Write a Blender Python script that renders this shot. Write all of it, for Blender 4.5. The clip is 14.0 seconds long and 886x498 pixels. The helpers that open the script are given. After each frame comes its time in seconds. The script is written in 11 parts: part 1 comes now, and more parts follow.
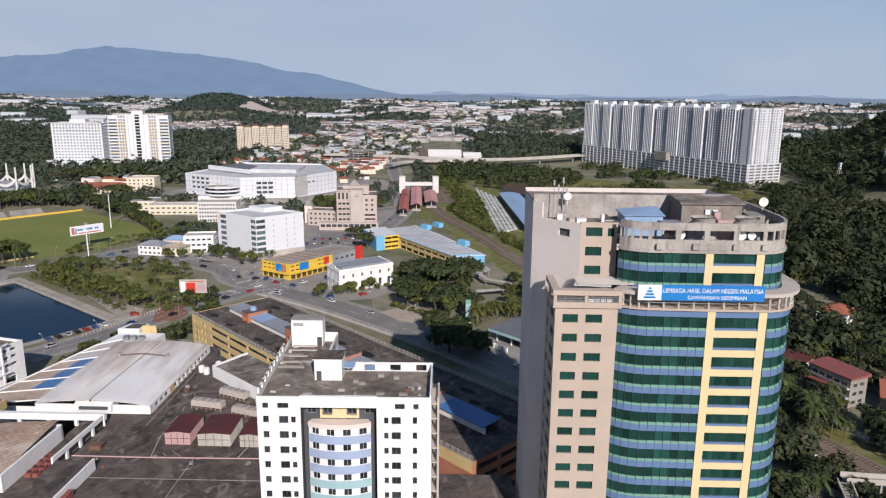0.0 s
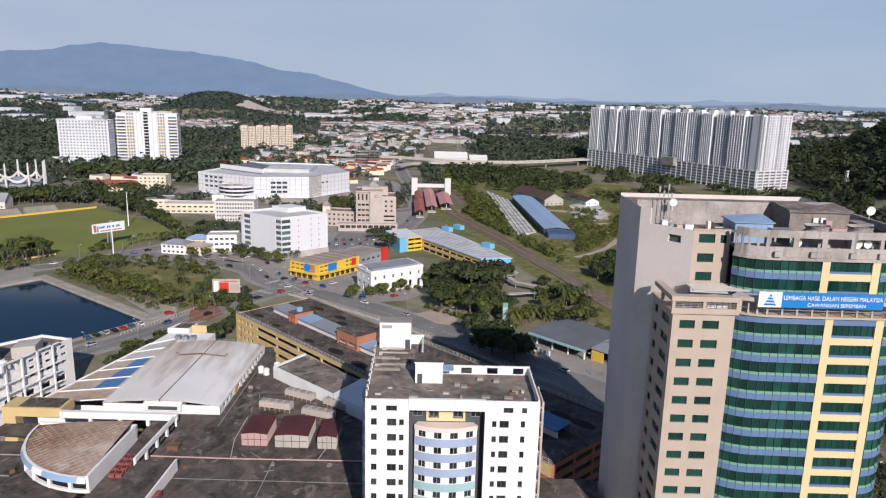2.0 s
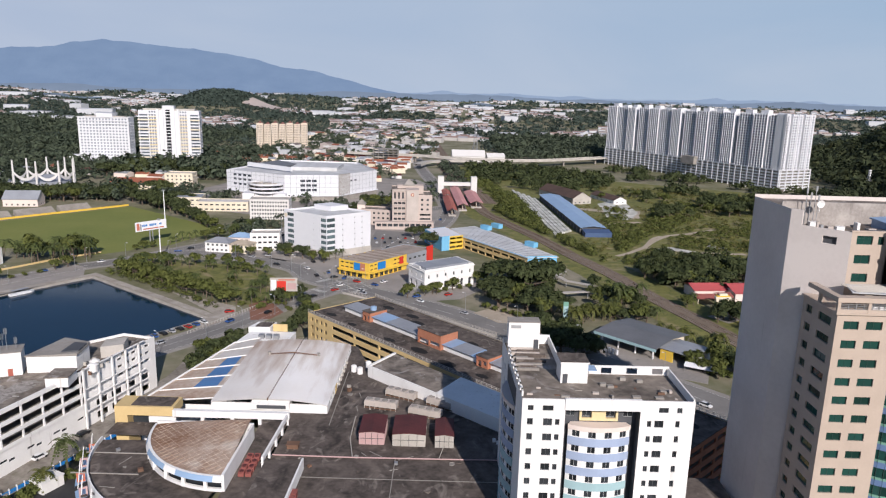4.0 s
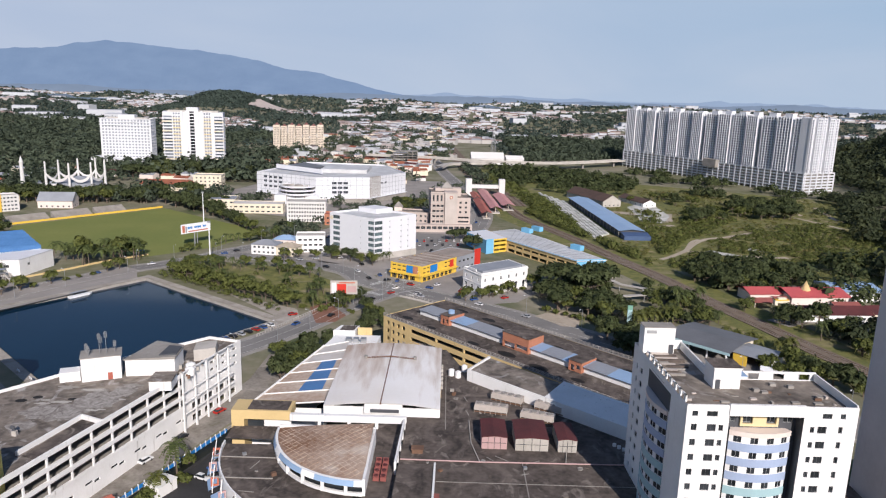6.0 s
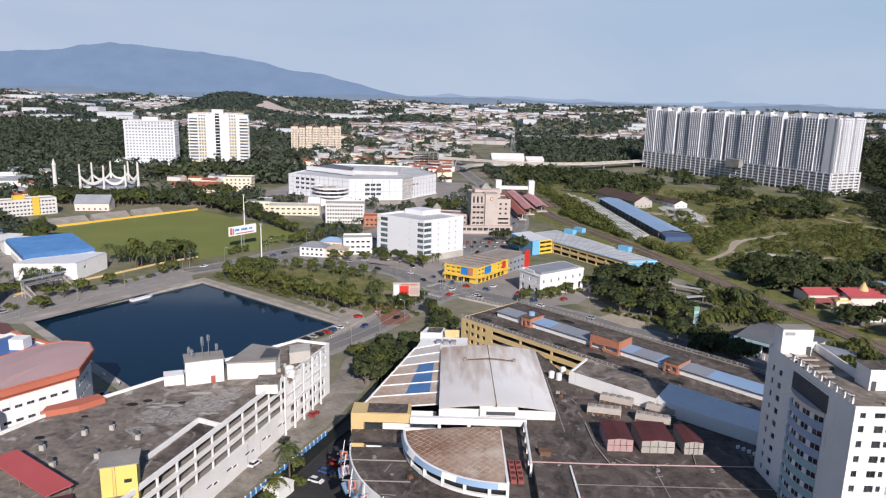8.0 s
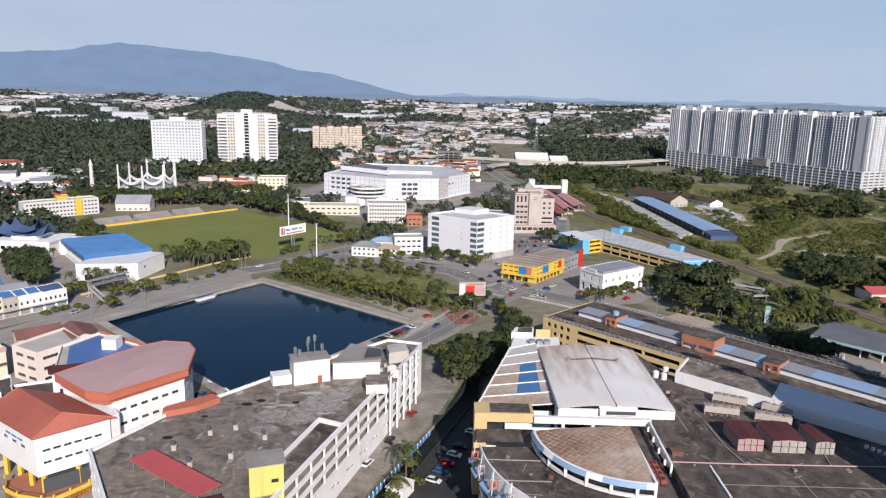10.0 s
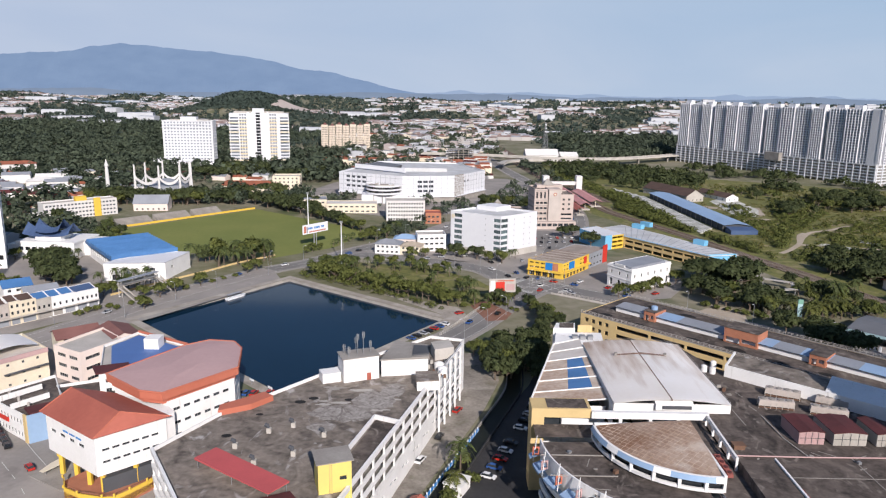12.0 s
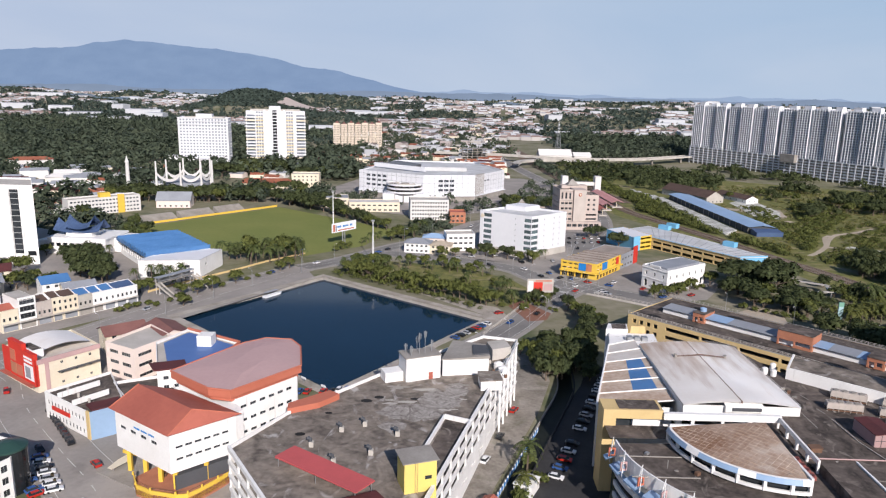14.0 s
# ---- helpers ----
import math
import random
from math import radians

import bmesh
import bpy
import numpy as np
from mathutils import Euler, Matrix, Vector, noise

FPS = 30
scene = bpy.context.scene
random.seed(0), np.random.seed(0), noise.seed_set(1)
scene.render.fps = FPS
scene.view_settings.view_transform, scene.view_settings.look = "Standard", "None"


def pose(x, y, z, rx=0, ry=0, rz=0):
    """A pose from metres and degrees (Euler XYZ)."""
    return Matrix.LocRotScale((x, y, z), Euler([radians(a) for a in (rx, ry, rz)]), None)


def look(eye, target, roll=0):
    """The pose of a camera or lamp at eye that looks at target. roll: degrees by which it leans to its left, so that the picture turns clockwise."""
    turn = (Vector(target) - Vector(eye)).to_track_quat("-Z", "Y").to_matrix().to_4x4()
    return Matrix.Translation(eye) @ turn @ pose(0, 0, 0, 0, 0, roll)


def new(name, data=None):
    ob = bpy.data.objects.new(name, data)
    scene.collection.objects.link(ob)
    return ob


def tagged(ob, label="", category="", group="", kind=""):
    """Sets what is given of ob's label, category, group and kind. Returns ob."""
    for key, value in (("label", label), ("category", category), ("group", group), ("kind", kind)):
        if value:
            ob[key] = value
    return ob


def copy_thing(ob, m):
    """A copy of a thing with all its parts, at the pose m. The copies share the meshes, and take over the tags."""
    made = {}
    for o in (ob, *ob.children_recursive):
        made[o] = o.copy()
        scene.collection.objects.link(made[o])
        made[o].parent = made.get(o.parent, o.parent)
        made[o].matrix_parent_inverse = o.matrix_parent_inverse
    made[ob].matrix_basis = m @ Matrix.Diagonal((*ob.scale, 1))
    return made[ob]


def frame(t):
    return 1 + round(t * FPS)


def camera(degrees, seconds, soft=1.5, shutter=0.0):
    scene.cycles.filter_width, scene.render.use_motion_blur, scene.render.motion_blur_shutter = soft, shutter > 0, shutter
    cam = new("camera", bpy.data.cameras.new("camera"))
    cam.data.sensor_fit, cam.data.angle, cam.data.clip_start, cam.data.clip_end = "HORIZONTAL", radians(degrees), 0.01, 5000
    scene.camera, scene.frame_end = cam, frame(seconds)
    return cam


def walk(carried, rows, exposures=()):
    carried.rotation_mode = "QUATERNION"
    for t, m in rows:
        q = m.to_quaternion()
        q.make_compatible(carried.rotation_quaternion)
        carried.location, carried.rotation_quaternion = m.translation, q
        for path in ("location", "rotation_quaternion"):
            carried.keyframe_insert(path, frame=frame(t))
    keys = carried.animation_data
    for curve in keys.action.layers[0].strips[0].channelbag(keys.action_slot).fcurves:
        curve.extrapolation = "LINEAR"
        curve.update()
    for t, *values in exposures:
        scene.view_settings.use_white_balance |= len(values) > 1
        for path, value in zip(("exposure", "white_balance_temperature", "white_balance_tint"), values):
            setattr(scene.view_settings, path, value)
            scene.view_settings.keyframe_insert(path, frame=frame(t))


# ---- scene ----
# camera and its flight
cam = camera(63.9, 14.0, 1.2)
PATH = [
    (0, (-1.668, 0.57, 102.9), (-1.709, 2.521, 102.464), 0.5),
    (0.5, (-5.716, 0.547, 102.878), (-5.745, 2.499, 102.444), 0.7),
    (1, (-10.76, 0.525, 102.901), (-10.784, 2.477, 102.468), 0.9),
    (1.5, (-16.673, 0.341, 102.971), (-16.692, 2.294, 102.539), 1.2),
    (2, (-23.175, 0.086, 102.965), (-23.189, 2.039, 102.534), 1.4),
    (2.5, (-30.072, -0.183, 102.953), (-30.085, 1.77, 102.521), 1.5),
    (3, (-37.136, -0.475, 102.983), (-37.147, 1.477, 102.548), 1.5),
    (3.5, (-44.324, -0.747, 103.031), (-44.334, 1.204, 102.594), 1.5),
    (6, (-81.632, -1.392, 102.959), (-81.637, 0.56, 102.527), 1.7),
    (6.5, (-89.248, -1.444, 102.745), (-89.253, 0.509, 102.316), 1.7),
    (7, (-96.72, -1.599, 102.625), (-96.727, 0.354, 102.195), 1.7),
    (7.5, (-104.169, -1.724, 102.632), (-104.176, 0.23, 102.203), 1.6),
    (8, (-111.72, -1.653, 102.601), (-111.726, 0.301, 102.171), 1.5),
    (10.5, (-147.306, -1.829, 101.755), (-147.325, 0.124, 101.322), 1.4),
    (11, (-150.807, -1.768, 101.647), (-150.834, 0.184, 101.21), 1.5),
    (11.5, (-153.106, -1.788, 101.365), (-153.132, 0.162, 100.925), 0.7),
    (12, (-155.719, -1.829, 101.177), (-155.739, 0.122, 100.739), 0.8),
    (12.5, (-159.675, -1.876, 101.021), (-159.69, 0.076, 100.584), 1.0),
    (13, (-164.931, -1.804, 100.947), (-164.945, 0.148, 100.508), 1.2),
    (13.5, (-170.15, -1.773, 100.913), (-170.166, 0.178, 100.472), 1.2),
    (14, (-174.23, -1.864, 100.916), (-174.25, 0.086, 100.476), 1.3),
]
walk(cam, [(t, look(eye, target, roll)) for t, eye, target, roll in PATH], [(0, -0.20, 6370, 14), (3.5, -0.16, 6370, 14), (6, -0.06, 6370, 14), (10.5, -0.03, 6370, 14), (14, 0.0, 6370, 14)])

# world, sun and exposure
SUN_EL, SUN_AZ = 29.0, 164.0
world = bpy.data.worlds.new("sky")
scene.world = world
world.use_nodes = True
wn = world.node_tree.nodes
sky = wn.new("ShaderNodeTexSky")
sky.sky_type, sky.sun_disc = "NISHITA", False
sky.sun_elevation, sky.sun_rotation = radians(SUN_EL), radians(SUN_AZ)
sky.air_density, sky.dust_density, sky.ozone_density, sky.altitude = 1.0, 0.5, 1.5, 60
haze = wn.new("ShaderNodeVectorMath")
haze.operation = "MULTIPLY_ADD"
haze.inputs[1].default_value = (0.30, 0.32, 0.36)
haze.inputs[2].default_value = (0.40, 0.68, 1.25)
world.node_tree.links.new(sky.outputs[0], haze.inputs[0])
world.node_tree.links.new(haze.outputs[0], wn["Background"].inputs[0])
wn["Background"].inputs[1].default_value = 0.124
sun = new("sun", bpy.data.lights.new("sun", "SUN"))
sun.data.energy, sun.data.angle, sun.data.color = 5.5, radians(0.5), (1.0, 0.925, 0.85)
sun_dir = Vector((math.sin(radians(SUN_AZ)) * math.cos(radians(SUN_EL)), math.cos(radians(SUN_AZ)) * math.cos(radians(SUN_EL)), math.sin(radians(SUN_EL))))
sun.matrix_world = look(sun_dir * 300, (0, 0, 0))


# materials
def material(name, color, rough=0.8, second=None, scale=0.3, fine=3.0, amount=0.6, bump=0.0, metal=0.0, spec=0.3, rand=0.0, island=0.0, streak=None, ior=1.45, trans=0.0, swirl=0.0, through_leaf=0.0):
    """A procedural surface: two colours mixed by coarse and fine noise, per-object or per-island change, stains that run down, and bump."""
    m = bpy.data.materials.new(name)
    m.use_nodes = True
    nt = m.node_tree
    n, link = nt.nodes, nt.links.new
    p = n["Principled BSDF"]
    p.inputs["Roughness"].default_value, p.inputs["Metallic"].default_value = rough, metal
    p.inputs["Specular IOR Level"].default_value, p.inputs["IOR"].default_value = spec, ior
    p.inputs["Transmission Weight"].default_value = trans
    second = second or tuple(c * 0.72 for c in color)
    geo = n.new("ShaderNodeNewGeometry")
    a, b = n.new("ShaderNodeTexNoise"), n.new("ShaderNodeTexNoise")
    a.inputs["Distortion"].default_value = swirl
    for tex, s, d in ((a, scale, 4), (b, fine, 3)):
        tex.inputs["Scale"].default_value, tex.inputs["Detail"].default_value = s, d
        link(geo.outputs["Position"], tex.inputs["Vector"])
    add = n.new("ShaderNodeMath")
    add.operation = "MULTIPLY_ADD"
    link(b.outputs[0], add.inputs[0])
    add.inputs[1].default_value = 0.45
    link(a.outputs[0], add.inputs[2])
    ramp = n.new("ShaderNodeMapRange")
    ramp.inputs[1].default_value, ramp.inputs[2].default_value = 0.52, 0.95
    ramp.inputs[3].default_value, ramp.inputs[4].default_value = 0.0, amount
    link(add.outputs[0], ramp.inputs[0])
    mix = n.new("ShaderNodeMix")
    mix.data_type = "RGBA"
    mix.inputs[6].default_value, mix.inputs[7].default_value = (*color, 1), (*second, 1)
    link(ramp.outputs[0], mix.inputs[0])
    out = mix.outputs[2]
    if streak:
        col, stretch, lo = streak
        mp = n.new("ShaderNodeMapping")
        mp.inputs["Scale"].default_value = stretch
        link(geo.outputs["Position"], mp.inputs["Vector"])
        st = n.new("ShaderNodeTexNoise")
        st.inputs["Scale"].default_value, st.inputs["Detail"].default_value = 1.0, 5
        st.inputs["Distortion"].default_value = swirl * 1.3
        link(mp.outputs[0], st.inputs["Vector"])
        sr = n.new("ShaderNodeMapRange")
        sr.inputs[1].default_value, sr.inputs[2].default_value = lo, lo + 0.2
        link(st.outputs[0], sr.inputs[0])
        sm = n.new("ShaderNodeMix")
        sm.data_type = "RGBA"
        sm.inputs[7].default_value = (*col, 1)
        link(sr.outputs[0], sm.inputs[0])
        link(out, sm.inputs[6])
        out = sm.outputs[2]
    if rand or island:
        src = n.new("ShaderNodeObjectInfo").outputs["Random"] if rand else geo.outputs["Random Per Island"]
        hv = n.new("ShaderNodeHueSaturation")
        vr = n.new("ShaderNodeMapRange")
        vr.inputs[3].default_value, vr.inputs[4].default_value = 1 - (rand or island), 1 + (rand or island)
        link(src, vr.inputs[0])
        link(vr.outputs[0], hv.inputs["Value"])
        link(out, hv.inputs["Color"])
        out = hv.outputs[0]
    link(out, p.inputs["Base Color"])
    if through_leaf:
        tl, blend = n.new("ShaderNodeBsdfTranslucent"), n.new("ShaderNodeMixShader")
        blend.inputs[0].default_value = through_leaf
        link(out, tl.inputs["Color"])
        link(p.outputs[0], blend.inputs[1])
        link(tl.outputs[0], blend.inputs[2])
        link(blend.outputs[0], n["Material Output"].inputs["Surface"])
    if bump:
        bp = n.new("ShaderNodeBump")
        bp.inputs["Strength"].default_value, bp.inputs["Distance"].default_value = bump, 0.1
        link(add.outputs[0], bp.inputs["Height"])
        link(bp.outputs[0], p.inputs["Normal"])
    return m


WHITE = material("white_paint", (0.83, 0.825, 0.81), 0.7, (0.68, 0.67, 0.64), 0.15, 2.0, 0.6, streak=((0.42, 0.40, 0.37), (0.9, 0.9, 0.07), 0.63))
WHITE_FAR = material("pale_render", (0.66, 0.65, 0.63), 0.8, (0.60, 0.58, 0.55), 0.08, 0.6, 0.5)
BEIGE = material("beige_tiles", (0.49, 0.405, 0.335), 0.65, (0.41, 0.335, 0.275), 0.3, 3.0, 0.6, streak=((0.34, 0.28, 0.24), (0.6, 0.6, 0.05), 0.64))
SLABW = material("grey_beige_render", (0.52, 0.465, 0.42), 0.85, (0.40, 0.355, 0.32), 0.12, 1.5, 0.8, streak=((0.27, 0.24, 0.22), (0.4, 0.4, 0.04), 0.60))
ENDWALL = material("blank_grey_pink_render", (0.69, 0.635, 0.60), 0.85, (0.58, 0.53, 0.495), 0.10, 1.2, 0.8, streak=((0.33, 0.29, 0.265), (0.5, 0.5, 0.03), 0.66))
YELLOWT = material("pale_yellow_cladding", (0.70, 0.58, 0.34), 0.45, (0.64, 0.525, 0.305), 0.4, 3.0, 0.5)
LEMON = material("pale_lemon_paint", (0.72, 0.59, 0.17), 0.6, (0.62, 0.50, 0.17), 0.3, 3.0, 0.6, streak=((0.50, 0.42, 0.20), (0.6, 0.6, 0.06), 0.62))
CRIMSON = material("crimson_sheet", (0.52, 0.105, 0.105), 0.6, (0.42, 0.09, 0.09), 0.2, 2.0, 0.7)
APTW = material("cool_white_render", (0.70, 0.71, 0.735), 0.7, (0.60, 0.61, 0.635), 0.06, 0.6, 0.5)
APTG = material("blue_grey_glazing", (0.21, 0.235, 0.285), 0.2, (0.11, 0.125, 0.155), 0.3, 1.0, 0.8, spec=0.5)
LANE = material("stained_lane_concrete", (0.33, 0.30, 0.262), 0.9, (0.17, 0.15, 0.125), 0.13, 1.0, 1.0, streak=((0.095, 0.10, 0.045), (0.10, 0.06, 0.1), 0.58), swirl=1.0)
PROM = material("worn_walk_concrete", (0.44, 0.40, 0.35), 0.9, (0.27, 0.24, 0.20), 0.12, 1.2, 0.95, streak=((0.17, 0.15, 0.12), (0.06, 0.06, 0.1), 0.60), swirl=0.8)
# Asphalt colour darkened to stand for the mall's shade on the alley.
ALLEY = material("shade_dark_asphalt", (0.05, 0.049, 0.05), 0.8, (0.03, 0.03, 0.031), 0.1, 0.8, 0.8)
BROWNT = material("old_brown_tiles", (0.115, 0.075, 0.06), 0.85, (0.07, 0.048, 0.04), 0.15, 2.0, 0.8)
ROSE = material("rose_beige_render", (0.52, 0.44, 0.395), 0.75, (0.43, 0.36, 0.32), 0.15, 1.5, 0.6)


def vault_material(name, pale, worn, rust, most):
    """Pale roofing whose rust spreads from the far end and runs down the sheets."""
    m = material(name, pale, 0.5, worn, 0.09, 0.9, 0.8)
    n, link = m.node_tree.nodes, m.node_tree.links.new
    p = n["Principled BSDF"]
    base = p.inputs["Base Color"].links[0].from_socket
    geo, sep = n.new("ShaderNodeNewGeometry"), n.new("ShaderNodeSeparateXYZ")
    link(geo.outputs["Position"], sep.inputs[0])
    far = n.new("ShaderNodeMapRange")
    far.inputs[1].default_value, far.inputs[2].default_value = 180.0, 214.0
    far.inputs[3].default_value, far.inputs[4].default_value = -0.13, most
    link(sep.outputs[1], far.inputs[0])
    stretch, run = n.new("ShaderNodeMapping"), n.new("ShaderNodeTexNoise")
    stretch.inputs["Scale"].default_value = (0.45, 0.07, 0.2)
    run.inputs["Scale"].default_value, run.inputs["Detail"].default_value = 1.0, 6
    link(geo.outputs["Position"], stretch.inputs["Vector"])
    link(stretch.outputs[0], run.inputs["Vector"])
    add, edge, mix = n.new("ShaderNodeMath"), n.new("ShaderNodeMapRange"), n.new("ShaderNodeMix")
    link(run.outputs[0], add.inputs[0])
    link(far.outputs[0], add.inputs[1])
    edge.inputs[1].default_value, edge.inputs[2].default_value = 0.46, 0.92
    edge.inputs[4].default_value = 0.85
    link(add.outputs[0], edge.inputs[0])
    mix.data_type = "RGBA"
    mix.inputs[7].default_value = (*rust, 1)
    link(edge.outputs[0], mix.inputs[0])
    link(base, mix.inputs[6])
    link(mix.outputs[2], p.inputs["Base Color"])
    return m


SLATE = material("dark_grey_metal_roofing", (0.16, 0.165, 0.175), 0.5, (0.11, 0.115, 0.12), 0.1, 1.0, 0.7)
HALLRUST = vault_material("rust_stained_vault_roofing", (0.85, 0.82, 0.78), (0.78, 0.73, 0.67), (0.42, 0.29, 0.20), 0.31)
HALLPALE = vault_material("pale_vault_sheets", (0.87, 0.855, 0.835), (0.81, 0.785, 0.75), (0.46, 0.35, 0.26), 0.22)
DEEPB = material("deep_blue_deck", (0.085, 0.17, 0.40), 0.5, (0.07, 0.14, 0.34), 0.15, 1.5, 0.6)
BROWNR = material("brown_red_tiles", (0.24, 0.115, 0.10), 0.8, (0.17, 0.08, 0.07), 0.15, 2.0, 0.8)
CROWN = material("stained_pale_concrete", (0.45, 0.415, 0.385), 0.85, (0.27, 0.245, 0.225), 0.25, 2.0, 0.9, streak=((0.17, 0.15, 0.14), (0.8, 0.8, 0.10), 0.565))
PLANT = material("grimy_plant_render", (0.30, 0.265, 0.235), 0.9, (0.16, 0.14, 0.125), 0.3, 2.0, 1.0, streak=((0.085, 0.075, 0.07), (0.7, 0.7, 0.08), 0.56))
NAVY = material("navy_roof", (0.07, 0.115, 0.22), 0.5, (0.05, 0.08, 0.16), 0.1, 1.0, 0.7)
ASPHL = material("worn_pale_asphalt", (0.34, 0.312, 0.285), 0.9, (0.235, 0.217, 0.20), 0.06, 0.7, 0.85, streak=((0.14, 0.13, 0.125), (0.08, 0.08, 0.1), 0.62))
HALLROOF = material("pale_vault_roofing", (0.86, 0.84, 0.815), 0.45, (0.74, 0.70, 0.66), 0.06, 0.5, 0.9, streak=((0.60, 0.50, 0.42), (0.09, 0.045, 0.2), 0.63))
YELLOW = material("bright_yellow_paint", (0.74, 0.50, 0.07), 0.6, (0.62, 0.41, 0.07), 0.3, 3.0, 0.5)
OCHRE = material("ochre_paint", (0.65, 0.49, 0.24), 0.75, (0.54, 0.40, 0.19), 0.2, 2.0, 0.7, streak=((0.30, 0.22, 0.12), (0.5, 0.5, 0.06), 0.62))
BLUEB = material("blue_spandrel_panel", (0.130, 0.208, 0.37), 0.3, (0.108, 0.172, 0.315), 0.3, 2.0, 0.5, spec=0.5)
GREENL = material("pale_green_band", (0.185, 0.37, 0.285), 0.3, (0.16, 0.32, 0.25), 0.3, 2.0, 0.5, spec=0.5)
GLASSG = material("green_tinted_glass", (0.012, 0.055, 0.045), 0.06, (0.008, 0.035, 0.030), 0.15, 0.8, 0.8, spec=0.5, rand=0.4)
GLASSP = material("green_tinted_pane", (0.012, 0.060, 0.050), 0.06, (0.008, 0.032, 0.028), 0.25, 0.9, 0.9, spec=0.5, island=0.45)
GLASS = material("dark_window_glass", (0.020, 0.024, 0.028), 0.08, (0.045, 0.05, 0.055), 0.3, 1.0, 0.7, spec=0.5, rand=0.5)
# Far window glass, made paler and bluer to stand for haze.
PALEGL = material("haze_paled_far_glazing", (0.27, 0.30, 0.34), 0.25, (0.19, 0.215, 0.25), 0.2, 1.0, 0.7, spec=0.5)
GLASSF = material("window_glass_hazy", (0.055, 0.065, 0.08), 0.12, (0.035, 0.04, 0.05), 0.2, 1.0, 0.7, spec=0.5)
TEALGL = material("teal_grey_office_glass", (0.10, 0.145, 0.155), 0.12, (0.06, 0.085, 0.095), 0.4, 1.2, 0.8, spec=0.5, rand=0.4)
FRAME = material("window_frame_grey", (0.35, 0.36, 0.36), 0.5)
FRAMEG = material("dark_green_frame", (0.03, 0.07, 0.06), 0.4)
SIGNB = material("sign_blue", (0.02, 0.20, 0.55), 0.45, amount=0.3)
SIGNW = material("sign_white", (0.80, 0.81, 0.82), 0.5, amount=0.2)
ROOFDARK = material("stained_concrete_roof", (0.152, 0.125, 0.108), 0.9, (0.043, 0.036, 0.032), 0.13, 0.9, 1.0, 0.5, streak=((0.27, 0.235, 0.205), (0.24, 0.13, 0.3), 0.58), swirl=1.4)
SMEAR = material("lime_smeared_concrete", (0.40, 0.375, 0.345), 0.9, (0.17, 0.148, 0.13), 0.25, 1.6, 1.0, streak=((0.12, 0.10, 0.09), (0.3, 0.2, 0.3), 0.56), swirl=1.8)
ROOFGREY = material("weathered_concrete_roof", (0.285, 0.245, 0.205), 0.9, (0.085, 0.072, 0.062), 0.11, 0.7, 1.0, 0.4, streak=((0.52, 0.50, 0.48), (0.16, 0.09, 0.3), 0.585), swirl=1.6)
CONC = material("concrete", (0.34, 0.32, 0.29), 0.9, (0.22, 0.20, 0.18), 0.2, 2.0, 0.8, 0.3)
CONCL = material("pale_concrete", (0.50, 0.47, 0.43), 0.9, (0.36, 0.34, 0.30), 0.15, 1.5, 0.8, 0.3)
METALW = material("pale_metal_roofing", (0.66, 0.63, 0.59), 0.5, (0.50, 0.44, 0.38), 0.05, 0.5, 0.85, streak=((0.33, 0.22, 0.15), (0.05, 0.05, 0.2), 0.60))
FANRUST = material("rust_eaten_roofing", (0.45, 0.36, 0.29), 0.75, (0.20, 0.105, 0.06), 0.075, 0.9, 1.0, streak=((0.56, 0.51, 0.46), (0.10, 0.10, 0.3), 0.58))
METALR = material("rusted_metal_roofing", (0.60, 0.50, 0.41), 0.7, (0.33, 0.215, 0.145), 0.09, 0.9, 1.0, streak=((0.52, 0.47, 0.41), (0.10, 0.10, 0.3), 0.56))
METALG = material("grey_metal_roofing", (0.30, 0.32, 0.35), 0.5, (0.22, 0.23, 0.25), 0.1, 1.0, 0.7)
METALB = material("blue_metal_roofing", (0.08, 0.20, 0.42), 0.45, (0.05, 0.14, 0.30), 0.1, 1.0, 0.7)
METALBL = material("pale_blue_metal_roofing", (0.29, 0.42, 0.60), 0.45, (0.24, 0.35, 0.50), 0.08, 0.8, 0.7)
REDROOF = material("red_metal_roofing", (0.42, 0.13, 0.09), 0.6, (0.31, 0.09, 0.065), 0.08, 0.8, 0.8)
PINKROOF = material("faded_red_roofing", (0.50, 0.34, 0.33), 0.65, (0.43, 0.29, 0.28), 0.07, 0.8, 0.8)
STATIONR = material("faded_station_roofing", (0.60, 0.30, 0.28), 0.6, (0.50, 0.24, 0.225), 0.07, 0.8, 0.8)
SALMON = material("orange_red_fascia", (0.50, 0.165, 0.105), 0.65, (0.44, 0.13, 0.08), 0.1, 1.0, 0.6)
TILE = material("terracotta_roof_tiles", (0.36, 0.13, 0.075), 0.8, (0.24, 0.085, 0.055), 0.15, 2.0, 0.8, rand=0.2)
BRICKO = material("orange_brick", (0.46, 0.20, 0.12), 0.8, (0.34, 0.14, 0.085), 0.3, 3.0, 0.8)
REDP = material("red_paint", (0.60, 0.045, 0.03), 0.55, amount=0.4)
DUSKY = material("dusky_red_sheet", (0.30, 0.10, 0.085), 0.7, (0.22, 0.075, 0.065), 0.4, 3.0, 0.8)
MAROON = material("dark_red_sheet", (0.12, 0.035, 0.035), 0.7, (0.065, 0.026, 0.026), 0.2, 2.0, 0.8)
CYAN = material("sky_blue_paint", (0.18, 0.46, 0.68), 0.6, (0.15, 0.39, 0.60), 0.15, 1.5, 0.5)
PEACH = material("peach_paint", (0.76, 0.66, 0.60), 0.75, (0.66, 0.56, 0.50), 0.15, 1.5, 0.6)
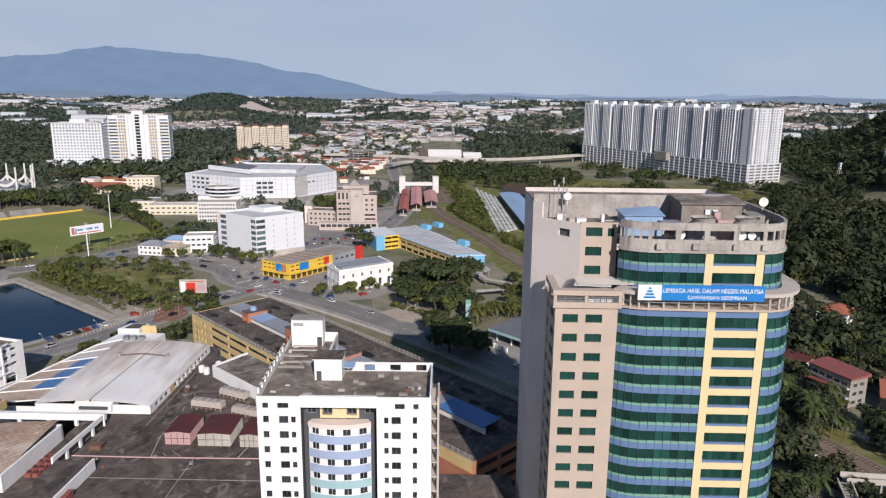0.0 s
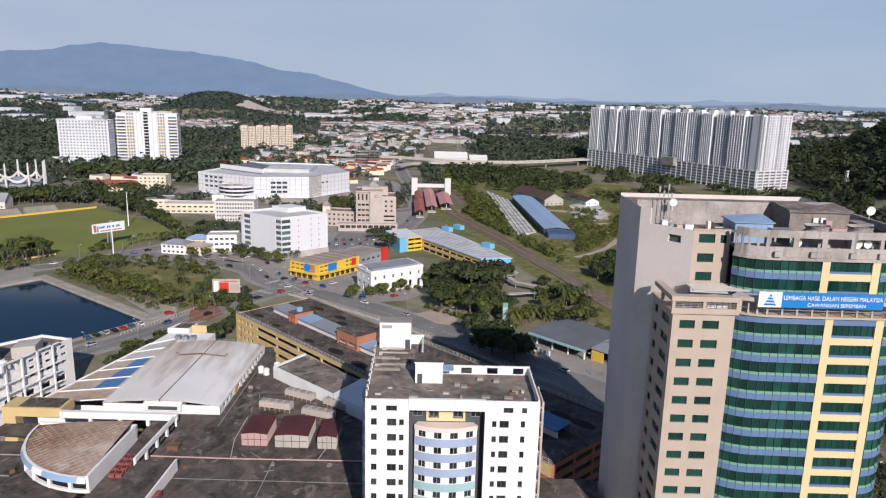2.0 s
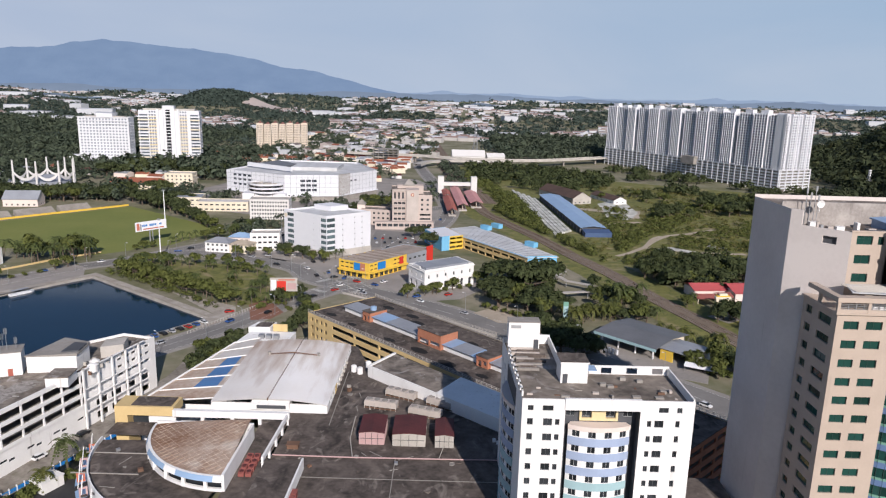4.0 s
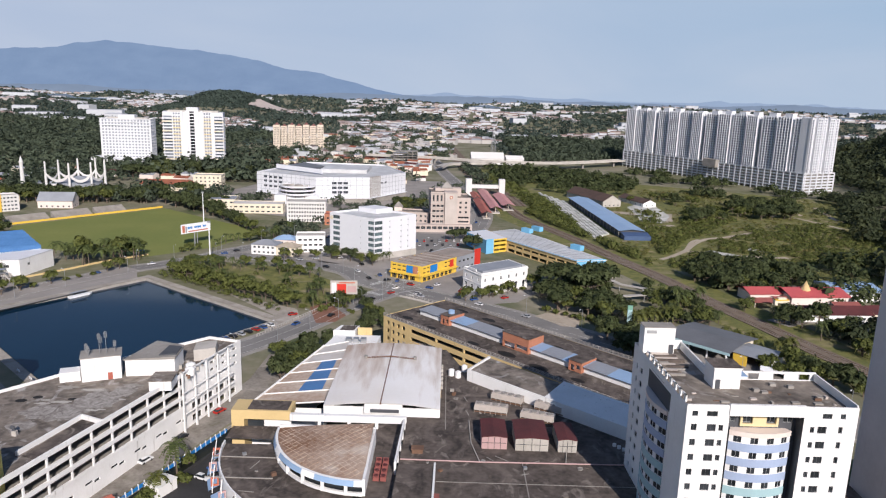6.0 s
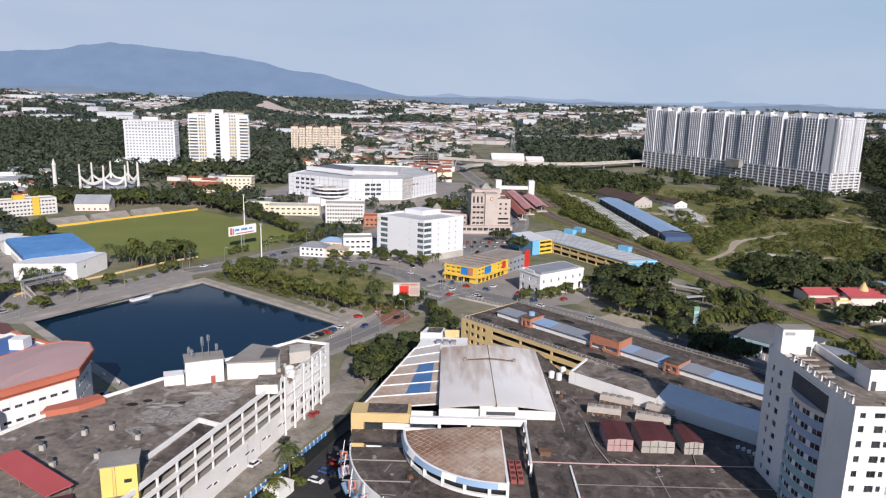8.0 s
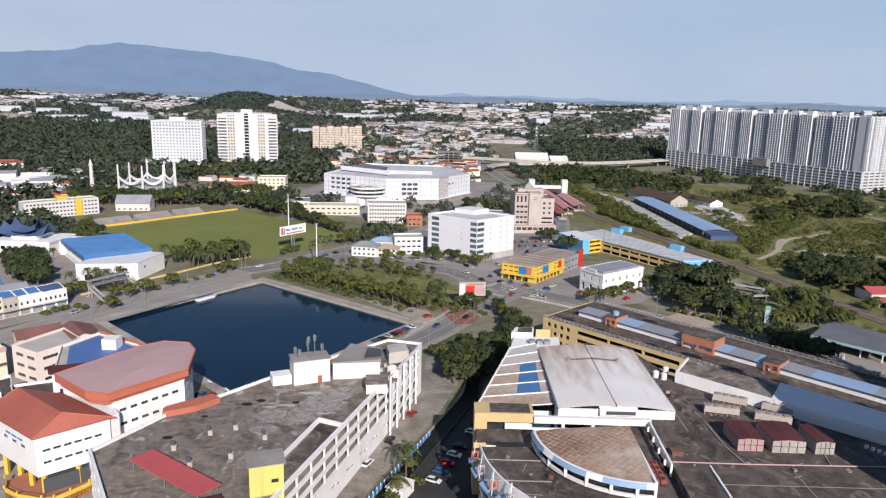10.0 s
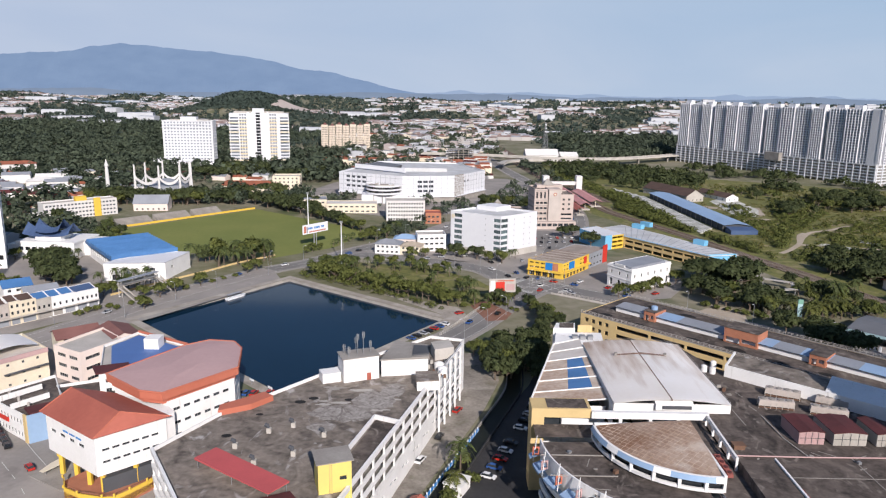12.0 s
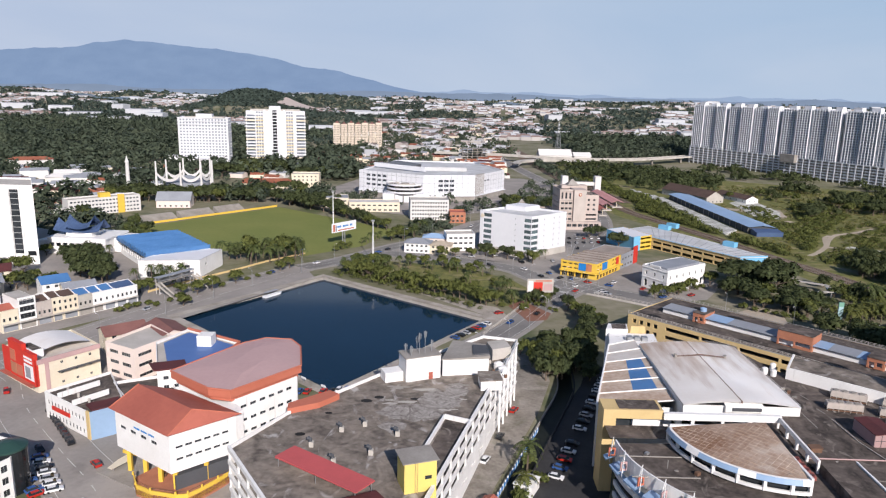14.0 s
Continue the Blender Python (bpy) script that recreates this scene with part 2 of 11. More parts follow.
FLATS = material("sandy_render", (0.66, 0.575, 0.47), 0.8, (0.56, 0.475, 0.38), 0.08, 0.8, 0.6)
CREAM = material("cream_paint", (0.74, 0.67, 0.53), 0.75, (0.60, 0.52, 0.39), 0.15, 1.5, 0.6)
TEAL = material("teal_panel", (0.36, 0.53, 0.56), 0.5, amount=0.4)
LBLUE = material("light_blue_panel", (0.36, 0.44, 0.60), 0.5, amount=0.4)
# Serves painted parts, and surfaces darkened to stand for shade.
DARKP = material("dark_grey_paint_and_shade", (0.085, 0.09, 0.10), 0.7, amount=0.5)
ASPH = material("asphalt", (0.245, 0.234, 0.220), 0.9, (0.165, 0.157, 0.148), 0.05, 0.6, 0.8)
PAVE = material("paving", (0.33, 0.31, 0.28), 0.9, (0.24, 0.22, 0.20), 0.1, 1.5, 0.8)
LINE = material("road_paint", (0.62, 0.62, 0.58), 0.7, amount=0.6)
REDPAV = material("red_brick_paving", (0.26, 0.13, 0.09), 0.9, amount=0.6)
SOIL = material("bare_soil", (0.47, 0.40, 0.32), 0.95, (0.32, 0.27, 0.20), 0.05, 0.5, 0.9)
GRASS = material("pitch_grass", (0.200, 0.215, 0.060), 0.95, (0.150, 0.180, 0.046), 0.02, 0.4, 0.9)
GROUND = material("mixed_ground", (0.125, 0.132, 0.062), 0.95, (0.30, 0.265, 0.205), 0.02, 0.2, 0.85, streak=((0.065, 0.09, 0.035), (0.03, 0.03, 0.03), 0.55))
SCRUB = material("scrub_ground", (0.205, 0.195, 0.062), 0.95, (0.090, 0.108, 0.036), 0.16, 1.1, 1.0, streak=((0.31, 0.25, 0.15), (0.05, 0.05, 0.05), 0.54), swirl=1.2)
BALLAST = material("rail_ballast", (0.22, 0.172, 0.13), 0.95, (0.145, 0.112, 0.085), 0.2, 2.0, 0.8)
STEEL = material("galvanised_steel", (0.42, 0.43, 0.44), 0.45, metal=0.6)
RUST = material("rusty_steel", (0.18, 0.105, 0.07), 0.8, amount=0.8)
LEAF = material("foliage", (0.138, 0.152, 0.042), 0.7, (0.068, 0.088, 0.026), 0.25, 2.0, 0.8, island=0.35, spec=0.2, through_leaf=0.22)
LEAFD = material("dark_foliage", (0.078, 0.094, 0.038), 0.7, (0.040, 0.057, 0.024), 0.25, 2.0, 0.8, island=0.36, spec=0.2, streak=((0.105, 0.122, 0.043), (0.022, 0.022, 0.02), 0.57), through_leaf=0.22)
LEAFO = material("olive_scrub", (0.185, 0.175, 0.055), 0.8, (0.105, 0.110, 0.040), 0.05, 0.6, 0.9, island=0.4, spec=0.15, streak=((0.21, 0.165, 0.08), (0.03, 0.03, 0.03), 0.56), through_leaf=0.22)
LEAFH = material("deep_forest_foliage", (0.060, 0.073, 0.037), 0.75, (0.038, 0.051, 0.026), 0.15, 1.5, 0.8, island=0.4, spec=0.15, streak=((0.085, 0.088, 0.036), (0.03, 0.03, 0.03), 0.58), through_leaf=0.22)
LEAFY = material("yellowish_palm_fronds", (0.13, 0.135, 0.035), 0.65, (0.08, 0.095, 0.028), 0.4, 2.0, 0.8, island=0.4, spec=0.25, through_leaf=0.22)
LEAFP = material("palm_fronds", (0.10, 0.125, 0.042), 0.6, (0.07, 0.09, 0.03), 0.4, 2.0, 0.8, island=0.4, spec=0.25, through_leaf=0.22)
# Distance haze is put into the next two foliage colours.
WOODS = material("haze_paled_foliage", (0.092, 0.114, 0.074), 0.85, (0.062, 0.083, 0.058), 0.02, 0.4, 0.8, island=0.32, spec=0.1, streak=((0.122, 0.142, 0.088), (0.006, 0.006, 0.006), 0.56), through_leaf=0.22)
FARWOODS = material("haze_blued_far_foliage", (0.074, 0.098, 0.078), 0.85, (0.050, 0.070, 0.060), 0.004, 0.2, 0.8, island=0.25, spec=0.1, through_leaf=0.22)
BARK = material("bark", (0.16, 0.125, 0.095), 0.9, amount=0.8)
WATER = material("lake_water", (0.007, 0.028, 0.056), 0.07, (0.005, 0.020, 0.040), 0.02, 0.2, 0.8, spec=0.26, ior=1.33)
RUBBER = material("tyre_rubber", (0.02, 0.02, 0.02), 0.85)
CARS = [material("car_paint_" + k, c, 0.25, amount=0.1, spec=0.6) for k, c in (("white", (0.75, 0.75, 0.75)), ("silver", (0.42, 0.43, 0.45)), ("black", (0.02, 0.02, 0.022)), ("red", (0.45, 0.03, 0.02)), ("blue", (0.04, 0.10, 0.28)))]

ROOFPALE = material("dirty_white_roofing", (0.60, 0.61, 0.62), 0.6, (0.42, 0.42, 0.41), 0.1, 1.2, 0.9)
SHOPROOF = material("dirty_brown_sheet_roofing", (0.37, 0.315, 0.27), 0.8, (0.23, 0.19, 0.16), 0.12, 1.2, 0.9)
PLATW = material("weathered_pale_concrete", (0.70, 0.69, 0.66), 0.9, (0.27, 0.28, 0.22), 0.12, 1.2, 0.9)
CANALW = material("murky_canal_water", (0.012, 0.014, 0.011), 0.35, (0.02, 0.022, 0.015), 0.2, 1.0, 0.8, spec=0.15, ior=1.33)
# Wall and roof colours of the far town, greyed and blued for haze.
FARWALL = [material("hazed_far_wall_" + k, c, 0.9, scale=0.02, amount=0.4) for k, c in (("white", (0.54, 0.56, 0.59)), ("cream", (0.47, 0.45, 0.43)), ("peach", (0.44, 0.39, 0.37)), ("red_roof", (0.25, 0.18, 0.16)), ("brown_roof", (0.19, 0.155, 0.145)), ("grey_roof", (0.30, 0.31, 0.335)))]


# building helpers
class Mesh:
    """Collects vertices and faces with a material slot each."""

    def __init__(self):
        self.v, self.f, self.s = [], [], []

    def face(self, pts, slot=0):
        k = len(self.v)
        self.v.extend(tuple(p) for p in pts)
        self.f.append(tuple(range(k, k + len(pts))))
        self.s.append(slot)

    def box(self, x0, x1, y0, y1, z0, z1, slot=0, m=None):
        k = len(self.v)
        c = [(x, y, z) for z in (z0, z1) for y in (y0, y1) for x in (x0, x1)]
        self.v.extend(tuple(m @ Vector(p)) for p in c) if m is not None else self.v.extend(c)
        for q in ((0, 2, 3, 1), (4, 5, 7, 6), (0, 1, 5, 4), (2, 6, 7, 3), (0, 4, 6, 2), (1, 3, 7, 5)):
            self.f.append(tuple(k + i for i in q))
            self.s.append(slot)
        return self

    def prism(self, poly, z0, z1, slot=0, top=None, bottom=True):
        """A solid over an anticlockwise outline; z0 and z1 may be functions of x and y."""
        lo = z0 if callable(z0) else (lambda x, y: z0)
        hi = z1 if callable(z1) else (lambda x, y: z1)
        a, b = [(x, y, lo(x, y)) for x, y in poly], [(x, y, hi(x, y)) for x, y in poly]
        n = len(poly)
        for i in range(n):
            j = (i + 1) % n
            self.face((a[i], a[j], b[j], b[i]), slot)
        self.face(b, slot if top is None else top)
        if bottom:
            self.face(a[::-1], slot)
        return self

    def tube(self, pts, radii, sides=8, slot=0, cap=True):
        """A round bar along points."""
        rings = []
        for i, p in enumerate(pts):
            p = Vector(p)
            d = (Vector(pts[min(i + 1, len(pts) - 1)]) - Vector(pts[max(i - 1, 0)])).normalized()
            q = d.to_track_quat("Z", "Y")
            r = radii[i] if isinstance(radii, (list, tuple)) else radii
            k = len(self.v)
            self.v.extend(tuple(p + q @ Vector((r * math.cos(math.tau * j / sides), r * math.sin(math.tau * j / sides), 0))) for j in range(sides))
            rings.append(k)
        for a, b in zip(rings, rings[1:]):
            for j in range(sides):
                self.f.append((a + j, a + (j + 1) % sides, b + (j + 1) % sides, b + j))
                self.s.append(slot)
        if cap:
            self.f.append(tuple(rings[-1] + j for j in range(sides)))
            self.f.append(tuple(rings[0] + j for j in reversed(range(sides))))
            self.s += [slot, slot]
        return self

    def data(self, name, mats):
        me = bpy.data.meshes.new(name)
        me.from_pydata(self.v, [], self.f)
        for m in mats:
            me.materials.append(m)
        me.polygons.foreach_set("material_index", self.s)
        me.update()
        return me


def part(name, mesh, mats, parent=None, label=""):
    """Links a mesh as one object under a thing or a part."""
    mats = mats if isinstance(mats, (list, tuple)) else [mats]
    ob = new(name, mesh.data(name, mats) if isinstance(mesh, Mesh) else mesh)
    if parent is not None:
        ob.parent = parent
    return tagged(ob, label) if label else ob


def thing(name, label, category, x=0, y=0, z=0, rot=0, group="", kind=""):
    """An empty at a thing's base, which holds its parts."""
    ob = new(name)
    ob.matrix_world = pose(x, y, z, 0, 0, rot)
    return tagged(ob, label, category, group, kind)


def structure(name, mesh, mats, label):
    return tagged(part(name, mesh, mats), label, kind="structure")


def cuts(rects, lo, hi, axis):
    return sorted({lo, hi, *(min(max(r[axis], lo), hi) for r in rects), *(min(max(r[axis + 1], lo), hi) for r in rects)})


def facade(wall, p0, p1, z0, z1, rects, depth=0.25, slot=0, reveal=None):
    """A wall sheet from p0 to p1 (outside to the right of that way) with openings and their reveals; gives a frame for each opening."""
    p0, p1 = Vector((*p0, 0)), Vector((*p1, 0))
    u = (p1 - p0).normalized()
    width, inward = (p1 - p0).length, Vector((-u.y, u.x, 0))
    at = lambda a, z, d=0.0: p0 + u * a + inward * d + Vector((0, 0, z))
    rects = [r for r in rects if r[1] > r[0] and r[3] > r[2]]
    us, zs = cuts(rects, 0.0, width, 0), cuts(rects, z0, z1, 2)
    for b, t in zip(zs, zs[1:]):
        if t - b < 1e-4:
            continue
        zc, run = (b + t) / 2, None
        open_here = [r for r in rects if r[2] < zc < r[3]]
        edges = cuts(open_here, 0.0, width, 0)
        for a, c in zip(edges, edges[1:]):
            if c - a > 1e-4 and not any(r[0] < (a + c) / 2 < r[1] for r in open_here):
                wall.face((at(a, b), at(c, b), at(c, t), at(a, t)), slot)
    rv = slot if reveal is None else reveal
    frames = []
    for a, c, b, t in rects:
        wall.face((at(a, b), at(c, b), at(c, b, depth), at(a, b, depth)), rv)
        wall.face((at(a, t, depth), at(c, t, depth), at(c, t), at(a, t)), rv)
        wall.face((at(a, b), at(a, b, depth), at(a, t, depth), at(a, t)), rv)
        wall.face((at(c, b, depth), at(c, b), at(c, t), at(c, t, depth)), rv)
        m = Matrix.Identity(4)
        m.col[0][:3], m.col[1][:3], m.col[3][:3] = u, inward, at(a, b, depth)
        frames.append((m, c - a, t - b))
    return frames


WINDOWS = {}


def window_mesh(w, h, bars=1, rails=0, glass=GLASS, sash=FRAME):
    """A framed window with its pane, kept and shared by size."""
    key = (round(w, 2), round(h, 2), bars, rails, glass.name, sash.name)
    if key not in WINDOWS:
        b, e = Mesh(), 0.07
        b.box(0, w, -0.05, 0.02, 0, e, 1).box(0, w, -0.05, 0.02, h - e, h, 1)
        b.box(0, e, -0.05, 0.02, e, h - e, 1).box(w - e, w, -0.05, 0.02, e, h - e, 1)
        for i in range(bars):
            c = w * (i + 1) / (bars + 1)
            b.box(c - 0.03, c + 0.03, -0.04, 0.02, e, h - e, 1)
        for i in range(rails):
            c = h * (i + 1) / (rails + 1)
            b.box(e, w - e, -0.035, 0.02, c - 0.03, c + 0.03, 1)
        b.face(((e, 0, e), (w - e, 0, e), (w - e, 0, h - e), (e, 0, h - e)), 0)
        WINDOWS[key] = b.data("window", [glass, sash])
    return WINDOWS[key]


def windows(parent, frames, bars=1, rails=0, glass=GLASS, sash=FRAME, name="window"):
    for m, w, h in frames:
        ob = new(name, window_mesh(w, h, bars, rails, glass, sash))
        ob.parent = parent
        ob.matrix_local = m


def panes(mesh, frames, slot=0):
    """Panes of openings too small to pick apart, joined into one mesh."""
    for m, w, h in frames:
        mesh.face([m @ Vector(p) for p in ((0, 0, 0), (w, 0, 0), (w, 0, h), (0, 0, h))], slot)


def inset(poly, d):
    """An anticlockwise convex outline moved inwards."""
    n, out = len(poly), []
    for i in range(n):
        a, b, c = (Vector(poly[k % n]) for k in (i - 1, i, i + 1))
        u, w = (b - a).normalized(), (c - b).normalized()
        nu, nw = Vector((-u.y, u.x)), Vector((-w.y, w.x))
        s = nu + nw
        out.append(tuple(b + s * (d / max(0.2, 1 + nu.dot(nw)))))
    return out


def roof_deck(parent, poly, z, rise=0.9, thick=0.25, deck=ROOFGREY, wall=WHITE, name="roof"):
    """A flat roof below its parapet, with the parapet's top and inner faces."""
    inner, b = inset(poly, thick), Mesh()
    n = len(poly)
    for i in range(n):
        j = (i + 1) % n
        b.face([(*poly[i], z), (*poly[j], z), (*inner[j], z), (*inner[i], z)], 1)
        b.face([(*inner[i], z), (*inner[j], z), (*inner[j], z - rise), (*inner[i], z - rise)], 1)
    b.face([(*p, z - rise) for p in inner], 0)
    return part(name, b, [deck, wall], parent)


def grid(width, rows, cols, z0, pitch, w, h, sill=1.0, margin=1.0):
    """Openings in even columns and storeys."""
    step = (width - 2 * margin) / cols
    return [(margin + step * (i + 0.5) - w / 2, margin + step * (i + 0.5) + w / 2, z0 + pitch * r + sill, z0 + pitch * r + sill + h) for r in range(rows) for i in range(cols)]


def block(name, label, poly, z, storeys, spec, wall=WHITE, deck=ROOFGREY, category="building", bars=1, rails=0, glass=GLASS, sash=FRAME, base=0.0, depth=0.25, parapet=0.9, joined=False, group="", parent=None):
    """A flat-roofed building over an outline. spec: for each side None or (columns, window width, window height, sill)."""
    th = parent or thing(name, label, category, *poly[0], 0, 0, group)
    ox, oy = (0, 0) if parent else poly[0]
    poly = [(x - ox, y - oy) for x, y in poly]
    b, pane = Mesh(), Mesh()
    pitch = (z - parapet - base) / storeys
    for i, p in enumerate(poly):
        q = poly[(i + 1) % len(poly)]
        width = math.dist(p, q)
        s = spec[i] if i < len(spec) else None
        rects = grid(width, storeys, s[0], base, pitch, s[1], s[2], s[3], s[4] if len(s) > 4 else 1.0) if s else []
        fr = facade(b, p, q, 0, z, rects, depth)
        if joined:
            panes(pane, fr)
        else:
            windows(th, fr, bars, rails, glass, sash)
    part("wall", b, wall, th)
    if pane.f:
        tagged(part("window_panes", pane, glass, th), kind="stuff")
    roof_deck(th, poly, z, parapet, 0.25, deck, wall)
    return th


def gable(mesh, x0, x1, y0, y1, z, rise, over=0.4, along="x", slot=0, thick=0.15):
    """A pitched roof with overhang and thickness."""
    if along == "x":
        ym, k = (y0 + y1) / 2, rise / ((y1 - y0) / 2)
        for s, ye in ((1, y0 - over), (-1, y1 + over)):
            e = z - over * k
            top = [(x0 - over, ye, e), (x1 + over, ye, e), (x1 + over, ym, z + rise), (x0 - over, ym, z + rise)]
            low = [(x, y, h - thick) for x, y, h in top]
            if s < 0:
                top, low = top[::-1], low[::-1]
            mesh.face(top, slot)
            mesh.face(low[::-1], slot)
            for i in range(4):
                j = (i + 1) % 4
                mesh.face((low[i], low[j], top[j], top[i]), slot)
    else:
        sub = Mesh()
        gable(sub, y0, y1, x0, x1, z, rise, over, "x", slot, thick)
        for f, s in zip(sub.f, sub.s):
            mesh.face([(sub.v[i][1], sub.v[i][0], sub.v[i][2]) for i in reversed(f)], s)


def hip(mesh, x0, x1, y0, y1, z, rise, over=0.5, slot=0):
    """A hipped roof."""
    x0, x1, y0, y1 = x0 - over, x1 + over, y0 - over, y1 + over
    c = [(x0, y0, z), (x1, y0, z), (x1, y1, z), (x0, y1, z)]
    if x1 - x0 >= y1 - y0:
        h = (y1 - y0) / 2
        a, b = (x0 + h, y0 + h, z + rise), (x1 - h, y0 + h, z + rise)
        mesh.face((c[0], c[1], b, a), slot), mesh.face((c[1], c[2], b), slot), mesh.face((c[2], c[3], a, b), slot), mesh.face((c[3], c[0], a), slot)
    else:
        h = (x1 - x0) / 2
        a, b = (x0 + h, y0 + h, z + rise), (x0 + h, y1 - h, z + rise)
        mesh.face((c[0], c[1], a), slot), mesh.face((c[1], c[2], b, a), slot), mesh.face((c[2], c[3], b), slot), mesh.face((c[3], c[0], a, b), slot)
    mesh.face(c[::-1], slot)


def ribbon(pts, width, z0, z1):
    """A strip of even width along a line, as a solid."""
    b, n = Mesh(), len(pts)
    lefts, rights = [], []
    for i, p in enumerate(pts):
        d = (Vector(pts[min(i + 1, n - 1)]) - Vector(pts[max(i - 1, 0)])).normalized()
        o = Vector((-d.y, d.x)) * (width / 2)
        lefts.append(Vector(p) + o), rights.append(Vector(p) - o)
    for i in range(n - 1):
        q = [(*lefts[i], z1), (*rights[i], z1), (*rights[i + 1], z1), (*lefts[i + 1], z1)]
        b.face(q)
        b.face([(*lefts[i + 1], z0), (*lefts[i + 1], z1), (*lefts[i], z1), (*lefts[i], z0)][::-1])
        b.face([(*rights[i], z0), (*rights[i], z1), (*rights[i + 1], z1), (*rights[i + 1], z0)][::-1])
    return b


def smooth_line(pts, per=8):
    """A smooth line through points."""
    out, n = [], len(pts)
    for i in range(n - 1):
        p0, p1, p2, p3 = (Vector(pts[min(max(k, 0), n - 1)]) for k in (i - 1, i, i + 1, i + 2))
        for j in range(per):
            t = j / per
            out.append(tuple(0.5 * ((2 * p1) + (p2 - p0) * t + (2 * p0 - 5 * p1 + 4 * p2 - p3) * t**2 + (3 * p1 - p0 - 3 * p2 + p3) * t**3)))
    return out + [tuple(pts[-1])]


# ground, lake, roads and railway
LAKE = [(-242.6, 369.2), (-294.0, 297.0), (-213.5, 222.5), (-158.0, 304.5)]


def terrain(x, y):
    """Height of the land: level near by, a wooded hill on one side, a slow rise in the distance."""
    h = 36.0 * max(0.0, min(1.0, (y - 1700) / 3000)) ** 1.15 if y > 1700 else 0.0
    d = (x - 400) * 0.93 - (y - 800) * 0.42
    e = max(0.0, min(1.0, (y - 560) / 260)) * max(0.0, min(1.0, (1750 - y) / 500))
    s = max(0.0, min(1.0, d / 230))
    h += 104 * s * s * (3 - 2 * s) * e
    h += max(0.0, min(1.0, (y - 1300) / 900)) * (14 * math.sin(x / 310 + 1.3) * math.cos(y / 420) + 8 * math.sin(x / 130 + y / 190))
    k = (x + 990) / 175
    h += 68 * math.exp(-k * k - ((y - 3000) / 260) ** 2) * (1 + 0.08 * math.sin(x / 37)) if y > 2200 else 0.0
    return h if y > 1500 else max(h, 0.0)


def build_ground():
    b = Mesh()
    out = [(-5000, 600), (-5000, -900), (5000, -900), (5000, 600)]
    order = [LAKE[0], LAKE[1], LAKE[2], LAKE[3]]
    for i in range(4):
        j = (i + 1) % 4
        b.face([(*out[i], 0), (*out[j], 0), (*order[j], 0), (*order[i], 0)])
    xs = sorted({*range(-5000, 5001, 250), *range(-1350, 1601, 50)})
    ys = sorted({*range(600, 1501, 50), *range(1500, 4951, 115), 4950})
    k = len(b.v)
    b.v.extend((x, y, 0.0 if y == 600 else terrain(x, y)) for y in ys for x in xs)
    for r in range(len(ys) - 1):
        for c in range(len(xs) - 1):
            p = k + r * len(xs) + c
            b.f.append((p, p + 1, p + 1 + len(xs), p + len(xs)))
            b.s.append(0)
    structure("ground", b, GROUND, "patchy grass and bare earth reaching to the hills")


build_ground()
w = Mesh()
big = inset(LAKE, -6)
w.face([(x, y, -1.3) for x, y in big])
structure("water", w, WATER, "dark blue still lake water")
basin = Mesh()
for i in range(4):
    j = (i + 1) % 4
    a, c = inset(LAKE, -0.3), inset(LAKE, 1.3)
    basin.face([(*a[i], 0.02), (*a[j], 0.02), (*c[j], -2.2), (*c[i], -2.2)])
structure("lake_bank", basin, CONC, "sloping concrete lake bank with a dark tide line")
apron = Mesh()
o, n = inset(LAKE, -4.2), inset(LAKE, -0.2)
for i in range(4):
    j = (i + 1) % 4
    apron.face([(*o[i], 0.06), (*o[j], 0.06), (*n[j], 0.06), (*n[i], 0.06)])
    apron.face([(*n[i], 0.06), (*n[j], 0.06), (*n[j], -0.3), (*n[i], -0.3)])
structure("promenade", apron, PROM, "pale concrete walk round the lake")

ROADS = [
    ("road", [(-106, 362), (-118, 345), (-130, 326), (-142, 301), (-155, 279), (-170, 258)], 12),
    ("road", [(-106, 362), (-72, 338), (-40, 312), (-10, 284), (25, 246), (60, 205), (112, 140)], 17),
    ("road", [(-106, 362), (-124, 376), (-137, 397), (-165, 414), (-205, 428), (-226, 424)], 13),
    ("road", [(-258, 388), (-238, 408), (-212, 446), (-188, 474), (-165, 501), (-150, 540)], 12),
    ("road", [(-258, 388), (-282, 352), (-299, 321), (-317, 283), (-338, 240), (-360, 190)], 14),
    ("road", [(-106, 362), (-101, 395), (-93, 430), (-80, 480), (-60, 530), (-50, 600), (-53, 660), (-66, 784), (-85, 920), (-98, 1050), (-120, 1300)], 13),
    ("road", [(-322, 226), (-306, 203), (-280, 176), (-262, 158), (-240, 130), (-215, 100), (-190, 60)], 17),
    ("road", [(-338, 240), (-322, 226)], 10),
    ("road", [(-150, 540), (-130, 560), (-100, 585), (-52, 630)], 10),
    ("road", [(78, 322), (96, 330), (130, 322), (190, 300)], 7),
]
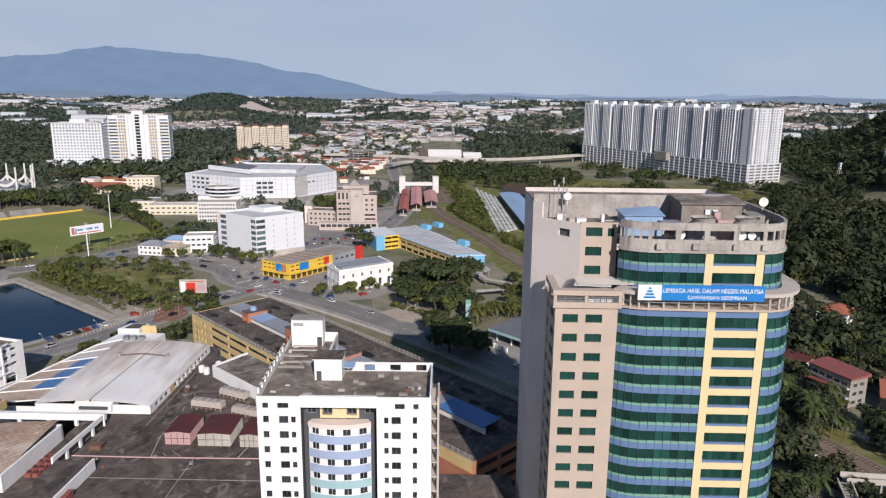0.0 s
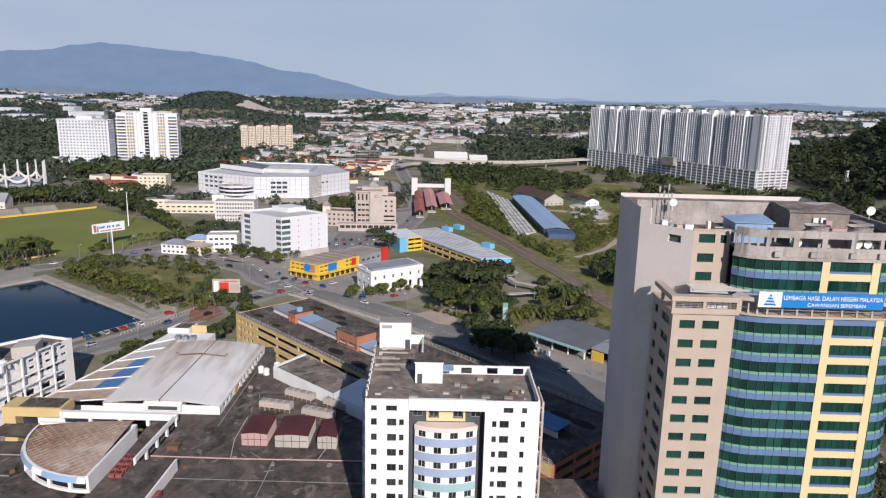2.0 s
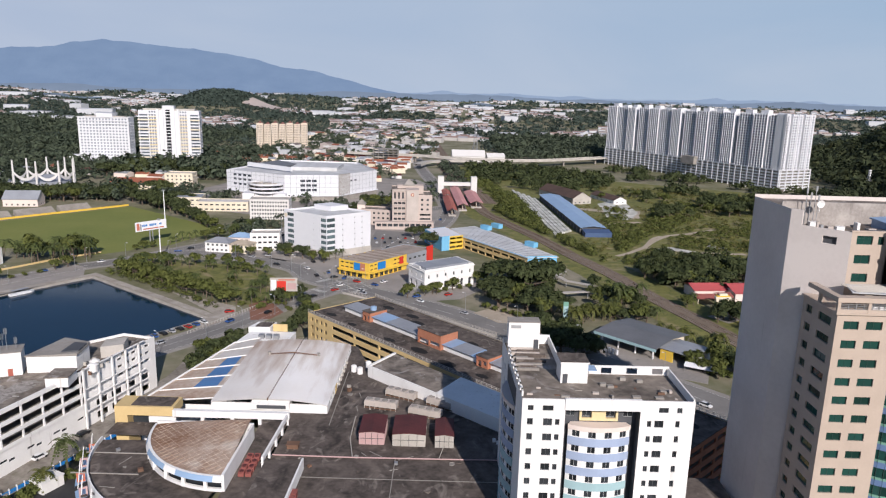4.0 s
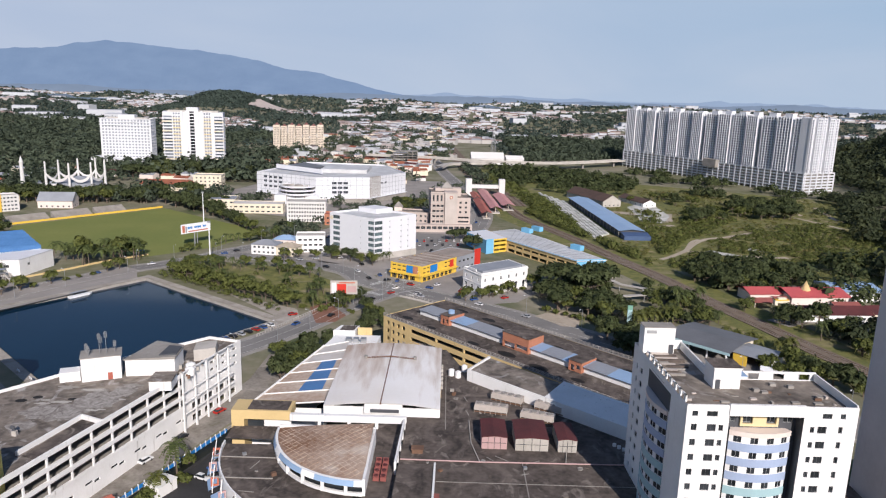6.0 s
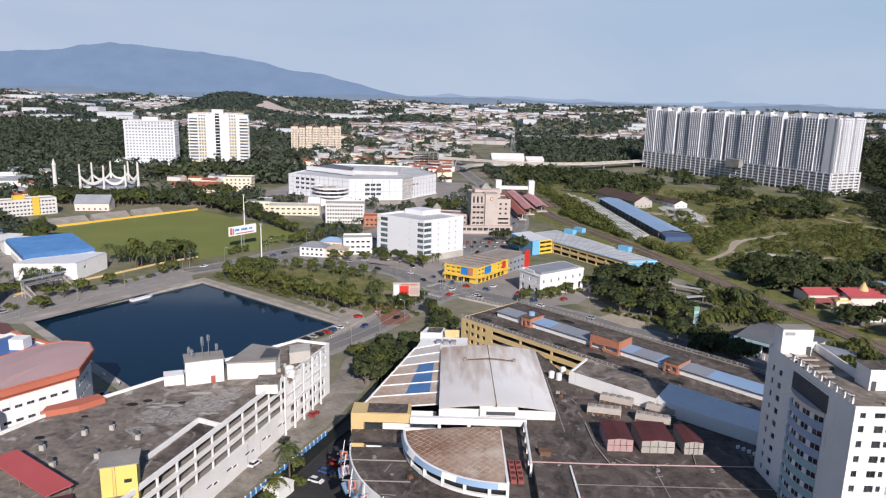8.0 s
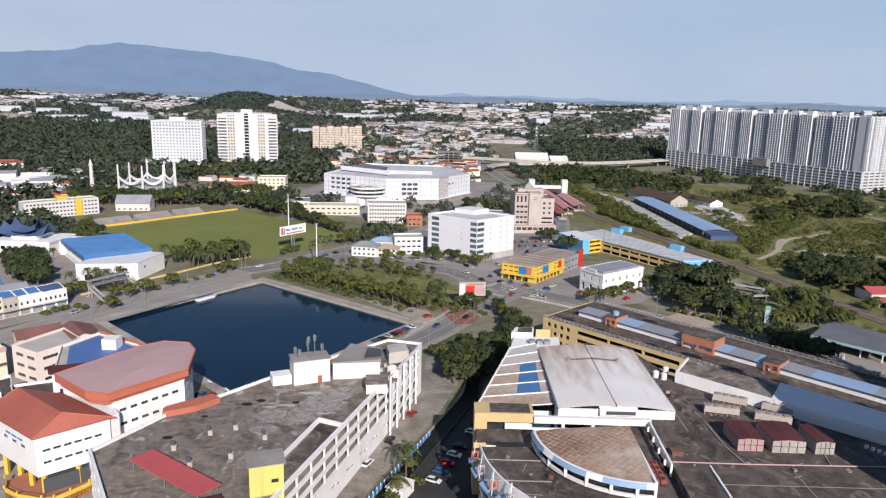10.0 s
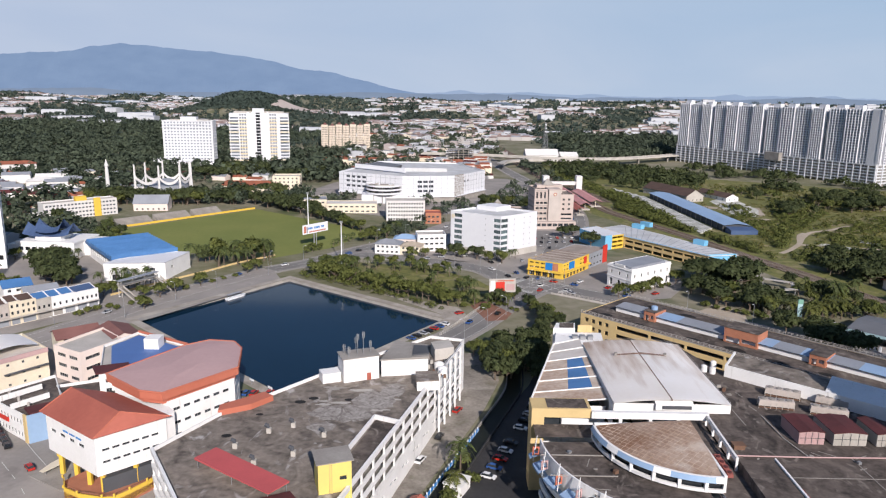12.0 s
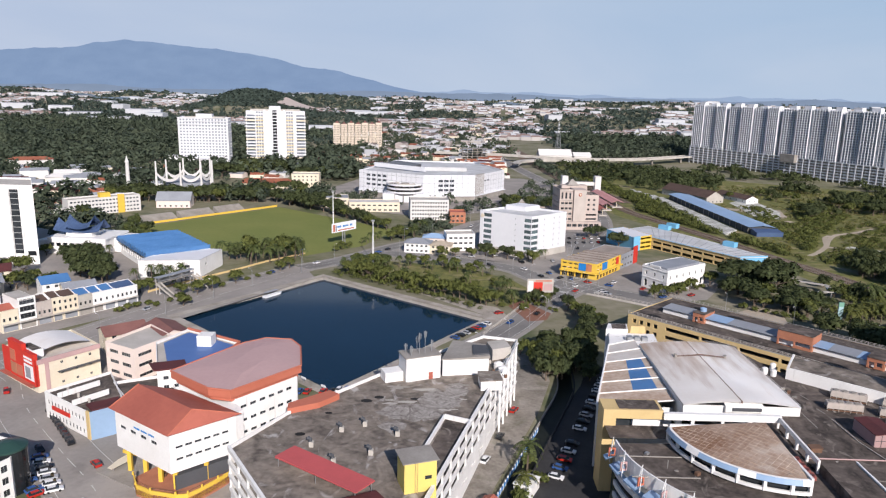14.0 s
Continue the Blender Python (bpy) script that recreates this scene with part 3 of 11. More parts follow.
for k, (nm, line, wd) in enumerate(ROADS):
    line = smooth_line(line)
    structure(nm, ribbon(line, wd, -0.2, 0.08 + 0.004 * k), ASPHL if k in (4, 6, 7) else ASPH, "worn grey asphalt street")
    structure("pavement", ribbon(line, wd + 5, -0.2, 0.04 + 0.002 * k), PAVE, "grey paved walk beside the street")
    marks, run = Mesh(), 0.0
    for a, c in zip(line, line[1:]):
        d = Vector((c[0] - a[0], c[1] - a[1]))
        run += d.length
        u = d.normalized()
        o = Vector((-u.y, u.x))
        for s, solid in ((0.0, wd < 13), (wd / 2 - 0.5, True), (0.5 - wd / 2, True)):
            if solid or int(run / 4) % 2 == 0:
                p = [Vector(a) + o * (s - 0.09), Vector(c) + o * (s - 0.09), Vector(c) + o * (s + 0.09), Vector(a) + o * (s + 0.09)]
                marks.face([(*q, 0.10 + 0.004 * k + 0.012) for q in p])
    tagged(structure("road_marking", marks, LINE, "worn white road lines"), kind="structure")

# paved yards of the old town
for k, poly in enumerate(([(-256, 388), (-246, 366), (-293, 291), (-312, 290), (-302, 320)], [(-355, 250), (-318, 300), (-300, 340), (-304, 366), (-345, 432), (-400, 450), (-470, 470), (-540, 380), (-480, 250)], [(-330, 230), (-262, 158), (-205, 120), (-200, 150), (-224, 218), (-292, 283), (-318, 270)], [(-215, 430), (-110, 385), (-92, 440), (-80, 500), (-60, 560), (-58, 640), (-110, 590), (-160, 545), (-192, 480)], [(-296, 600), (-190, 560), (-66, 640), (-62, 760), (-90, 830), (-270, 830), (-300, 700)])):
    yard = Mesh()
    yard.face([(x, y, 0.012 + 0.004 * k) for x, y in poly])
    structure("pavement", yard, ASPHL, "stained pale paving between old town buildings")

# plaza at the corner of the lake
g = Mesh()
g.face([(x, y, 0.05) for x, y in [(-190, 343), (-184, 337), (-152.8, 304.6), (-161, 293), (-157, 289), (-146, 305), (-151, 322)]])
structure("plaza", g, PROM, "wide pale concrete plaza at the lake corner")

# forecourts round the junction
for k, poly in enumerate(([(-120, 362), (-119, 402), (-108, 408), (-76, 408), (-62, 424), (-56, 402), (-58, 376), (-74, 352), (-100, 350)], [(-74, 352), (-58, 376), (-30, 386), (-26, 372), (-44, 344), (-62, 338)], [(-122, 400), (-112, 404), (-113, 440), (-152, 440), (-160, 418), (-136, 410)])):
    yard = Mesh()
    yard.face([(x, y, 0.036 + 0.004 * k) for x, y in poly])
    structure("pavement", yard, ASPHL, "pale worn paving round the junction")

# junction: crossing stripes
cross = Mesh()
for cx, cy, ang in ((-96, 354, 55), (-117, 352, -35), (-118, 372, 50), (-103, 380, -12)):
    m = pose(cx, cy, 0.16, 0, 0, ang)
    for i in range(9):
        cross.box(-4.5 + i * 1.05, -3.95 + i * 1.05, -1.5, 1.5, 0, 0.012, 0, m)
for ax, ay, bx, by in ((-112, 358, -94, 372), (-108, 352, -90, 366), (-114, 366, -99, 378), (-96, 352, -112, 374), (-90, 358, -104, 380)):
    d = Vector((bx - ax, by - ay))
    cross.box(0, d.length, -0.16, 0.16, 0, 0.012, 0, pose(ax, ay, 0.165, 0, 0, math.degrees(math.atan2(d.y, d.x))))
structure("road_marking", cross, LINE, "white crossing stripes and box lines")

g = Mesh()
g.face([(x, y, 0.115) for x, y in [(-38, 322), (-31, 328), (-21, 331), (-17, 318), (-20, 307), (-27, 308)]])
structure("yard", g, SOIL, "bare earth yard beside the road")

# service lane, canal and alley between the parking building and the shopping centre
structure("service_lane", ribbon([(-143, 262), (-144, 236), (-150, 214), (-158, 192), (-167, 168), (-176, 140), (-182, 110)], 13, -0.2, 0.1), LANE, "stained grey concrete service lane")
structure("alley", ribbon([(-115, 250), (-121, 230), (-131, 208), (-141, 182), (-150, 150), (-156, 110)], 13, -0.2, 0.1), ALLEY, "asphalt alley coloured dark for its shade, with parked cars")
# Strip added in the dark colour to stand for shade below the mall.
structure("alley", ribbon([(-106, 250), (-111, 230), (-121, 208), (-131, 182), (-140, 150), (-146, 110)], 9, -0.2, 0.085), ALLEY, "asphalt strip coloured dark for shade below the shopping centre wall")
CANAL = [(-131, 250), (-133, 228), (-141, 205), (-150, 181), (-161, 150), (-170, 110)]
structure("canal_water", ribbon(CANAL, 5, -0.1, 0.11), CANALW, "dark shallow canal water")
for off in (-2.9, 2.9):
    line = [(x + off, y) for x, y in CANAL]
    # The mall-side wall takes the same shade-dark colour.
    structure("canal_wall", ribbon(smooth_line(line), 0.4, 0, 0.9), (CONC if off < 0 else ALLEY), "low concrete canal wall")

# sports field
FIELD = [(-392, 498), (-374, 455), (-330, 428), (-264, 415), (-231, 448), (-214, 504), (-320, 591)]
f = Mesh()
f.face([(x, y, 0.05) for x, y in FIELD])
structure("sports_field", f, GRASS, "wide mown green playing field")

# scrub land beyond the railway
f = Mesh()
f.face([(x, y, 0.03) for x, y in [(44, 440), (90, 395), (260, 400), (330, 600), (330, 760), (150, 860), (60, 990), (-40, 990), (-10, 640), (15, 540)]])
structure("scrub_land", f, SCRUB, "rough scrub with bare patches")
TRACKS = [[(60, 452), (70, 462), (85, 481), (100, 506), (116, 526), (136, 537), (160, 556)], [(109, 523), (100, 512), (88, 486)], [(85, 481), (104, 474), (130, 468), (150, 468)], [(60, 640), (86, 634), (104, 600), (112, 620), (118, 640)], [(62, 562), (84, 570), (108, 581)], [(104, 440), (114, 428), (128, 430), (142, 448)], [(236, 640), (244, 615), (252, 586)]]
for k, (line, wd) in enumerate(zip(TRACKS, (3.6, 3, 5, 12, 6, 5, 4))):
    structure("dirt_track", ribbon(smooth_line(line), wd, -0.1, 0.07 + 0.006 * k), SOIL, "pale dirt track worn through scrub")

for k, (pad, lift) in enumerate((([(92, 676), (108, 694), (122, 690), (119, 628), (103, 590), (84, 590), (90, 640)], 0.10), ([(98, 480), (112, 466), (120, 470), (104, 486)], 0.11), ([(132, 490), (142, 482), (146, 488), (136, 496)], 0.11), ([(148, 655), (156, 640), (162, 650), (154, 664)], 0.11))):
    f = Mesh()
    f.face([(x, y, lift) for x, y in pad])
    structure("concrete_pad", f, PLATW, "broken pale concrete hardstanding in scrub")
for line in ([(257, 708), (252, 680), (248, 650)], [(288, 707), (278, 662), (270, 633), (276, 617)]):
    structure("dirt_track", ribbon(smooth_line(line), 4.0, -0.1, 0.12), SOIL, "pale dirt track worn through scrub")

# railway
RAIL = smooth_line([(135, 140), (116, 181), (103, 210), (79, 280), (69, 316), (57, 356), (46, 401), (30, 450), (15, 503), (-7, 567), (-20, 612), (-30, 704), (-53, 894), (-92, 1415)], 10)
structure("verge", ribbon(RAIL[:110], 38, -0.1, 0.025), SCRUB, "rough grass verge along the railway")
structure("rail_bed", ribbon(RAIL, 11, -0.2, 0.35), BALLAST, "brown ballast bed of the railway")
far = [(x + 14, y) for x, y in RAIL if y > 650]
structure("rail_bed", ribbon(far, 12, -0.2, 0.3), BALLAST, "brown ballast of sidings")
for base, offs, z in ((RAIL, (-3.6, -2.15, 2.15, 3.6), 0.35), (far, (-3.6, -2.2, 2.2, 3.6), 0.3)):
    for off in offs:
        line = []
        for i, p in enumerate(base):
            d = (Vector(base[min(i + 1, len(base) - 1)]) - Vector(base[max(i - 1, 0)])).normalized()
            line.append(tuple(Vector(p) + Vector((-d.y, d.x)) * off))
        structure("rail", ribbon(line, 0.16, z, z + 0.2), RUST, "rusty steel rail")
sleepers = Mesh()
for i in range(0, len(RAIL) - 60):
    a, c = Vector(RAIL[i]), Vector(RAIL[i + 1])
    ang = math.degrees(math.atan2(c.y - a.y, c.x - a.x))
    n = max(1, int((c - a).length / 1.3))
    for j in range(n):
        p = a.lerp(c, j / n)
        for o in (-2.9, 2.9):
            sleepers.box(-0.13, 0.13, o - 1.2, o + 1.2, 0.3, 0.42, 0, pose(p.x, p.y, 0, 0, 0, ang))
tagged(part("sleepers", sleepers, CONC), "concrete sleepers under the rails", "sleepers", kind="stuff")

# distant mountains, hazy ridges and the sky behind them
def ridge_sheet(y, base, depth, height, seed, x0=-4300, x1=4300, nx=240, ny=8):
    """A long hazy ridge with an uneven crest; height is a function of x."""
    b = Mesh()
    for r in range(ny + 1):
        t = r / ny
        for c in range(nx + 1):
            x = x0 + (x1 - x0) * c / nx
            rough = noise.fractal(Vector((x / 260, t * 2.0, seed)), 0.9, 2.0, 5)
            h = height(x)
            top = h * (1 + 0.04 * rough) + 4.5 * noise.fractal(Vector((x / 75, 0, seed)), 0.9, 2, 4)
            b.v.append((x, y - (1 - t) * depth + 0.25 * depth * rough * (1 - t), base + top * t ** 0.8 if r else base - 30))
    for r in range(ny):
        for c in range(nx):
            p = r * (nx + 1) + c
            b.f.append((p, p + 1, p + nx + 2, p + nx + 1))
            b.s.append(0)
    return b


PROFILE = [(-4400, 215), (-3600, 255), (-3000, 320), (-2760, 330), (-2580, 362), (-2360, 388), (-2180, 372), (-2000, 360), (-1750, 335), (-1560, 315), (-1400, 290), (-1180, 232), (-1050, 222), (-940, 205), (-720, 148), (-560, 106), (-380, 74), (-200, 50), (4600, 40)]


def mountain_height(x):
    for (x0, h0), (x1, h1) in zip(PROFILE, PROFILE[1:]):
        if x0 <= x <= x1:
            return 50 + 0.95 * (h0 + (h1 - h0) * (x - x0) / (x1 - x0) - 50)
    return 70


# Distance haze is put into the glow colour; the ridges are no lamps.
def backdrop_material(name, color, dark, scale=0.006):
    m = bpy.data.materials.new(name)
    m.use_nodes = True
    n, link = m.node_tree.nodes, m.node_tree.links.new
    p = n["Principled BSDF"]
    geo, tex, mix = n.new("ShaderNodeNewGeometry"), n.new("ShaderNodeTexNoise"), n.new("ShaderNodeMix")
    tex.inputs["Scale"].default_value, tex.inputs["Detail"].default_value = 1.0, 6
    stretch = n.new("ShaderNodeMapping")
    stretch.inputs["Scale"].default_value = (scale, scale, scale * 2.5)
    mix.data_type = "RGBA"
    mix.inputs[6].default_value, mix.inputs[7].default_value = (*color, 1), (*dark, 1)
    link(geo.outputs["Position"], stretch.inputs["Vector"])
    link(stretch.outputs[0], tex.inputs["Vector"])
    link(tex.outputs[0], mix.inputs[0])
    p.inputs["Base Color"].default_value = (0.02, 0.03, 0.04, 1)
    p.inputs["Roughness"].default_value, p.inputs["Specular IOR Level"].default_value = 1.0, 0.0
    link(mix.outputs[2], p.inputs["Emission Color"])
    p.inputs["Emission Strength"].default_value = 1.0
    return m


structure("backdrop", ridge_sheet(4860, 0, 150, mountain_height, 3.0), backdrop_material("hazed_mountains", (0.235, 0.325, 0.480), (0.165, 0.245, 0.395)), "hazy blue mountain range on the horizon")
structure("backdrop", ridge_sheet(4935, 0, 40, lambda x: 78 + 7 * math.sin(x / 300 + 1) + 34 * max(0, noise.noise(Vector((x / 230, 2.0, 11)))) ** 1.3 if x > -1100 else 60, 21.0), backdrop_material("hazed_hills", (0.325, 0.415, 0.565), (0.285, 0.370, 0.510)), "very pale hills on the hazy horizon")
structure("backdrop", ridge_sheet(4700, 0, 110, lambda x: 68 + 8 * math.sin(x / 420 + 2) + 5 * math.sin(x / 150) + 30 * max(0, noise.noise(Vector((x / 330, 0, 7)))) ** 1.5, 9.0), backdrop_material("hazed_ridge", (0.250, 0.310, 0.410), (0.165, 0.215, 0.295)), "line of far low hills tinted pale blue for haze")
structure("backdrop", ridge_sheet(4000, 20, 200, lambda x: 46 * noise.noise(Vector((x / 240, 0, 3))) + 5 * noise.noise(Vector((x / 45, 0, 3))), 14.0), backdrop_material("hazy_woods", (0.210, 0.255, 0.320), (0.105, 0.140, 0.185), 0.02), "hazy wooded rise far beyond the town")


# sky behind the mountains: wide, plain and pale with thin cloud
def sky_backdrop():
    m = backdrop_material("pale_hazy_sky", (0.40, 0.49, 0.64), (0.56, 0.615, 0.69))
    n, link = m.node_tree.nodes, m.node_tree.links.new
    mix, stretch, tex = n["Mix"], n["Mapping"], n["Noise Texture"]
    stretch.inputs["Scale"].default_value = (0.0004, 0.0, 0.0015)
    tex.inputs["Distortion"].default_value = 0.6
    sep, across, low, wisp, add = (n.new("ShaderNode" + k) for k in ("SeparateXYZ", "ValToRGB", "MapRange", "MapRange", "Math"))
    link(n["Geometry"].outputs["Position"], sep.inputs[0])
    wide = n.new("ShaderNodeMapRange")
    wide.inputs[1].default_value, wide.inputs[2].default_value = -3400, 3000
    link(sep.outputs[0], wide.inputs[0])
    link(wide.outputs[0], across.inputs[0])
    e = across.color_ramp.elements
    e[0].color, e[1].color = (0.435, 0.515, 0.645, 1), (0.350, 0.482, 0.632, 1)
    link(across.outputs[0], mix.inputs[6])
    low.inputs[1].default_value, low.inputs[2].default_value = 150, 520
    low.inputs[3].default_value, low.inputs[4].default_value = 0.26, 0.0
    link(sep.outputs[2], low.inputs[0])
    wisp.inputs[1].default_value, wisp.inputs[2].default_value = 0.38, 0.68
    wisp.inputs[4].default_value = 0.42
    link(tex.outputs[0], wisp.inputs[0])
    link(wisp.outputs[0], add.inputs[0])
    link(low.outputs[0], add.inputs[1])
    link(add.outputs[0], mix.inputs[0])
    return m


dome = Mesh()
for r in range(2):
    for c in range(41):
        dome.v.append((-8000 + 400 * c, 4990, -60 + 1500 * r))
for c in range(40):
    dome.f.append((c, c + 1, 42 + c, 41 + c))
    dome.s.append(0)
structure("backdrop", dome, sky_backdrop(), "pale blue hazy sky with thin cloud")


# office tower with a curved glass front
def offset_line(pts, d):
    """An open line moved to its right."""
    out, n = [], len(pts)
    for i, p in enumerate(pts):
        e = (Vector(pts[min(i + 1, n - 1)]) - Vector(pts[max(i - 1, 0)])).normalized()
        out.append((p[0] + e.y * d, p[1] - e.x * d))
    return out


def band(pts, z0, z1, proud=0.0, thick=0.5):
    """A solid band along an open line."""
    a, c = offset_line(pts, proud), offset_line(pts, proud - thick)
    b = Mesh()
    for i in range(len(a) - 1):
        b.face([(*a[i], z0), (*a[i + 1], z0), (*a[i + 1], z1), (*a[i], z1)])
        b.face([(*a[i], z1), (*a[i + 1], z1), (*c[i + 1], z1), (*c[i], z1)])
        b.face([(*c[i], z0), (*c[i + 1], z0), (*a[i + 1], z0), (*a[i], z0)])
        b.face([(*c[i + 1], z0), (*c[i], z0), (*c[i], z1), (*c[i + 1], z1)])
    for i in (0, -1):
        q = [(*a[i], z0), (*a[i], z1), (*c[i], z1), (*c[i], z0)]
        b.face(q if i else q[::-1])
    return b


def cut_line(pts, x0, x1):
    """The stretch of an open line between two values of x."""
    out = []
    for p, q in zip(pts, pts[1:]):
        lo, hi = max(p[0], x0), min(q[0], x1)
        if hi > lo + 1e-6:
            for x in (lo, hi):
                t = (x - p[0]) / (q[0] - p[0])
                s = (x, p[1] + t * (q[1] - p[1]))
                if not out or math.dist(s, out[-1]) > 1e-3:
                    out.append(s)
    return out


def glazing(pts, z0, z1, step=1.25, foot=None):
    """A strip of glass with upright bars in front, and panel joints that run on below it to foot."""
    b = Mesh()
    for p, q in zip(pts, pts[1:]):
        n = max(1, round(math.dist(p, q) / step))
        ang = math.degrees(math.atan2(q[1] - p[1], q[0] - p[0]))
        for i in range(n):
            x, y = p[0] + (q[0] - p[0]) * i / n, p[1] + (q[1] - p[1]) * i / n
            b.box(-0.05, 0.05, -0.02, 0.14, z0, z1, 1, pose(x, y, 0, 0, 0, ang))
            if foot is not None:
                b.box(-0.022, 0.022, -0.135, -0.04, foot, z0, 1, pose(x, y, 0, 0, 0, ang))
            m = pose(x, y, 0, 0, 0, ang)
            w = math.dist(p, q) / n
            b.box(0.052, w - 0.052, 0.10, 0.16, z0, z1, 0, m)
    return b


def build_tower():
    th = thing("office_tower", "beige office tower with a curved green glass front and blue bands", "office building")
    th.matrix_world = pose(0.25, -0.1, -4.52) @ Matrix.Scale(1.05, 4)
    low = [(23.7, 110.2), (24.6, 109.45), (25.6, 108.9), (26.8, 108.5), (28.2, 108.2), (37.4, 107.9), (46.8, 107.9), (48.3, 108.2), (49.6, 108.9), (50.8, 110.0), (51.7, 111.3), (52.4, 112.8), (52.9, 115.5), (53.1, 135.0)]
    upp = [(24.4, 114.0), (25.1, 113.0), (26.0, 112.3), (27.2, 111.7), (28.5, 111.3), (37.4, 111.0), (46.6, 111.0), (48.0, 111.3), (49.3, 112.0), (50.4, 113.0), (51.2, 114.4), (51.8, 116.0), (52.3, 119.0), (52.5, 135.0)]
    # beige block in front, with windows in pairs, and its flank
    wall = Mesh()
    top, pitch = 68.9, 3.255
    rows = [67.1 - pitch * i for i in range(20)]
    rect = [(a, c, z - 0.75, z + 0.65) for z in rows for a, c in ((1.2, 3.65), (4.85, 7.5))]
    fr = facade(wall, (13.8, 109.0), (23.7, 109.0), 0, top, rect, 0.3)
    side = [(a, c, z - 0.75, z + 0.65) for z in rows for a, c in ((1.2, 3.2), (5.4, 9.4))]
    fs = facade(wall, (13.8, 120.0), (13.8, 109.0), 0, top, side, 0.3)
    facade(wall, (23.7, 109.0), (23.7, 114.0), 0, top, [])
    part("wall", wall, BEIGE, th, "beige tiled wall with rain streaks")
    windows(th, fr + fs, 1, 0, GLASSG, FRAMEG)
    # terrace over that block
    t = Mesh()
    t.box(13.4, 24.2, 108.6, 120.0, top, top + 0.35)
    t.box(13.5, 24.0, 108.7, 109.0, top + 0.35, top + 0.9)
    part("terrace_slab", t, BEIGE, th)
    beam = Mesh()
    beam.box(13.3, 24.4, 108.5, 110.1, 71.0, 71.8)
    beam.prism([(13.3, 110.1), (14.5, 110.1), (14.5, 118.2), (13.3, 118.2)], 71.0, 71.8)
    part("terrace_beam", beam, BEIGE, th)
    for x, y in ((13.7, 108.9), (18.6, 108.9), (23.9, 108.9), (13.7, 114.5)):
        part("post", Mesh().box(x - 0.25, x + 0.25, y - 0.25, y + 0.25, top + 0.35, 71.0), BEIGE, th)
    rail = Mesh()
    for k in range(4):
        rail.box(13.8, 24.0, 108.72, 108.78, top + 0.9 + 0.28 * k, top + 0.97 + 0.28 * k)
    for k in range(9):
        rail.box(13.9 + k * 1.25, 13.98 + k * 1.25, 108.7, 108.8, top + 0.9, top + 1.85)
    part("railing", rail, STEEL, th)
    for k in range(5):
        part("terrace_panel", Mesh().box(19.4 + k * 0.95, 20.2 + k * 0.95, 110.6, 110.75, top + 0.4, 70.9), SIGNW, th, "white glazed terrace panel")
    part("terrace_canopy", Mesh().prism([(16.9, 111.0), (22.8, 110.4), (23.2, 113.4), (18.2, 115.6)], 71.9, lambda x, y: 72.0 + 0.05 * (y - 110.4)), ROOFPALE, th, "pale weathered sheet canopy")
    for i in range(8):
        part("pergola_bar", Mesh().box(17.5, 26.6, 111.2 + i * 0.62, 111.3 + i * 0.62, 72.1, 72.3), CONCL, th)
    # set-back beige block; its end wall turns away towards the back
    up = Mesh()
    rect = [(0.9, 3.6, z - 0.8, z + 0.7) for z in (79.7, 76.4, 73.2)] + [(4.5, 5.6, 78.9, 80.3)]
    fu = facade(up, (18.5, 116.5), (24.6, 116.5), top, 81.0, rect, 0.3)
    facade(up, (24.6, 116.5), (24.6, 127), top, 81.0, [])
    up.box(18.4, 24.7, 116.4, 116.9, 81.0, 81.25)
    part("wall", up, BEIGE, th)
    windows(th, fu, 1, 0, GLASSG, FRAMEG)
    core = Mesh()
    facade(core, (11.3, 123.6), (18.5, 116.5), 0, 80.6, [(5.6, 7.9, 78.4, 79.7)], 0.4)
    core.prism([(11.3, 123.6), (18.5, 116.5), (18.8, 116.7), (11.6, 123.9)], 80.6, 80.95)
    core.prism([(11.3, 123.6), (12.7, 122.2), (13.0, 122.5), (11.6, 124.0)], 80.95, 83.6)
    facade(core, (11.3, 139.0), (11.3, 123.6), 0, 83.6, [])
    facade(core, (46.5, 127.0), (46.5, 139.0), 0, 84.0, [])
    facade(core, (46.5, 139.0), (11.3, 139.0), 0, 84.0, [])
    facade(core, (18.5, 116.5), (24.6, 116.5), 0, top, [])
    part("core_wall", core, ENDWALL, th, "blank weathered grey-beige wall")
    part("broken_opening", Mesh().prism([(15.0, 120.6), (17.2, 118.4), (18.2, 119.4), (16.0, 121.6)], 77.5, 79.85), DARKP, th)
    rear = Mesh().box(11.9, 46.5, 128.5, 128.9, 79.0, 84.2)
    part("rear_parapet", rear, CROWN, th, "tall stained parapet wall at the back of the roof")
    deck = Mesh()
    deck.face([(x, y, 79.9) for x, y in ((11.5, 128.5), (11.5, 123.9), (18.6, 116.8), (24.6, 116.7), (24.6, 128.5))])
    deck.face([(x, y, 83.2) for x, y in ((11.7, 139.0), (11.7, 128.9), (46.5, 128.9), (46.5, 139.0))])
    part("roof", deck, ROOFGREY, th)
    # curved glass floors
    pane = Mesh().box(0, 0.9, 0, 0.08, 0, 1.7).data("pane", [GLASSG])
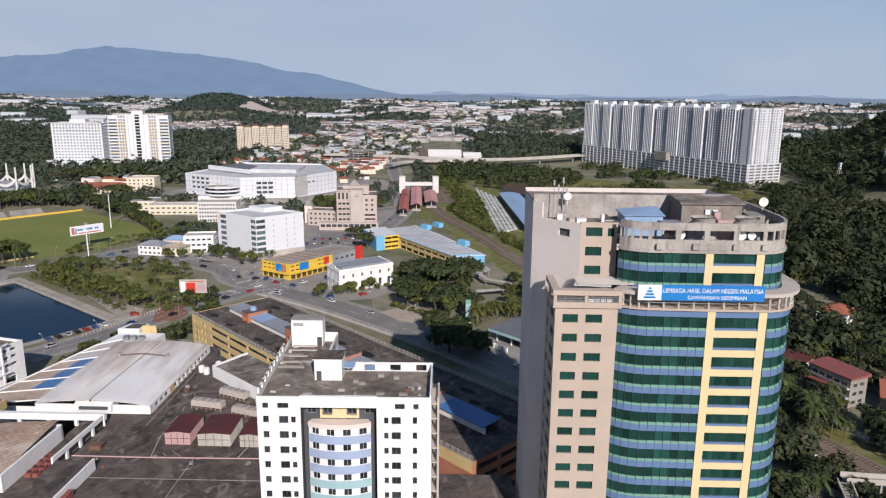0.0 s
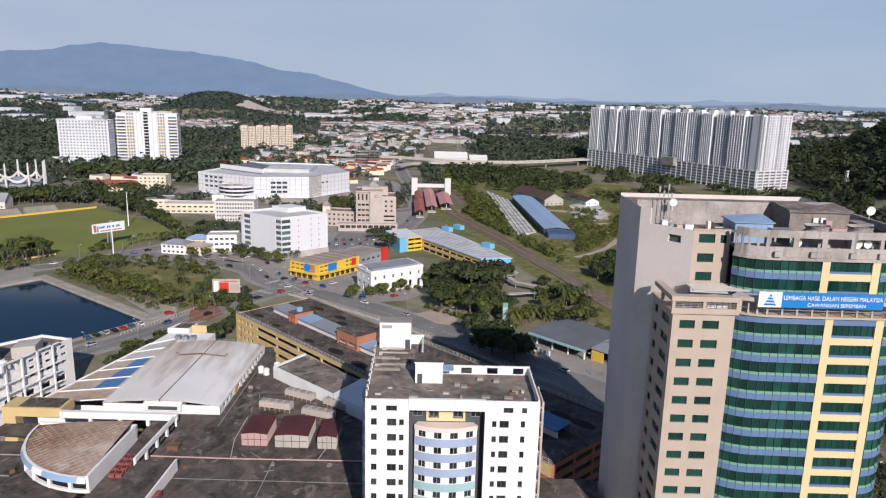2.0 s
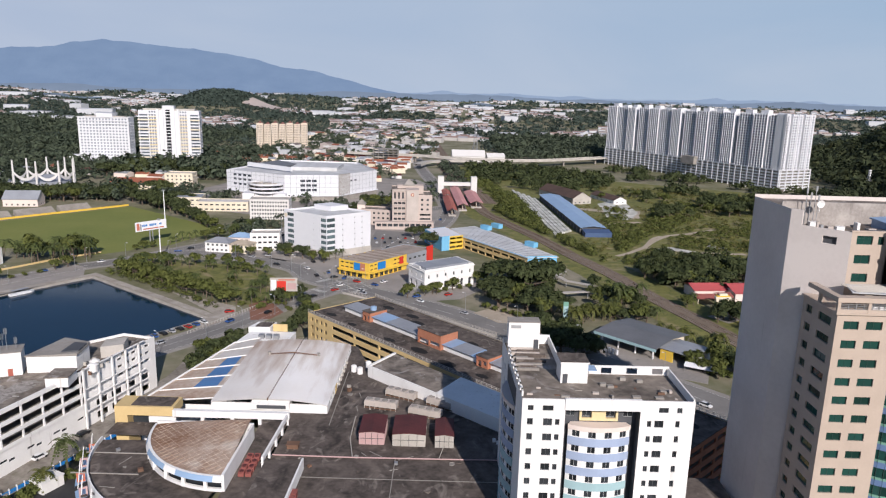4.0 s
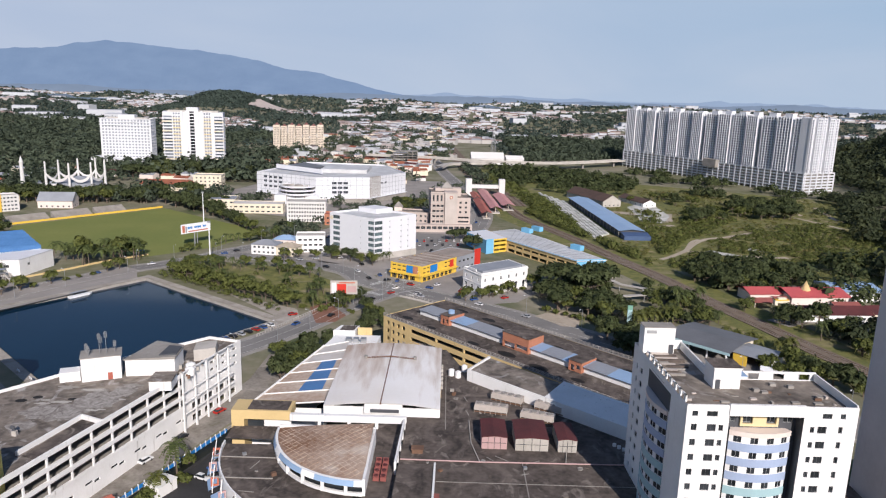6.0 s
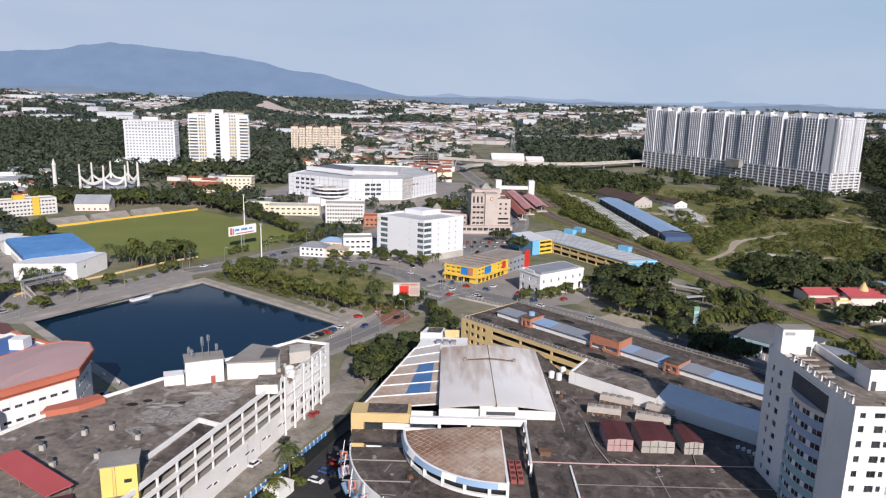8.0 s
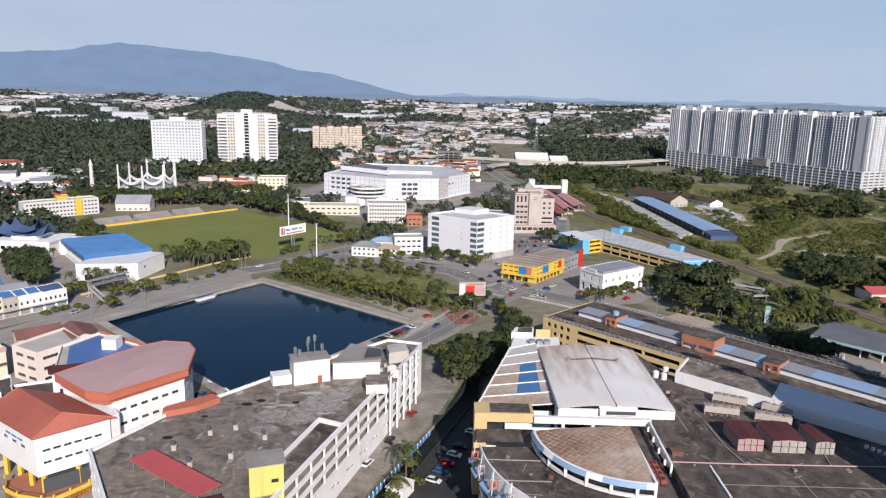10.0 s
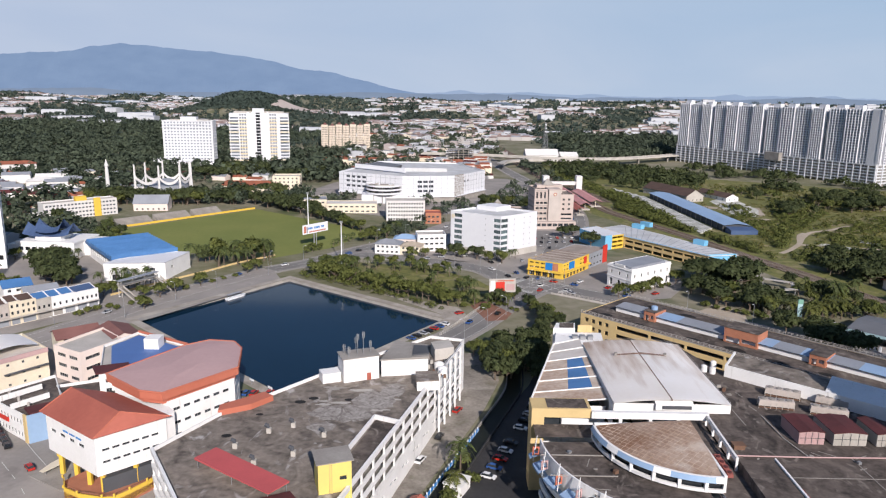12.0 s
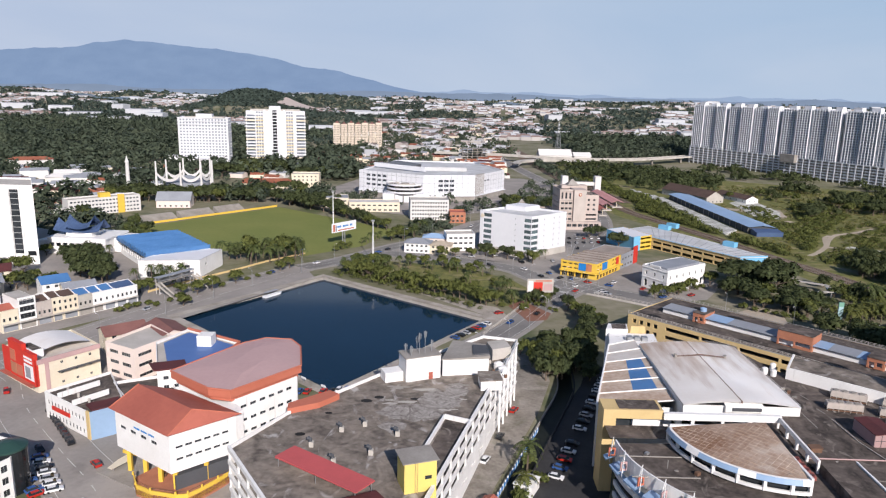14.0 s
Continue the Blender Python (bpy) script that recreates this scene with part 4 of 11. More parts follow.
    for pts, tops in ((low, [67.9 - pitch * i for i in range(20)]), (upp, [77.6, 77.6 - pitch])):
        for z in tops:
            mid = (37.4, 46.8)
            left, right = cut_line(pts, 0, mid[0]), [(mid[1], min(p[1] for p in pts))] + [p for p in pts if p[0] > mid[1] + 0.01]
            for seg in (left, right):
                tagged(part("glass_strip", glazing(seg, z - 1.8, z, 1.25, z - pitch), [GLASSP, FRAMEG], th, "dark green reflective glass"), "dark green reflective glass", kind="stuff")
                part("green_band", band(seg, z - 2.2, z - 1.8, 0.05, 0.4), GREENL, th)
                part("blue_band", band(seg, z - pitch, z - 2.2, 0.12, 0.5), BLUEB, th)
            y = min(p[1] for p in pts)
            part("glazing_frame", Mesh().box(38.6, 45.4, y + 0.28, y + 0.36, z - 1.75, z), FRAMEG, th)
            for i in range(7):
                ob = new("pane", pane)
                ob.parent = th
                ob.matrix_local = Matrix.Translation((38.63 + i * 0.972, y + 0.2, z - 1.73))
            part("blue_sill", Mesh().box(38.6, 45.4, y - 0.02, y + 0.35, z - 2.1, z - 1.75), BLUEB, th)
            part("yellow_band", Mesh().box(38.6, 45.4, y - 0.15, y + 0.35, z - pitch, z - 2.1), YELLOWT, th)
    part("blue_band", band(low, 67.9, 69.0, 0.12, 0.5), BLUEB, th)
    for x in (37.4, 45.4):
        part("yellow_pier", Mesh().box(x, x + 1.25, 107.7, 108.3, 0, 69.0), YELLOWT, th)
        part("yellow_pier", Mesh().box(x, x + 1.25, 110.8, 111.4, 70, 77.6), YELLOWT, th)
    # terrace ring, posts and canopy ring
    part("terrace_ring", band(low, 69.0, 69.35, 0.5, 5.0), BEIGE, th)
    part("canopy_ring", band(low, 71.5, 72.1, 1.1, 2.6), SLABW, th, "beige concrete ring over the terrace")
    for i, p in enumerate(offset_line(low, 0.2)[:-1]):
        q = offset_line(low, 0.2)[i + 1]
        n = max(1, round(math.dist(p, q) / 2.6))
        for j in range(n):
            x, y = p[0] + (q[0] - p[0]) * j / n, p[1] + (q[1] - p[1]) * j / n
            part("post", Mesh().box(x - 0.14, x + 0.14, y - 0.14, y + 0.14, 69.35, 71.5), CONCL, th)
    part("terrace_rail", band(low, 70.2, 70.3, 0.4, 0.1), STEEL, th)
    part("terrace_wall", band(upp, 69.35, 72.2, 0.0, 0.4), BEIGE, th)
    # crown: pierced parapet
    ring = Mesh()
    for p, q in zip(upp, upp[1:]):
        w = math.dist(p, q)
        n = max(1, round(w / 4.6))
        step, e = w / n, 0.2 if w < 2.5 else 0.42
        facade(ring, p, q, 77.6, 82.3, [(step * i + e, step * (i + 1) - e, 79.6, 81.1) for i in range(n)] if w > 0.9 else [], 0.45)
    for i in range(len(upp) - 1):
        a, c = upp, offset_line(upp, -0.45)
        ring.face([(*a[i], 82.3), (*a[i + 1], 82.3), (*c[i + 1], 82.3), (*c[i], 82.3)])
        ring.face([(*c[i + 1], 77.6), (*c[i], 77.6), (*c[i], 79.3), (*c[i + 1], 79.3)])
        ring.face([(*c[i + 1], 81.0), (*c[i], 81.0), (*c[i], 82.3), (*c[i + 1], 82.3)])
    part("crown_parapet", ring, CROWN, th, "weathered concrete parapet with square openings")
    part("cornice", band(upp, 77.5, 78.0, 0.3, 0.8), CROWN, th)
    for x, z in ((29.5, 78.1), (35.2, 78.1), (41.5, 78.1), (46.0, 78.1)):
        part("drip_box", Mesh().box(x, x + 1.0, 110.5, 110.95, z, z + 0.9), CROWN, th)
    part("grey_canopy", Mesh().prism([(31.8, 116.5), (35.2, 116.5), (35.2, 119.5), (31.8, 119.5)], 81.2, 81.35), METALG, th)
    part("canopy_post", Mesh().box(34.6, 34.9, 116.7, 117.0, 78.6, 81.2), CONCL, th)
    part("canopy_post", Mesh().box(32.0, 32.3, 116.7, 117.0, 78.6, 81.2), CONCL, th)
    deck = Mesh()
    deck.face([(x, y, 78.6) for x, y in ((24.6, 127), (24.7, 114.3), (28.6, 111.6), (46.6, 111.3), (51.4, 116.2), (52.1, 119.0), (52.1, 127))])
    part("roof", deck, ROOFDARK, th)
    # plant on the roof
    box = Mesh().box(36.4, 46.6, 121.5, 128.4, 78.6, 83.7).prism([(36.0, 121.1), (47.0, 121.1), (47.0, 128.4), (36.0, 128.4)], 83.7, lambda x, y: 83.95 + 0.07 * (y - 121.1))
    part("plant_room", box, PLANT, th, "stained brown-grey plant room")
    part("plant_roof", Mesh().prism([(35.9, 121.0), (47.1, 121.0), (47.1, 128.3), (35.9, 128.3)], lambda x, y: 83.97 + 0.07 * (y - 121.1), lambda x, y: 84.07 + 0.07 * (y - 121.1)), ROOFGREY, th)
    shed = Mesh().box(26.2, 32.6, 119.0, 124.5, 78.6, 82.0)
    for k in range(6):
        shed.box(26.3 + k * 1.07, 26.36 + k * 1.07, 118.94, 119.0, 79.6, 81.9)
    part("tank_shed", shed, METALBL, th, "pale blue sheet shed")
    part("shed_roof", Mesh().prism([(25.9, 118.7), (32.9, 118.7), (32.9, 124.8), (25.9, 124.8)], 82.0, lambda x, y: 82.1 + 0.12 * (y - 118.7) * (1 if x > 27 else 0.2)), METALBL, th)
    part("low_roof", Mesh().prism([(22.6, 117.6), (26.4, 117.6), (26.4, 121.5), (23.4, 121.5)], 80.6, 80.85), SLATE, th)
    for x in (38.0, 45.0):
        c = Mesh().tube([(x, 115.2, 78.6), (x, 115.2, 81.5), (x, 115.2, 81.6), (x, 115.2, 82.0), (x, 115.2, 82.6)], [2.3, 2.3, 1.9, 1.7, 2.0], 20, cap=False)
        part("cooling_tower", c, CROWN, th, "round concrete cooling tower with a flared rim")
        part("cooling_fan", Mesh().tube([(x, 115.2, 82.1), (x, 115.2, 82.2)], 1.65, 16), DARKP, th)
    part("red_unit", Mesh().box(40.2, 42.6, 114.6, 115.8, 78.6, 82.2).box(40.6, 41.6, 117.5, 118.6, 81.0, 83.0), PINKROOF, th)
    part("wall_box", Mesh().box(40.3, 41.1, 121.1, 121.45, 82.0, 82.8).box(41.6, 42.4, 121.1, 121.45, 82.0, 82.8), SIGNW, th)
    part("low_plant", Mesh().box(47.2, 49.8, 119.5, 124.0, 78.6, 82.2), CONC, th)
    rp = random.Random(12)
    for k in range(14):
        x, y = rp.uniform(15.5, 24.0), rp.uniform(119.5, 127.5)
        if x < 18.8 - 0.37 * (y - 116.5):
            continue
        part("roof_debris", Mesh().box(x, x + rp.uniform(0.4, 1.6), y, y + rp.uniform(0.3, 1.2), 79.9, 79.9 + rp.uniform(0.3, 1.5)), (CONC, WHITE, STEEL, SLABW)[k % 4], th)
    for x, y, r in ((33.5, 112.6, 0.9), (43.2, 112.4, 0.75), (44.8, 112.4, 0.65), (50.2, 122.0, 0.8), (17.6, 126.3, 0.7)):
        zz = 80.2 if y < 120 else 84.2
        d = Mesh().tube([(x, y, zz - 1.6), (x, y, zz)], 0.06, 6)
        k = 14
        rim = [(x + r * math.cos(math.tau * i / k), y - 0.35, zz + r * math.sin(math.tau * i / k)) for i in range(k)]
        for i in range(k):
            d.face((rim[i], rim[(i + 1) % k], (x, y - 0.05, zz)))
        part("satellite_dish", d, WHITE, th)
    for x, h in ((13.0, 3.4), (13.8, 2.6), (14.6, 3.8), (15.2, 2.2)):
        part("aerial", Mesh().tube([(x + 2.2, 126.6, 79.9), (x + 2.2, 126.6, 83.4 + h)], 0.07, 6).box(x + 2.05, x + 2.35, 126.45, 126.6, 82.6 + h, 83.6 + h), STEEL, th)
    # long sign across the terrace
    sg = thing("tower_sign", "long blue and white sign board across the tower terrace", "sign", 27.65, 112.0, 69.95)
    sg.matrix_world = sg.matrix_world @ Matrix.Scale(1.05, 4)
    part("board", Mesh().box(3.6, 19.4, 0, 0.25, 0, 2.45), SIGNB, sg)
    part("logo_panel", Mesh().box(0, 3.6, -0.01, 0.25, 0, 2.45), SIGNW, sg, "white panel with a blue pyramid emblem")
    em = Mesh()
    for i in range(4):
        em.face([(0.8 + 0.24 * i, -0.03, 0.3 + 0.48 * i), (2.8 - 0.24 * i, -0.03, 0.3 + 0.48 * i), (2.62 - 0.24 * i, -0.03, 0.64 + 0.48 * i), (0.98 + 0.24 * i, -0.03, 0.64 + 0.48 * i)])
    part("emblem", em, SIGNB, sg)
    for text, size, x, z in (("LEMBAGA HASIL DALAM NEGERI MALAYSIA", 1.02, 3.8, 1.25), ("CAWANGAN SEREMBAN", 0.82, 7.6, 0.25)):
        cu = bpy.data.curves.new("lettering", "FONT")
        cu.body, cu.size, cu.extrude = text, size, 0.02
        me = bpy.data.objects.new("tmp", cu).to_mesh()
        me = me.copy()
        xs = [v.co.x for v in me.vertices]
        me.materials.append(SIGNW)
        ob = new("lettering", me)
        ob.parent = sg
        want = 15.3 if size > 1 else 9.0
        ob.matrix_local = pose(x, -0.03, z, 90, 0, 0) @ Matrix.Diagonal((want / (max(xs) - min(xs)), 1.0, 1.0, 1.0))


build_tower()


# white hotel with a bowed coloured bay
def build_hotel():
    th = thing("apartment_tower", "white rendered tower with a bowed blue and teal window bay", "apartment building", -37.2, 117.5, -2.9, 1.0)
    th.matrix_world = th.matrix_world @ Matrix.Diagonal((1.03, 1.0, 1.0, 1.0))
    W, T, P = 30.3, 52.3, 2.97
    rows = [47.9 - P * i for i in range(15)]
    wall = Mesh()
    big, small = [], []
    for z in rows:
        small += [(1.0, 2.0, z - 0.6, z + 0.7), (5.9, 6.7, z - 0.6, z + 0.6), (22.1, 22.85, z - 0.6, z + 0.6), (27.1, 27.85, z - 0.6, z + 0.7)]
        big += [(3.8, 5.4, z - 0.7, z + 0.7), (23.4, 25.0, z - 0.7, z + 0.7)]
    top = [(1.0, 2.0, 50.1, 51.3), (3.6, 5.5, 50.1, 51.4), (24.0, 25.7, 50.1, 51.4), (27.2, 28.1, 50.1, 51.3)]
    fr = facade(wall, (0, 0), (7.6, 0), 0, T, [r for r in small + big + top if r[1] < 7.6], 0.25)
    sh = lambda rs: [(a - 20.8, c - 20.8, z0, z1) for a, c, z0, z1 in rs if a > 20.8]
    fr += facade(wall, (20.8, 0), (W, 0), 0, T, sh(small + big + top), 0.25)
    # recess of the bay; its shade is put into the dark wall colour
    rec = 2.6
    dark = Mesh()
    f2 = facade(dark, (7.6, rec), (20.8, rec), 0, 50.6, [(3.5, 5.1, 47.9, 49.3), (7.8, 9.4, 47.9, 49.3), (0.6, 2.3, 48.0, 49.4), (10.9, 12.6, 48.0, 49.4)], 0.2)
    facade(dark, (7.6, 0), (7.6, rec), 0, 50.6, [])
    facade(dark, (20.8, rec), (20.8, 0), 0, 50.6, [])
    part("recess_wall", dark, DARKP, th, "recess behind the bay, coloured dark grey for its shade")
    windows(th, f2, 1, 0)
    part("cream_panel", Mesh().box(10.6, 17.5, rec - 0.45, rec, 47.3, 47.8).box(10.6, 17.5, rec - 0.45, rec, 49.4, 50.1).box(12.8, 15.3, rec - 0.45, rec, 47.8, 49.4).box(10.6, 11.0, rec - 0.45, rec, 47.8, 49.4).box(17.1, 17.5, rec - 0.45, rec, 47.8, 49.4), YELLOWT, th, "cream panel with two windows")
    part("head_beam", Mesh().box(7.5, 20.9, -0.25, 0.35, 50.4, 52.55).box(7.6, 20.8, 0.35, rec + 0.3, 50.4, 50.8), WHITE, th)
    # flanks, back, wing
    flank = [(a, a + w, z - 0.6, z + 0.7) for z in rows[:] for a, w in ((2.6, 0.8), (5.4, 1.5))]
    d0 = (-0.6, 32.5)
    fl = facade(wall, d0, (0, 0), 0, T, flank, 0.25)
    frr = facade(wall, (W, 0), (W, 15.5), 0, T, grid(15.5, 15, 4, 4.5, P, 1.2, 1.3, 0.8), 0.3)
    facade(wall, (W, 15.5), (9.5, 15.5), 0, T + 0.6, [(1.2 + i * 5.0, 3.2 + i * 5.0, 51.3, 52.5) for i in range(4)], 0.3)
    facade(wall, (9.5, 15.5), (9.5, 32.5), 0, T, [])
    facade(wall, (9.5, 32.5), d0, 0, T, [])
    part("wall", wall, WHITE, th, "white rendered wall with grey streaks")
    windows(th, fr + fl + frr, 1, 0, GLASS, DARKP)
    # left flank has a coloured bay of its own
    u = Vector((d0[0], d0[1], 0)).normalized()
    ang = math.degrees(math.atan2(u.y, u.x))
    out = Vector((-u.y, u.x, 0))
    R2, n2 = 14.0, 12
    h2 = math.asin(6.2 / R2)
    arc2 = [(u * (14.8 - R2 * math.sin(-h2 + 2 * h2 * i / n2)) + out * (0.1 + R2 * math.cos(-h2 + 2 * h2 * i / n2) - R2 * math.cos(h2)))[:2] for i in range(n2 + 1)]
    for i, z in enumerate([45.3 - P * k for k in range(15)]):
        wl, frames = Mesh(), []
        for k in range(n2):
            w = math.dist(arc2[k], arc2[k + 1])
            frames += facade(wl, arc2[k], arc2[k + 1], z - 0.7, z + 0.7, [(0.02, w - 0.02, z - 0.6, z + 0.65)] if k % 3 else [], 0.15)
        part("bay_wall", wl, WHITE, th)
        windows(th, frames, 0, 0, GLASS, DARKP)
        part("bay_band", band(arc2, z - P + 0.7, z - 0.7, 0.12, 0.4), LBLUE if i < 3 else TEAL, th)
    part("bay_ledge", band(arc2, 46.0, 46.9, 0.2, 2.0), PEACH, th)
    # Flat dark sheet on the flank stands for a recess and its shade.
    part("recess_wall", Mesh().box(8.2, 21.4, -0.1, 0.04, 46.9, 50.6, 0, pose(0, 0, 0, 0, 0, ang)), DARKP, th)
    # bowed bay
    R, n = 11.2, 16
    half = math.asin(5.5 / R)
    arc = [(14.1 + R * math.sin(-half + 2 * half * i / n), rec - 0.1 + R * math.cos(half) - R * math.cos(-half + 2 * half * i / n)) for i in range(n + 1)]
    arc = [(x, y - 0.9) for x, y in arc]
    for i, z in enumerate([45.3 - P * k for k in range(15)]):
        m = LBLUE if i < 3 else TEAL
        wl = Mesh()
        frames = []
        for k in range(n):
            w = math.dist(arc[k], arc[k + 1])
            rect = [(0.01 if k % 4 == 2 else 0.05, w - (0.01 if k % 4 == 1 else 0.05), z - 0.6, z + 0.65)] if k % 4 in (1, 2) else []
            frames += facade(wl, arc[k], arc[k + 1], z - 0.7, z + 0.7, rect, 0.15)
        part("bay_wall", wl, WHITE, th)
        windows(th, frames, 0, 0, GLASS, DARKP)
        part("bay_band", band(arc, z - P + 0.7, z - 0.7, 0.12, 0.4), m, th)
    part("bay_ledge", band(arc, 46.0, 46.9, 0.2, 3.2), PEACH, th, "faded pink ledge on the bay")
    # roofs
    deck = Mesh()
    deck.face([(0.3, 0.3, 51.1), (W - 0.3, 0.3, 51.1), (W - 0.3, 15.2, 51.1), (0.3 - 0.7, 15.2, 51.1)])
    deck.face([(-0.4, 15.2, 51.1), (9.2, 15.2, 51.1), (9.2, 32.2, 51.1), (-0.4, 32.2, 51.1)])
    part("roof", deck, ROOFGREY, th, "dark stained flat roof")
    pp = Mesh()
    pp.box(0, 7.5, 0, 0.3, T - 0.02, T + 0.05).box(20.8, W, 0, 0.3, T - 0.02, T + 0.05).box(0.0, W, 0.05, 0.3, 51.1, T - 0.03)
    pp.box(W - 0.3, W - 0.02, 0.3, 15.3, 51.1, T + 0.4)
    pp.box(9.6, W, 15.2, 15.48, 51.1, 51.3).box(9.6, W, 15.2, 15.48, 52.5, 52.88)
    part("parapet", pp, WHITE, th)
    m = pose(0, 0, 0, 0, 0, ang)
    for i in range(9):
        a = 1.2 + i * 2.6
        part("merlon", Mesh().box(a, a + 0.8, -0.3, 0, T, T + 1.3, 0, m).box(a, a + 1.9, -0.3, 0, T + 1.0, T + 1.3, 0, m), WHITE, th)
    part("stair_tower", Mesh().box(0.2, 6.8, 28.9, 32.4, 51.1, 57.0), WHITE, th)
    part("stair_tower_roof", Mesh().box(0.1, 6.9, 28.8, 32.5, 57.0, 57.15), CONC, th)
    part("vent_grille", Mesh().box(0.7, 2.8, 28.8, 28.9, 55.7, 56.4), FRAME, th)
    part("door", Mesh().box(5.6, 6.6, 28.82, 28.92, 51.1, 53.2), DARKP, th)
    part("lift_house", Mesh().box(8.3, 13.4, 10.3, 15.0, 51.1, 55.2).box(8.1, 13.6, 10.1, 15.2, 55.2, 55.45), WHITE, th)
    part("lift_house_roof", Mesh().box(8.1, 13.6, 10.1, 15.2, 55.45, 55.5), ROOFDARK, th)
    part("door", Mesh().box(8.7, 9.6, 10.22, 10.32, 51.1, 53.0), DARKP, th)
    part("back_wall", Mesh().box(6.8, 9.5, 32.0, 32.3, 51.1, 53.2).box(9.2, 9.5, 15.6, 32.0, 51.1, 52.9), WHITE, th)
    part("canopy", Mesh().box(13.4, 15.5, 12.0, 14.8, 53.0, 53.15), METALBL, th)
    rb = random.Random(3)
    for k in range(12):
        y, x = 16.2 + k * 1.05, rb.uniform(-0.6, 2.0)
        part("roof_plank", Mesh().box(x, x + rb.uniform(3.5, 6.5), y, y + rb.uniform(0.3, 0.75), 51.1, 51.1 + rb.uniform(0.2, 0.7)), (CONC, ROOFDARK, SLABW)[k % 3], th)
    for k in range(16):
        x, y = rb.uniform(1, 28), rb.uniform(1.2, 9.0)
        w = rb.uniform(0.3, 1.6)
        part("roof_rubble", Mesh().box(x, x + w, y, y + rb.uniform(0.2, 0.9), 51.1, 51.1 + rb.uniform(0.12, 0.5)), (CONC, SLABW, RUST)[k % 3], th)
    for x, y in ((15.6, 9.0), (20.0, 12.0), (23.0, 11.0), (26, 6)):
        part("roof_vent", Mesh().box(x, x + 1.1, y, y + 0.8, 51.1, 51.7), CONC, th)
    # open stair on the right flank
    for i in range(15):
        z = 49.5 - P * i
        s = Mesh().box(W, W + 1.3, 4, 11, z - 0.25, z).box(W + 1.1, W + 1.3, 4, 11, z, z + 1.0)
        part("balcony", s, SLABW, th)
    for y in (4.1, 10.7):
        part("pier", Mesh().box(W + 1.0, W + 1.35, y - 0.2, y + 0.3, 0, 50.6), SLABW, th)


build_hotel()


# shopping centre
def build_mall():
    th = thing("shopping_centre", "sprawling shopping centre with dark stained flat roofs and a vaulted hall", "shopping centre")
    D = 19.2
    wall = Mesh()
    poly = [(-97.5, 60), (11, 60), (11, 144.5), (-8, 144.5), (-36, 168), (-74, 203), (-80, 222), (-97.5, 222)]
    for p, q in zip(poly, poly[1:] + poly[:1]):
        facade(wall, p, q, 0, D, [])
    part("wall", wall, WHITE, th, "white side walls")
    deck = Mesh()
    deck.face([(x, y, D) for x, y in [(-97.5, 60), (11, 60), (11, 144.5), (-8, 144.5), (-11, 147), (-97.5, 147)]])
    deck.face([(x, y, D) for x, y in [(-97.5, 147), (-11, 147), (-36, 168), (-74, 203), (-80, 222), (-97.5, 222)]])
    part("roof", deck, ROOFDARK, th, "dark stained concrete roof deck with cracks")
    # joints of the deck
    for x0, x1, y0, y1 in ((-90, -36, 140.0, 140.2), (-90, -36, 120, 120.2), (-62.2, -62, 100, 149), (-80.2, -80, 165, 200)):
        part("roof_joint", Mesh().box(x0, x1, y0, y1, D, D + 0.06), CONC, th)
    part("pipe", Mesh().tube([(-90.6, 149.0, D + 0.25), (-72, 148.8, D + 0.25), (-36.5, 149.4, D + 0.25)], 0.16, 8), PINKROOF, th)
    part("pipe", Mesh().tube([(-72, 148.8, D + 0.25), (-73.8, 158, D + 0.25), (-74, 170, D + 0.25)], 0.12, 8), CONCL, th)
    part("pipe", Mesh().tube([(-52, 149.2, D + 0.2), (-50.8, 156, D + 0.2)], 0.1, 8), CONCL, th)
    # vaulted hall: sheets with ribs
    x0, xr, x1, y0, y1 = -112.2, -97.2, -81.6, 171.4, 217.0
    prof = lambda x: 23.2 - 1.25 * ((x - xr) / 15.0) ** 2
    n = 48
    roof = Mesh()
    xs = [x0 + (x1 - x0) * i / n for i in range(n + 1)]
    for a, c in zip(xs, xs[1:]):
        roof.face([(a, y0 - 0.4, prof(a)), (c, y0 - 0.4, prof(c)), (c, y1, prof(c) - 0.3), (a, y1, prof(a) - 0.3)], 1 if c < xr + 0.5 else 0)
        roof.face([(a, y0 - 0.4, prof(a) - 0.25), (a, y1, prof(a) - 0.55), (c, y1, prof(c) - 0.55), (c, y0 - 0.4, prof(c) - 0.25)])
    hall_roof = part("hall_roof", roof, [HALLPALE, HALLRUST], th, "pale metal vault with rusty patches")
    rib = Mesh()
    rib.box(-0.03, 0.03, y0 - 0.4, y1, -0.03, 0.004)
    rib_mesh, rib_rust = rib.data("rib", [HALLPALE]), rib.data("rib", [HALLRUST])
    for i in range(61):
        x = x0 + (x1 - x0) * (i + 0.5) / 61
        ob = new("rib", rib_rust if x < xr else rib_mesh)
        ob.parent = hall_roof
        ob.matrix_local = Matrix.Translation((x, 0, prof(x) + 0.0)) @ Matrix(((1, 0, 0, 0), (0, 1, 0, 0), (0, -0.3 / 45.6, 1, 0.3 / 45.6 * y0), (0, 0, 0, 1)))
    part("ridge_cap", Mesh().prism([(xr - 0.16, y0 - 0.4), (xr + 0.16, y0 - 0.4), (xr + 0.16, y1), (xr - 0.16, y1)], 22.7, lambda x, y: 23.24 - 0.3 * (y - y0) / 45.6), RUST, th)
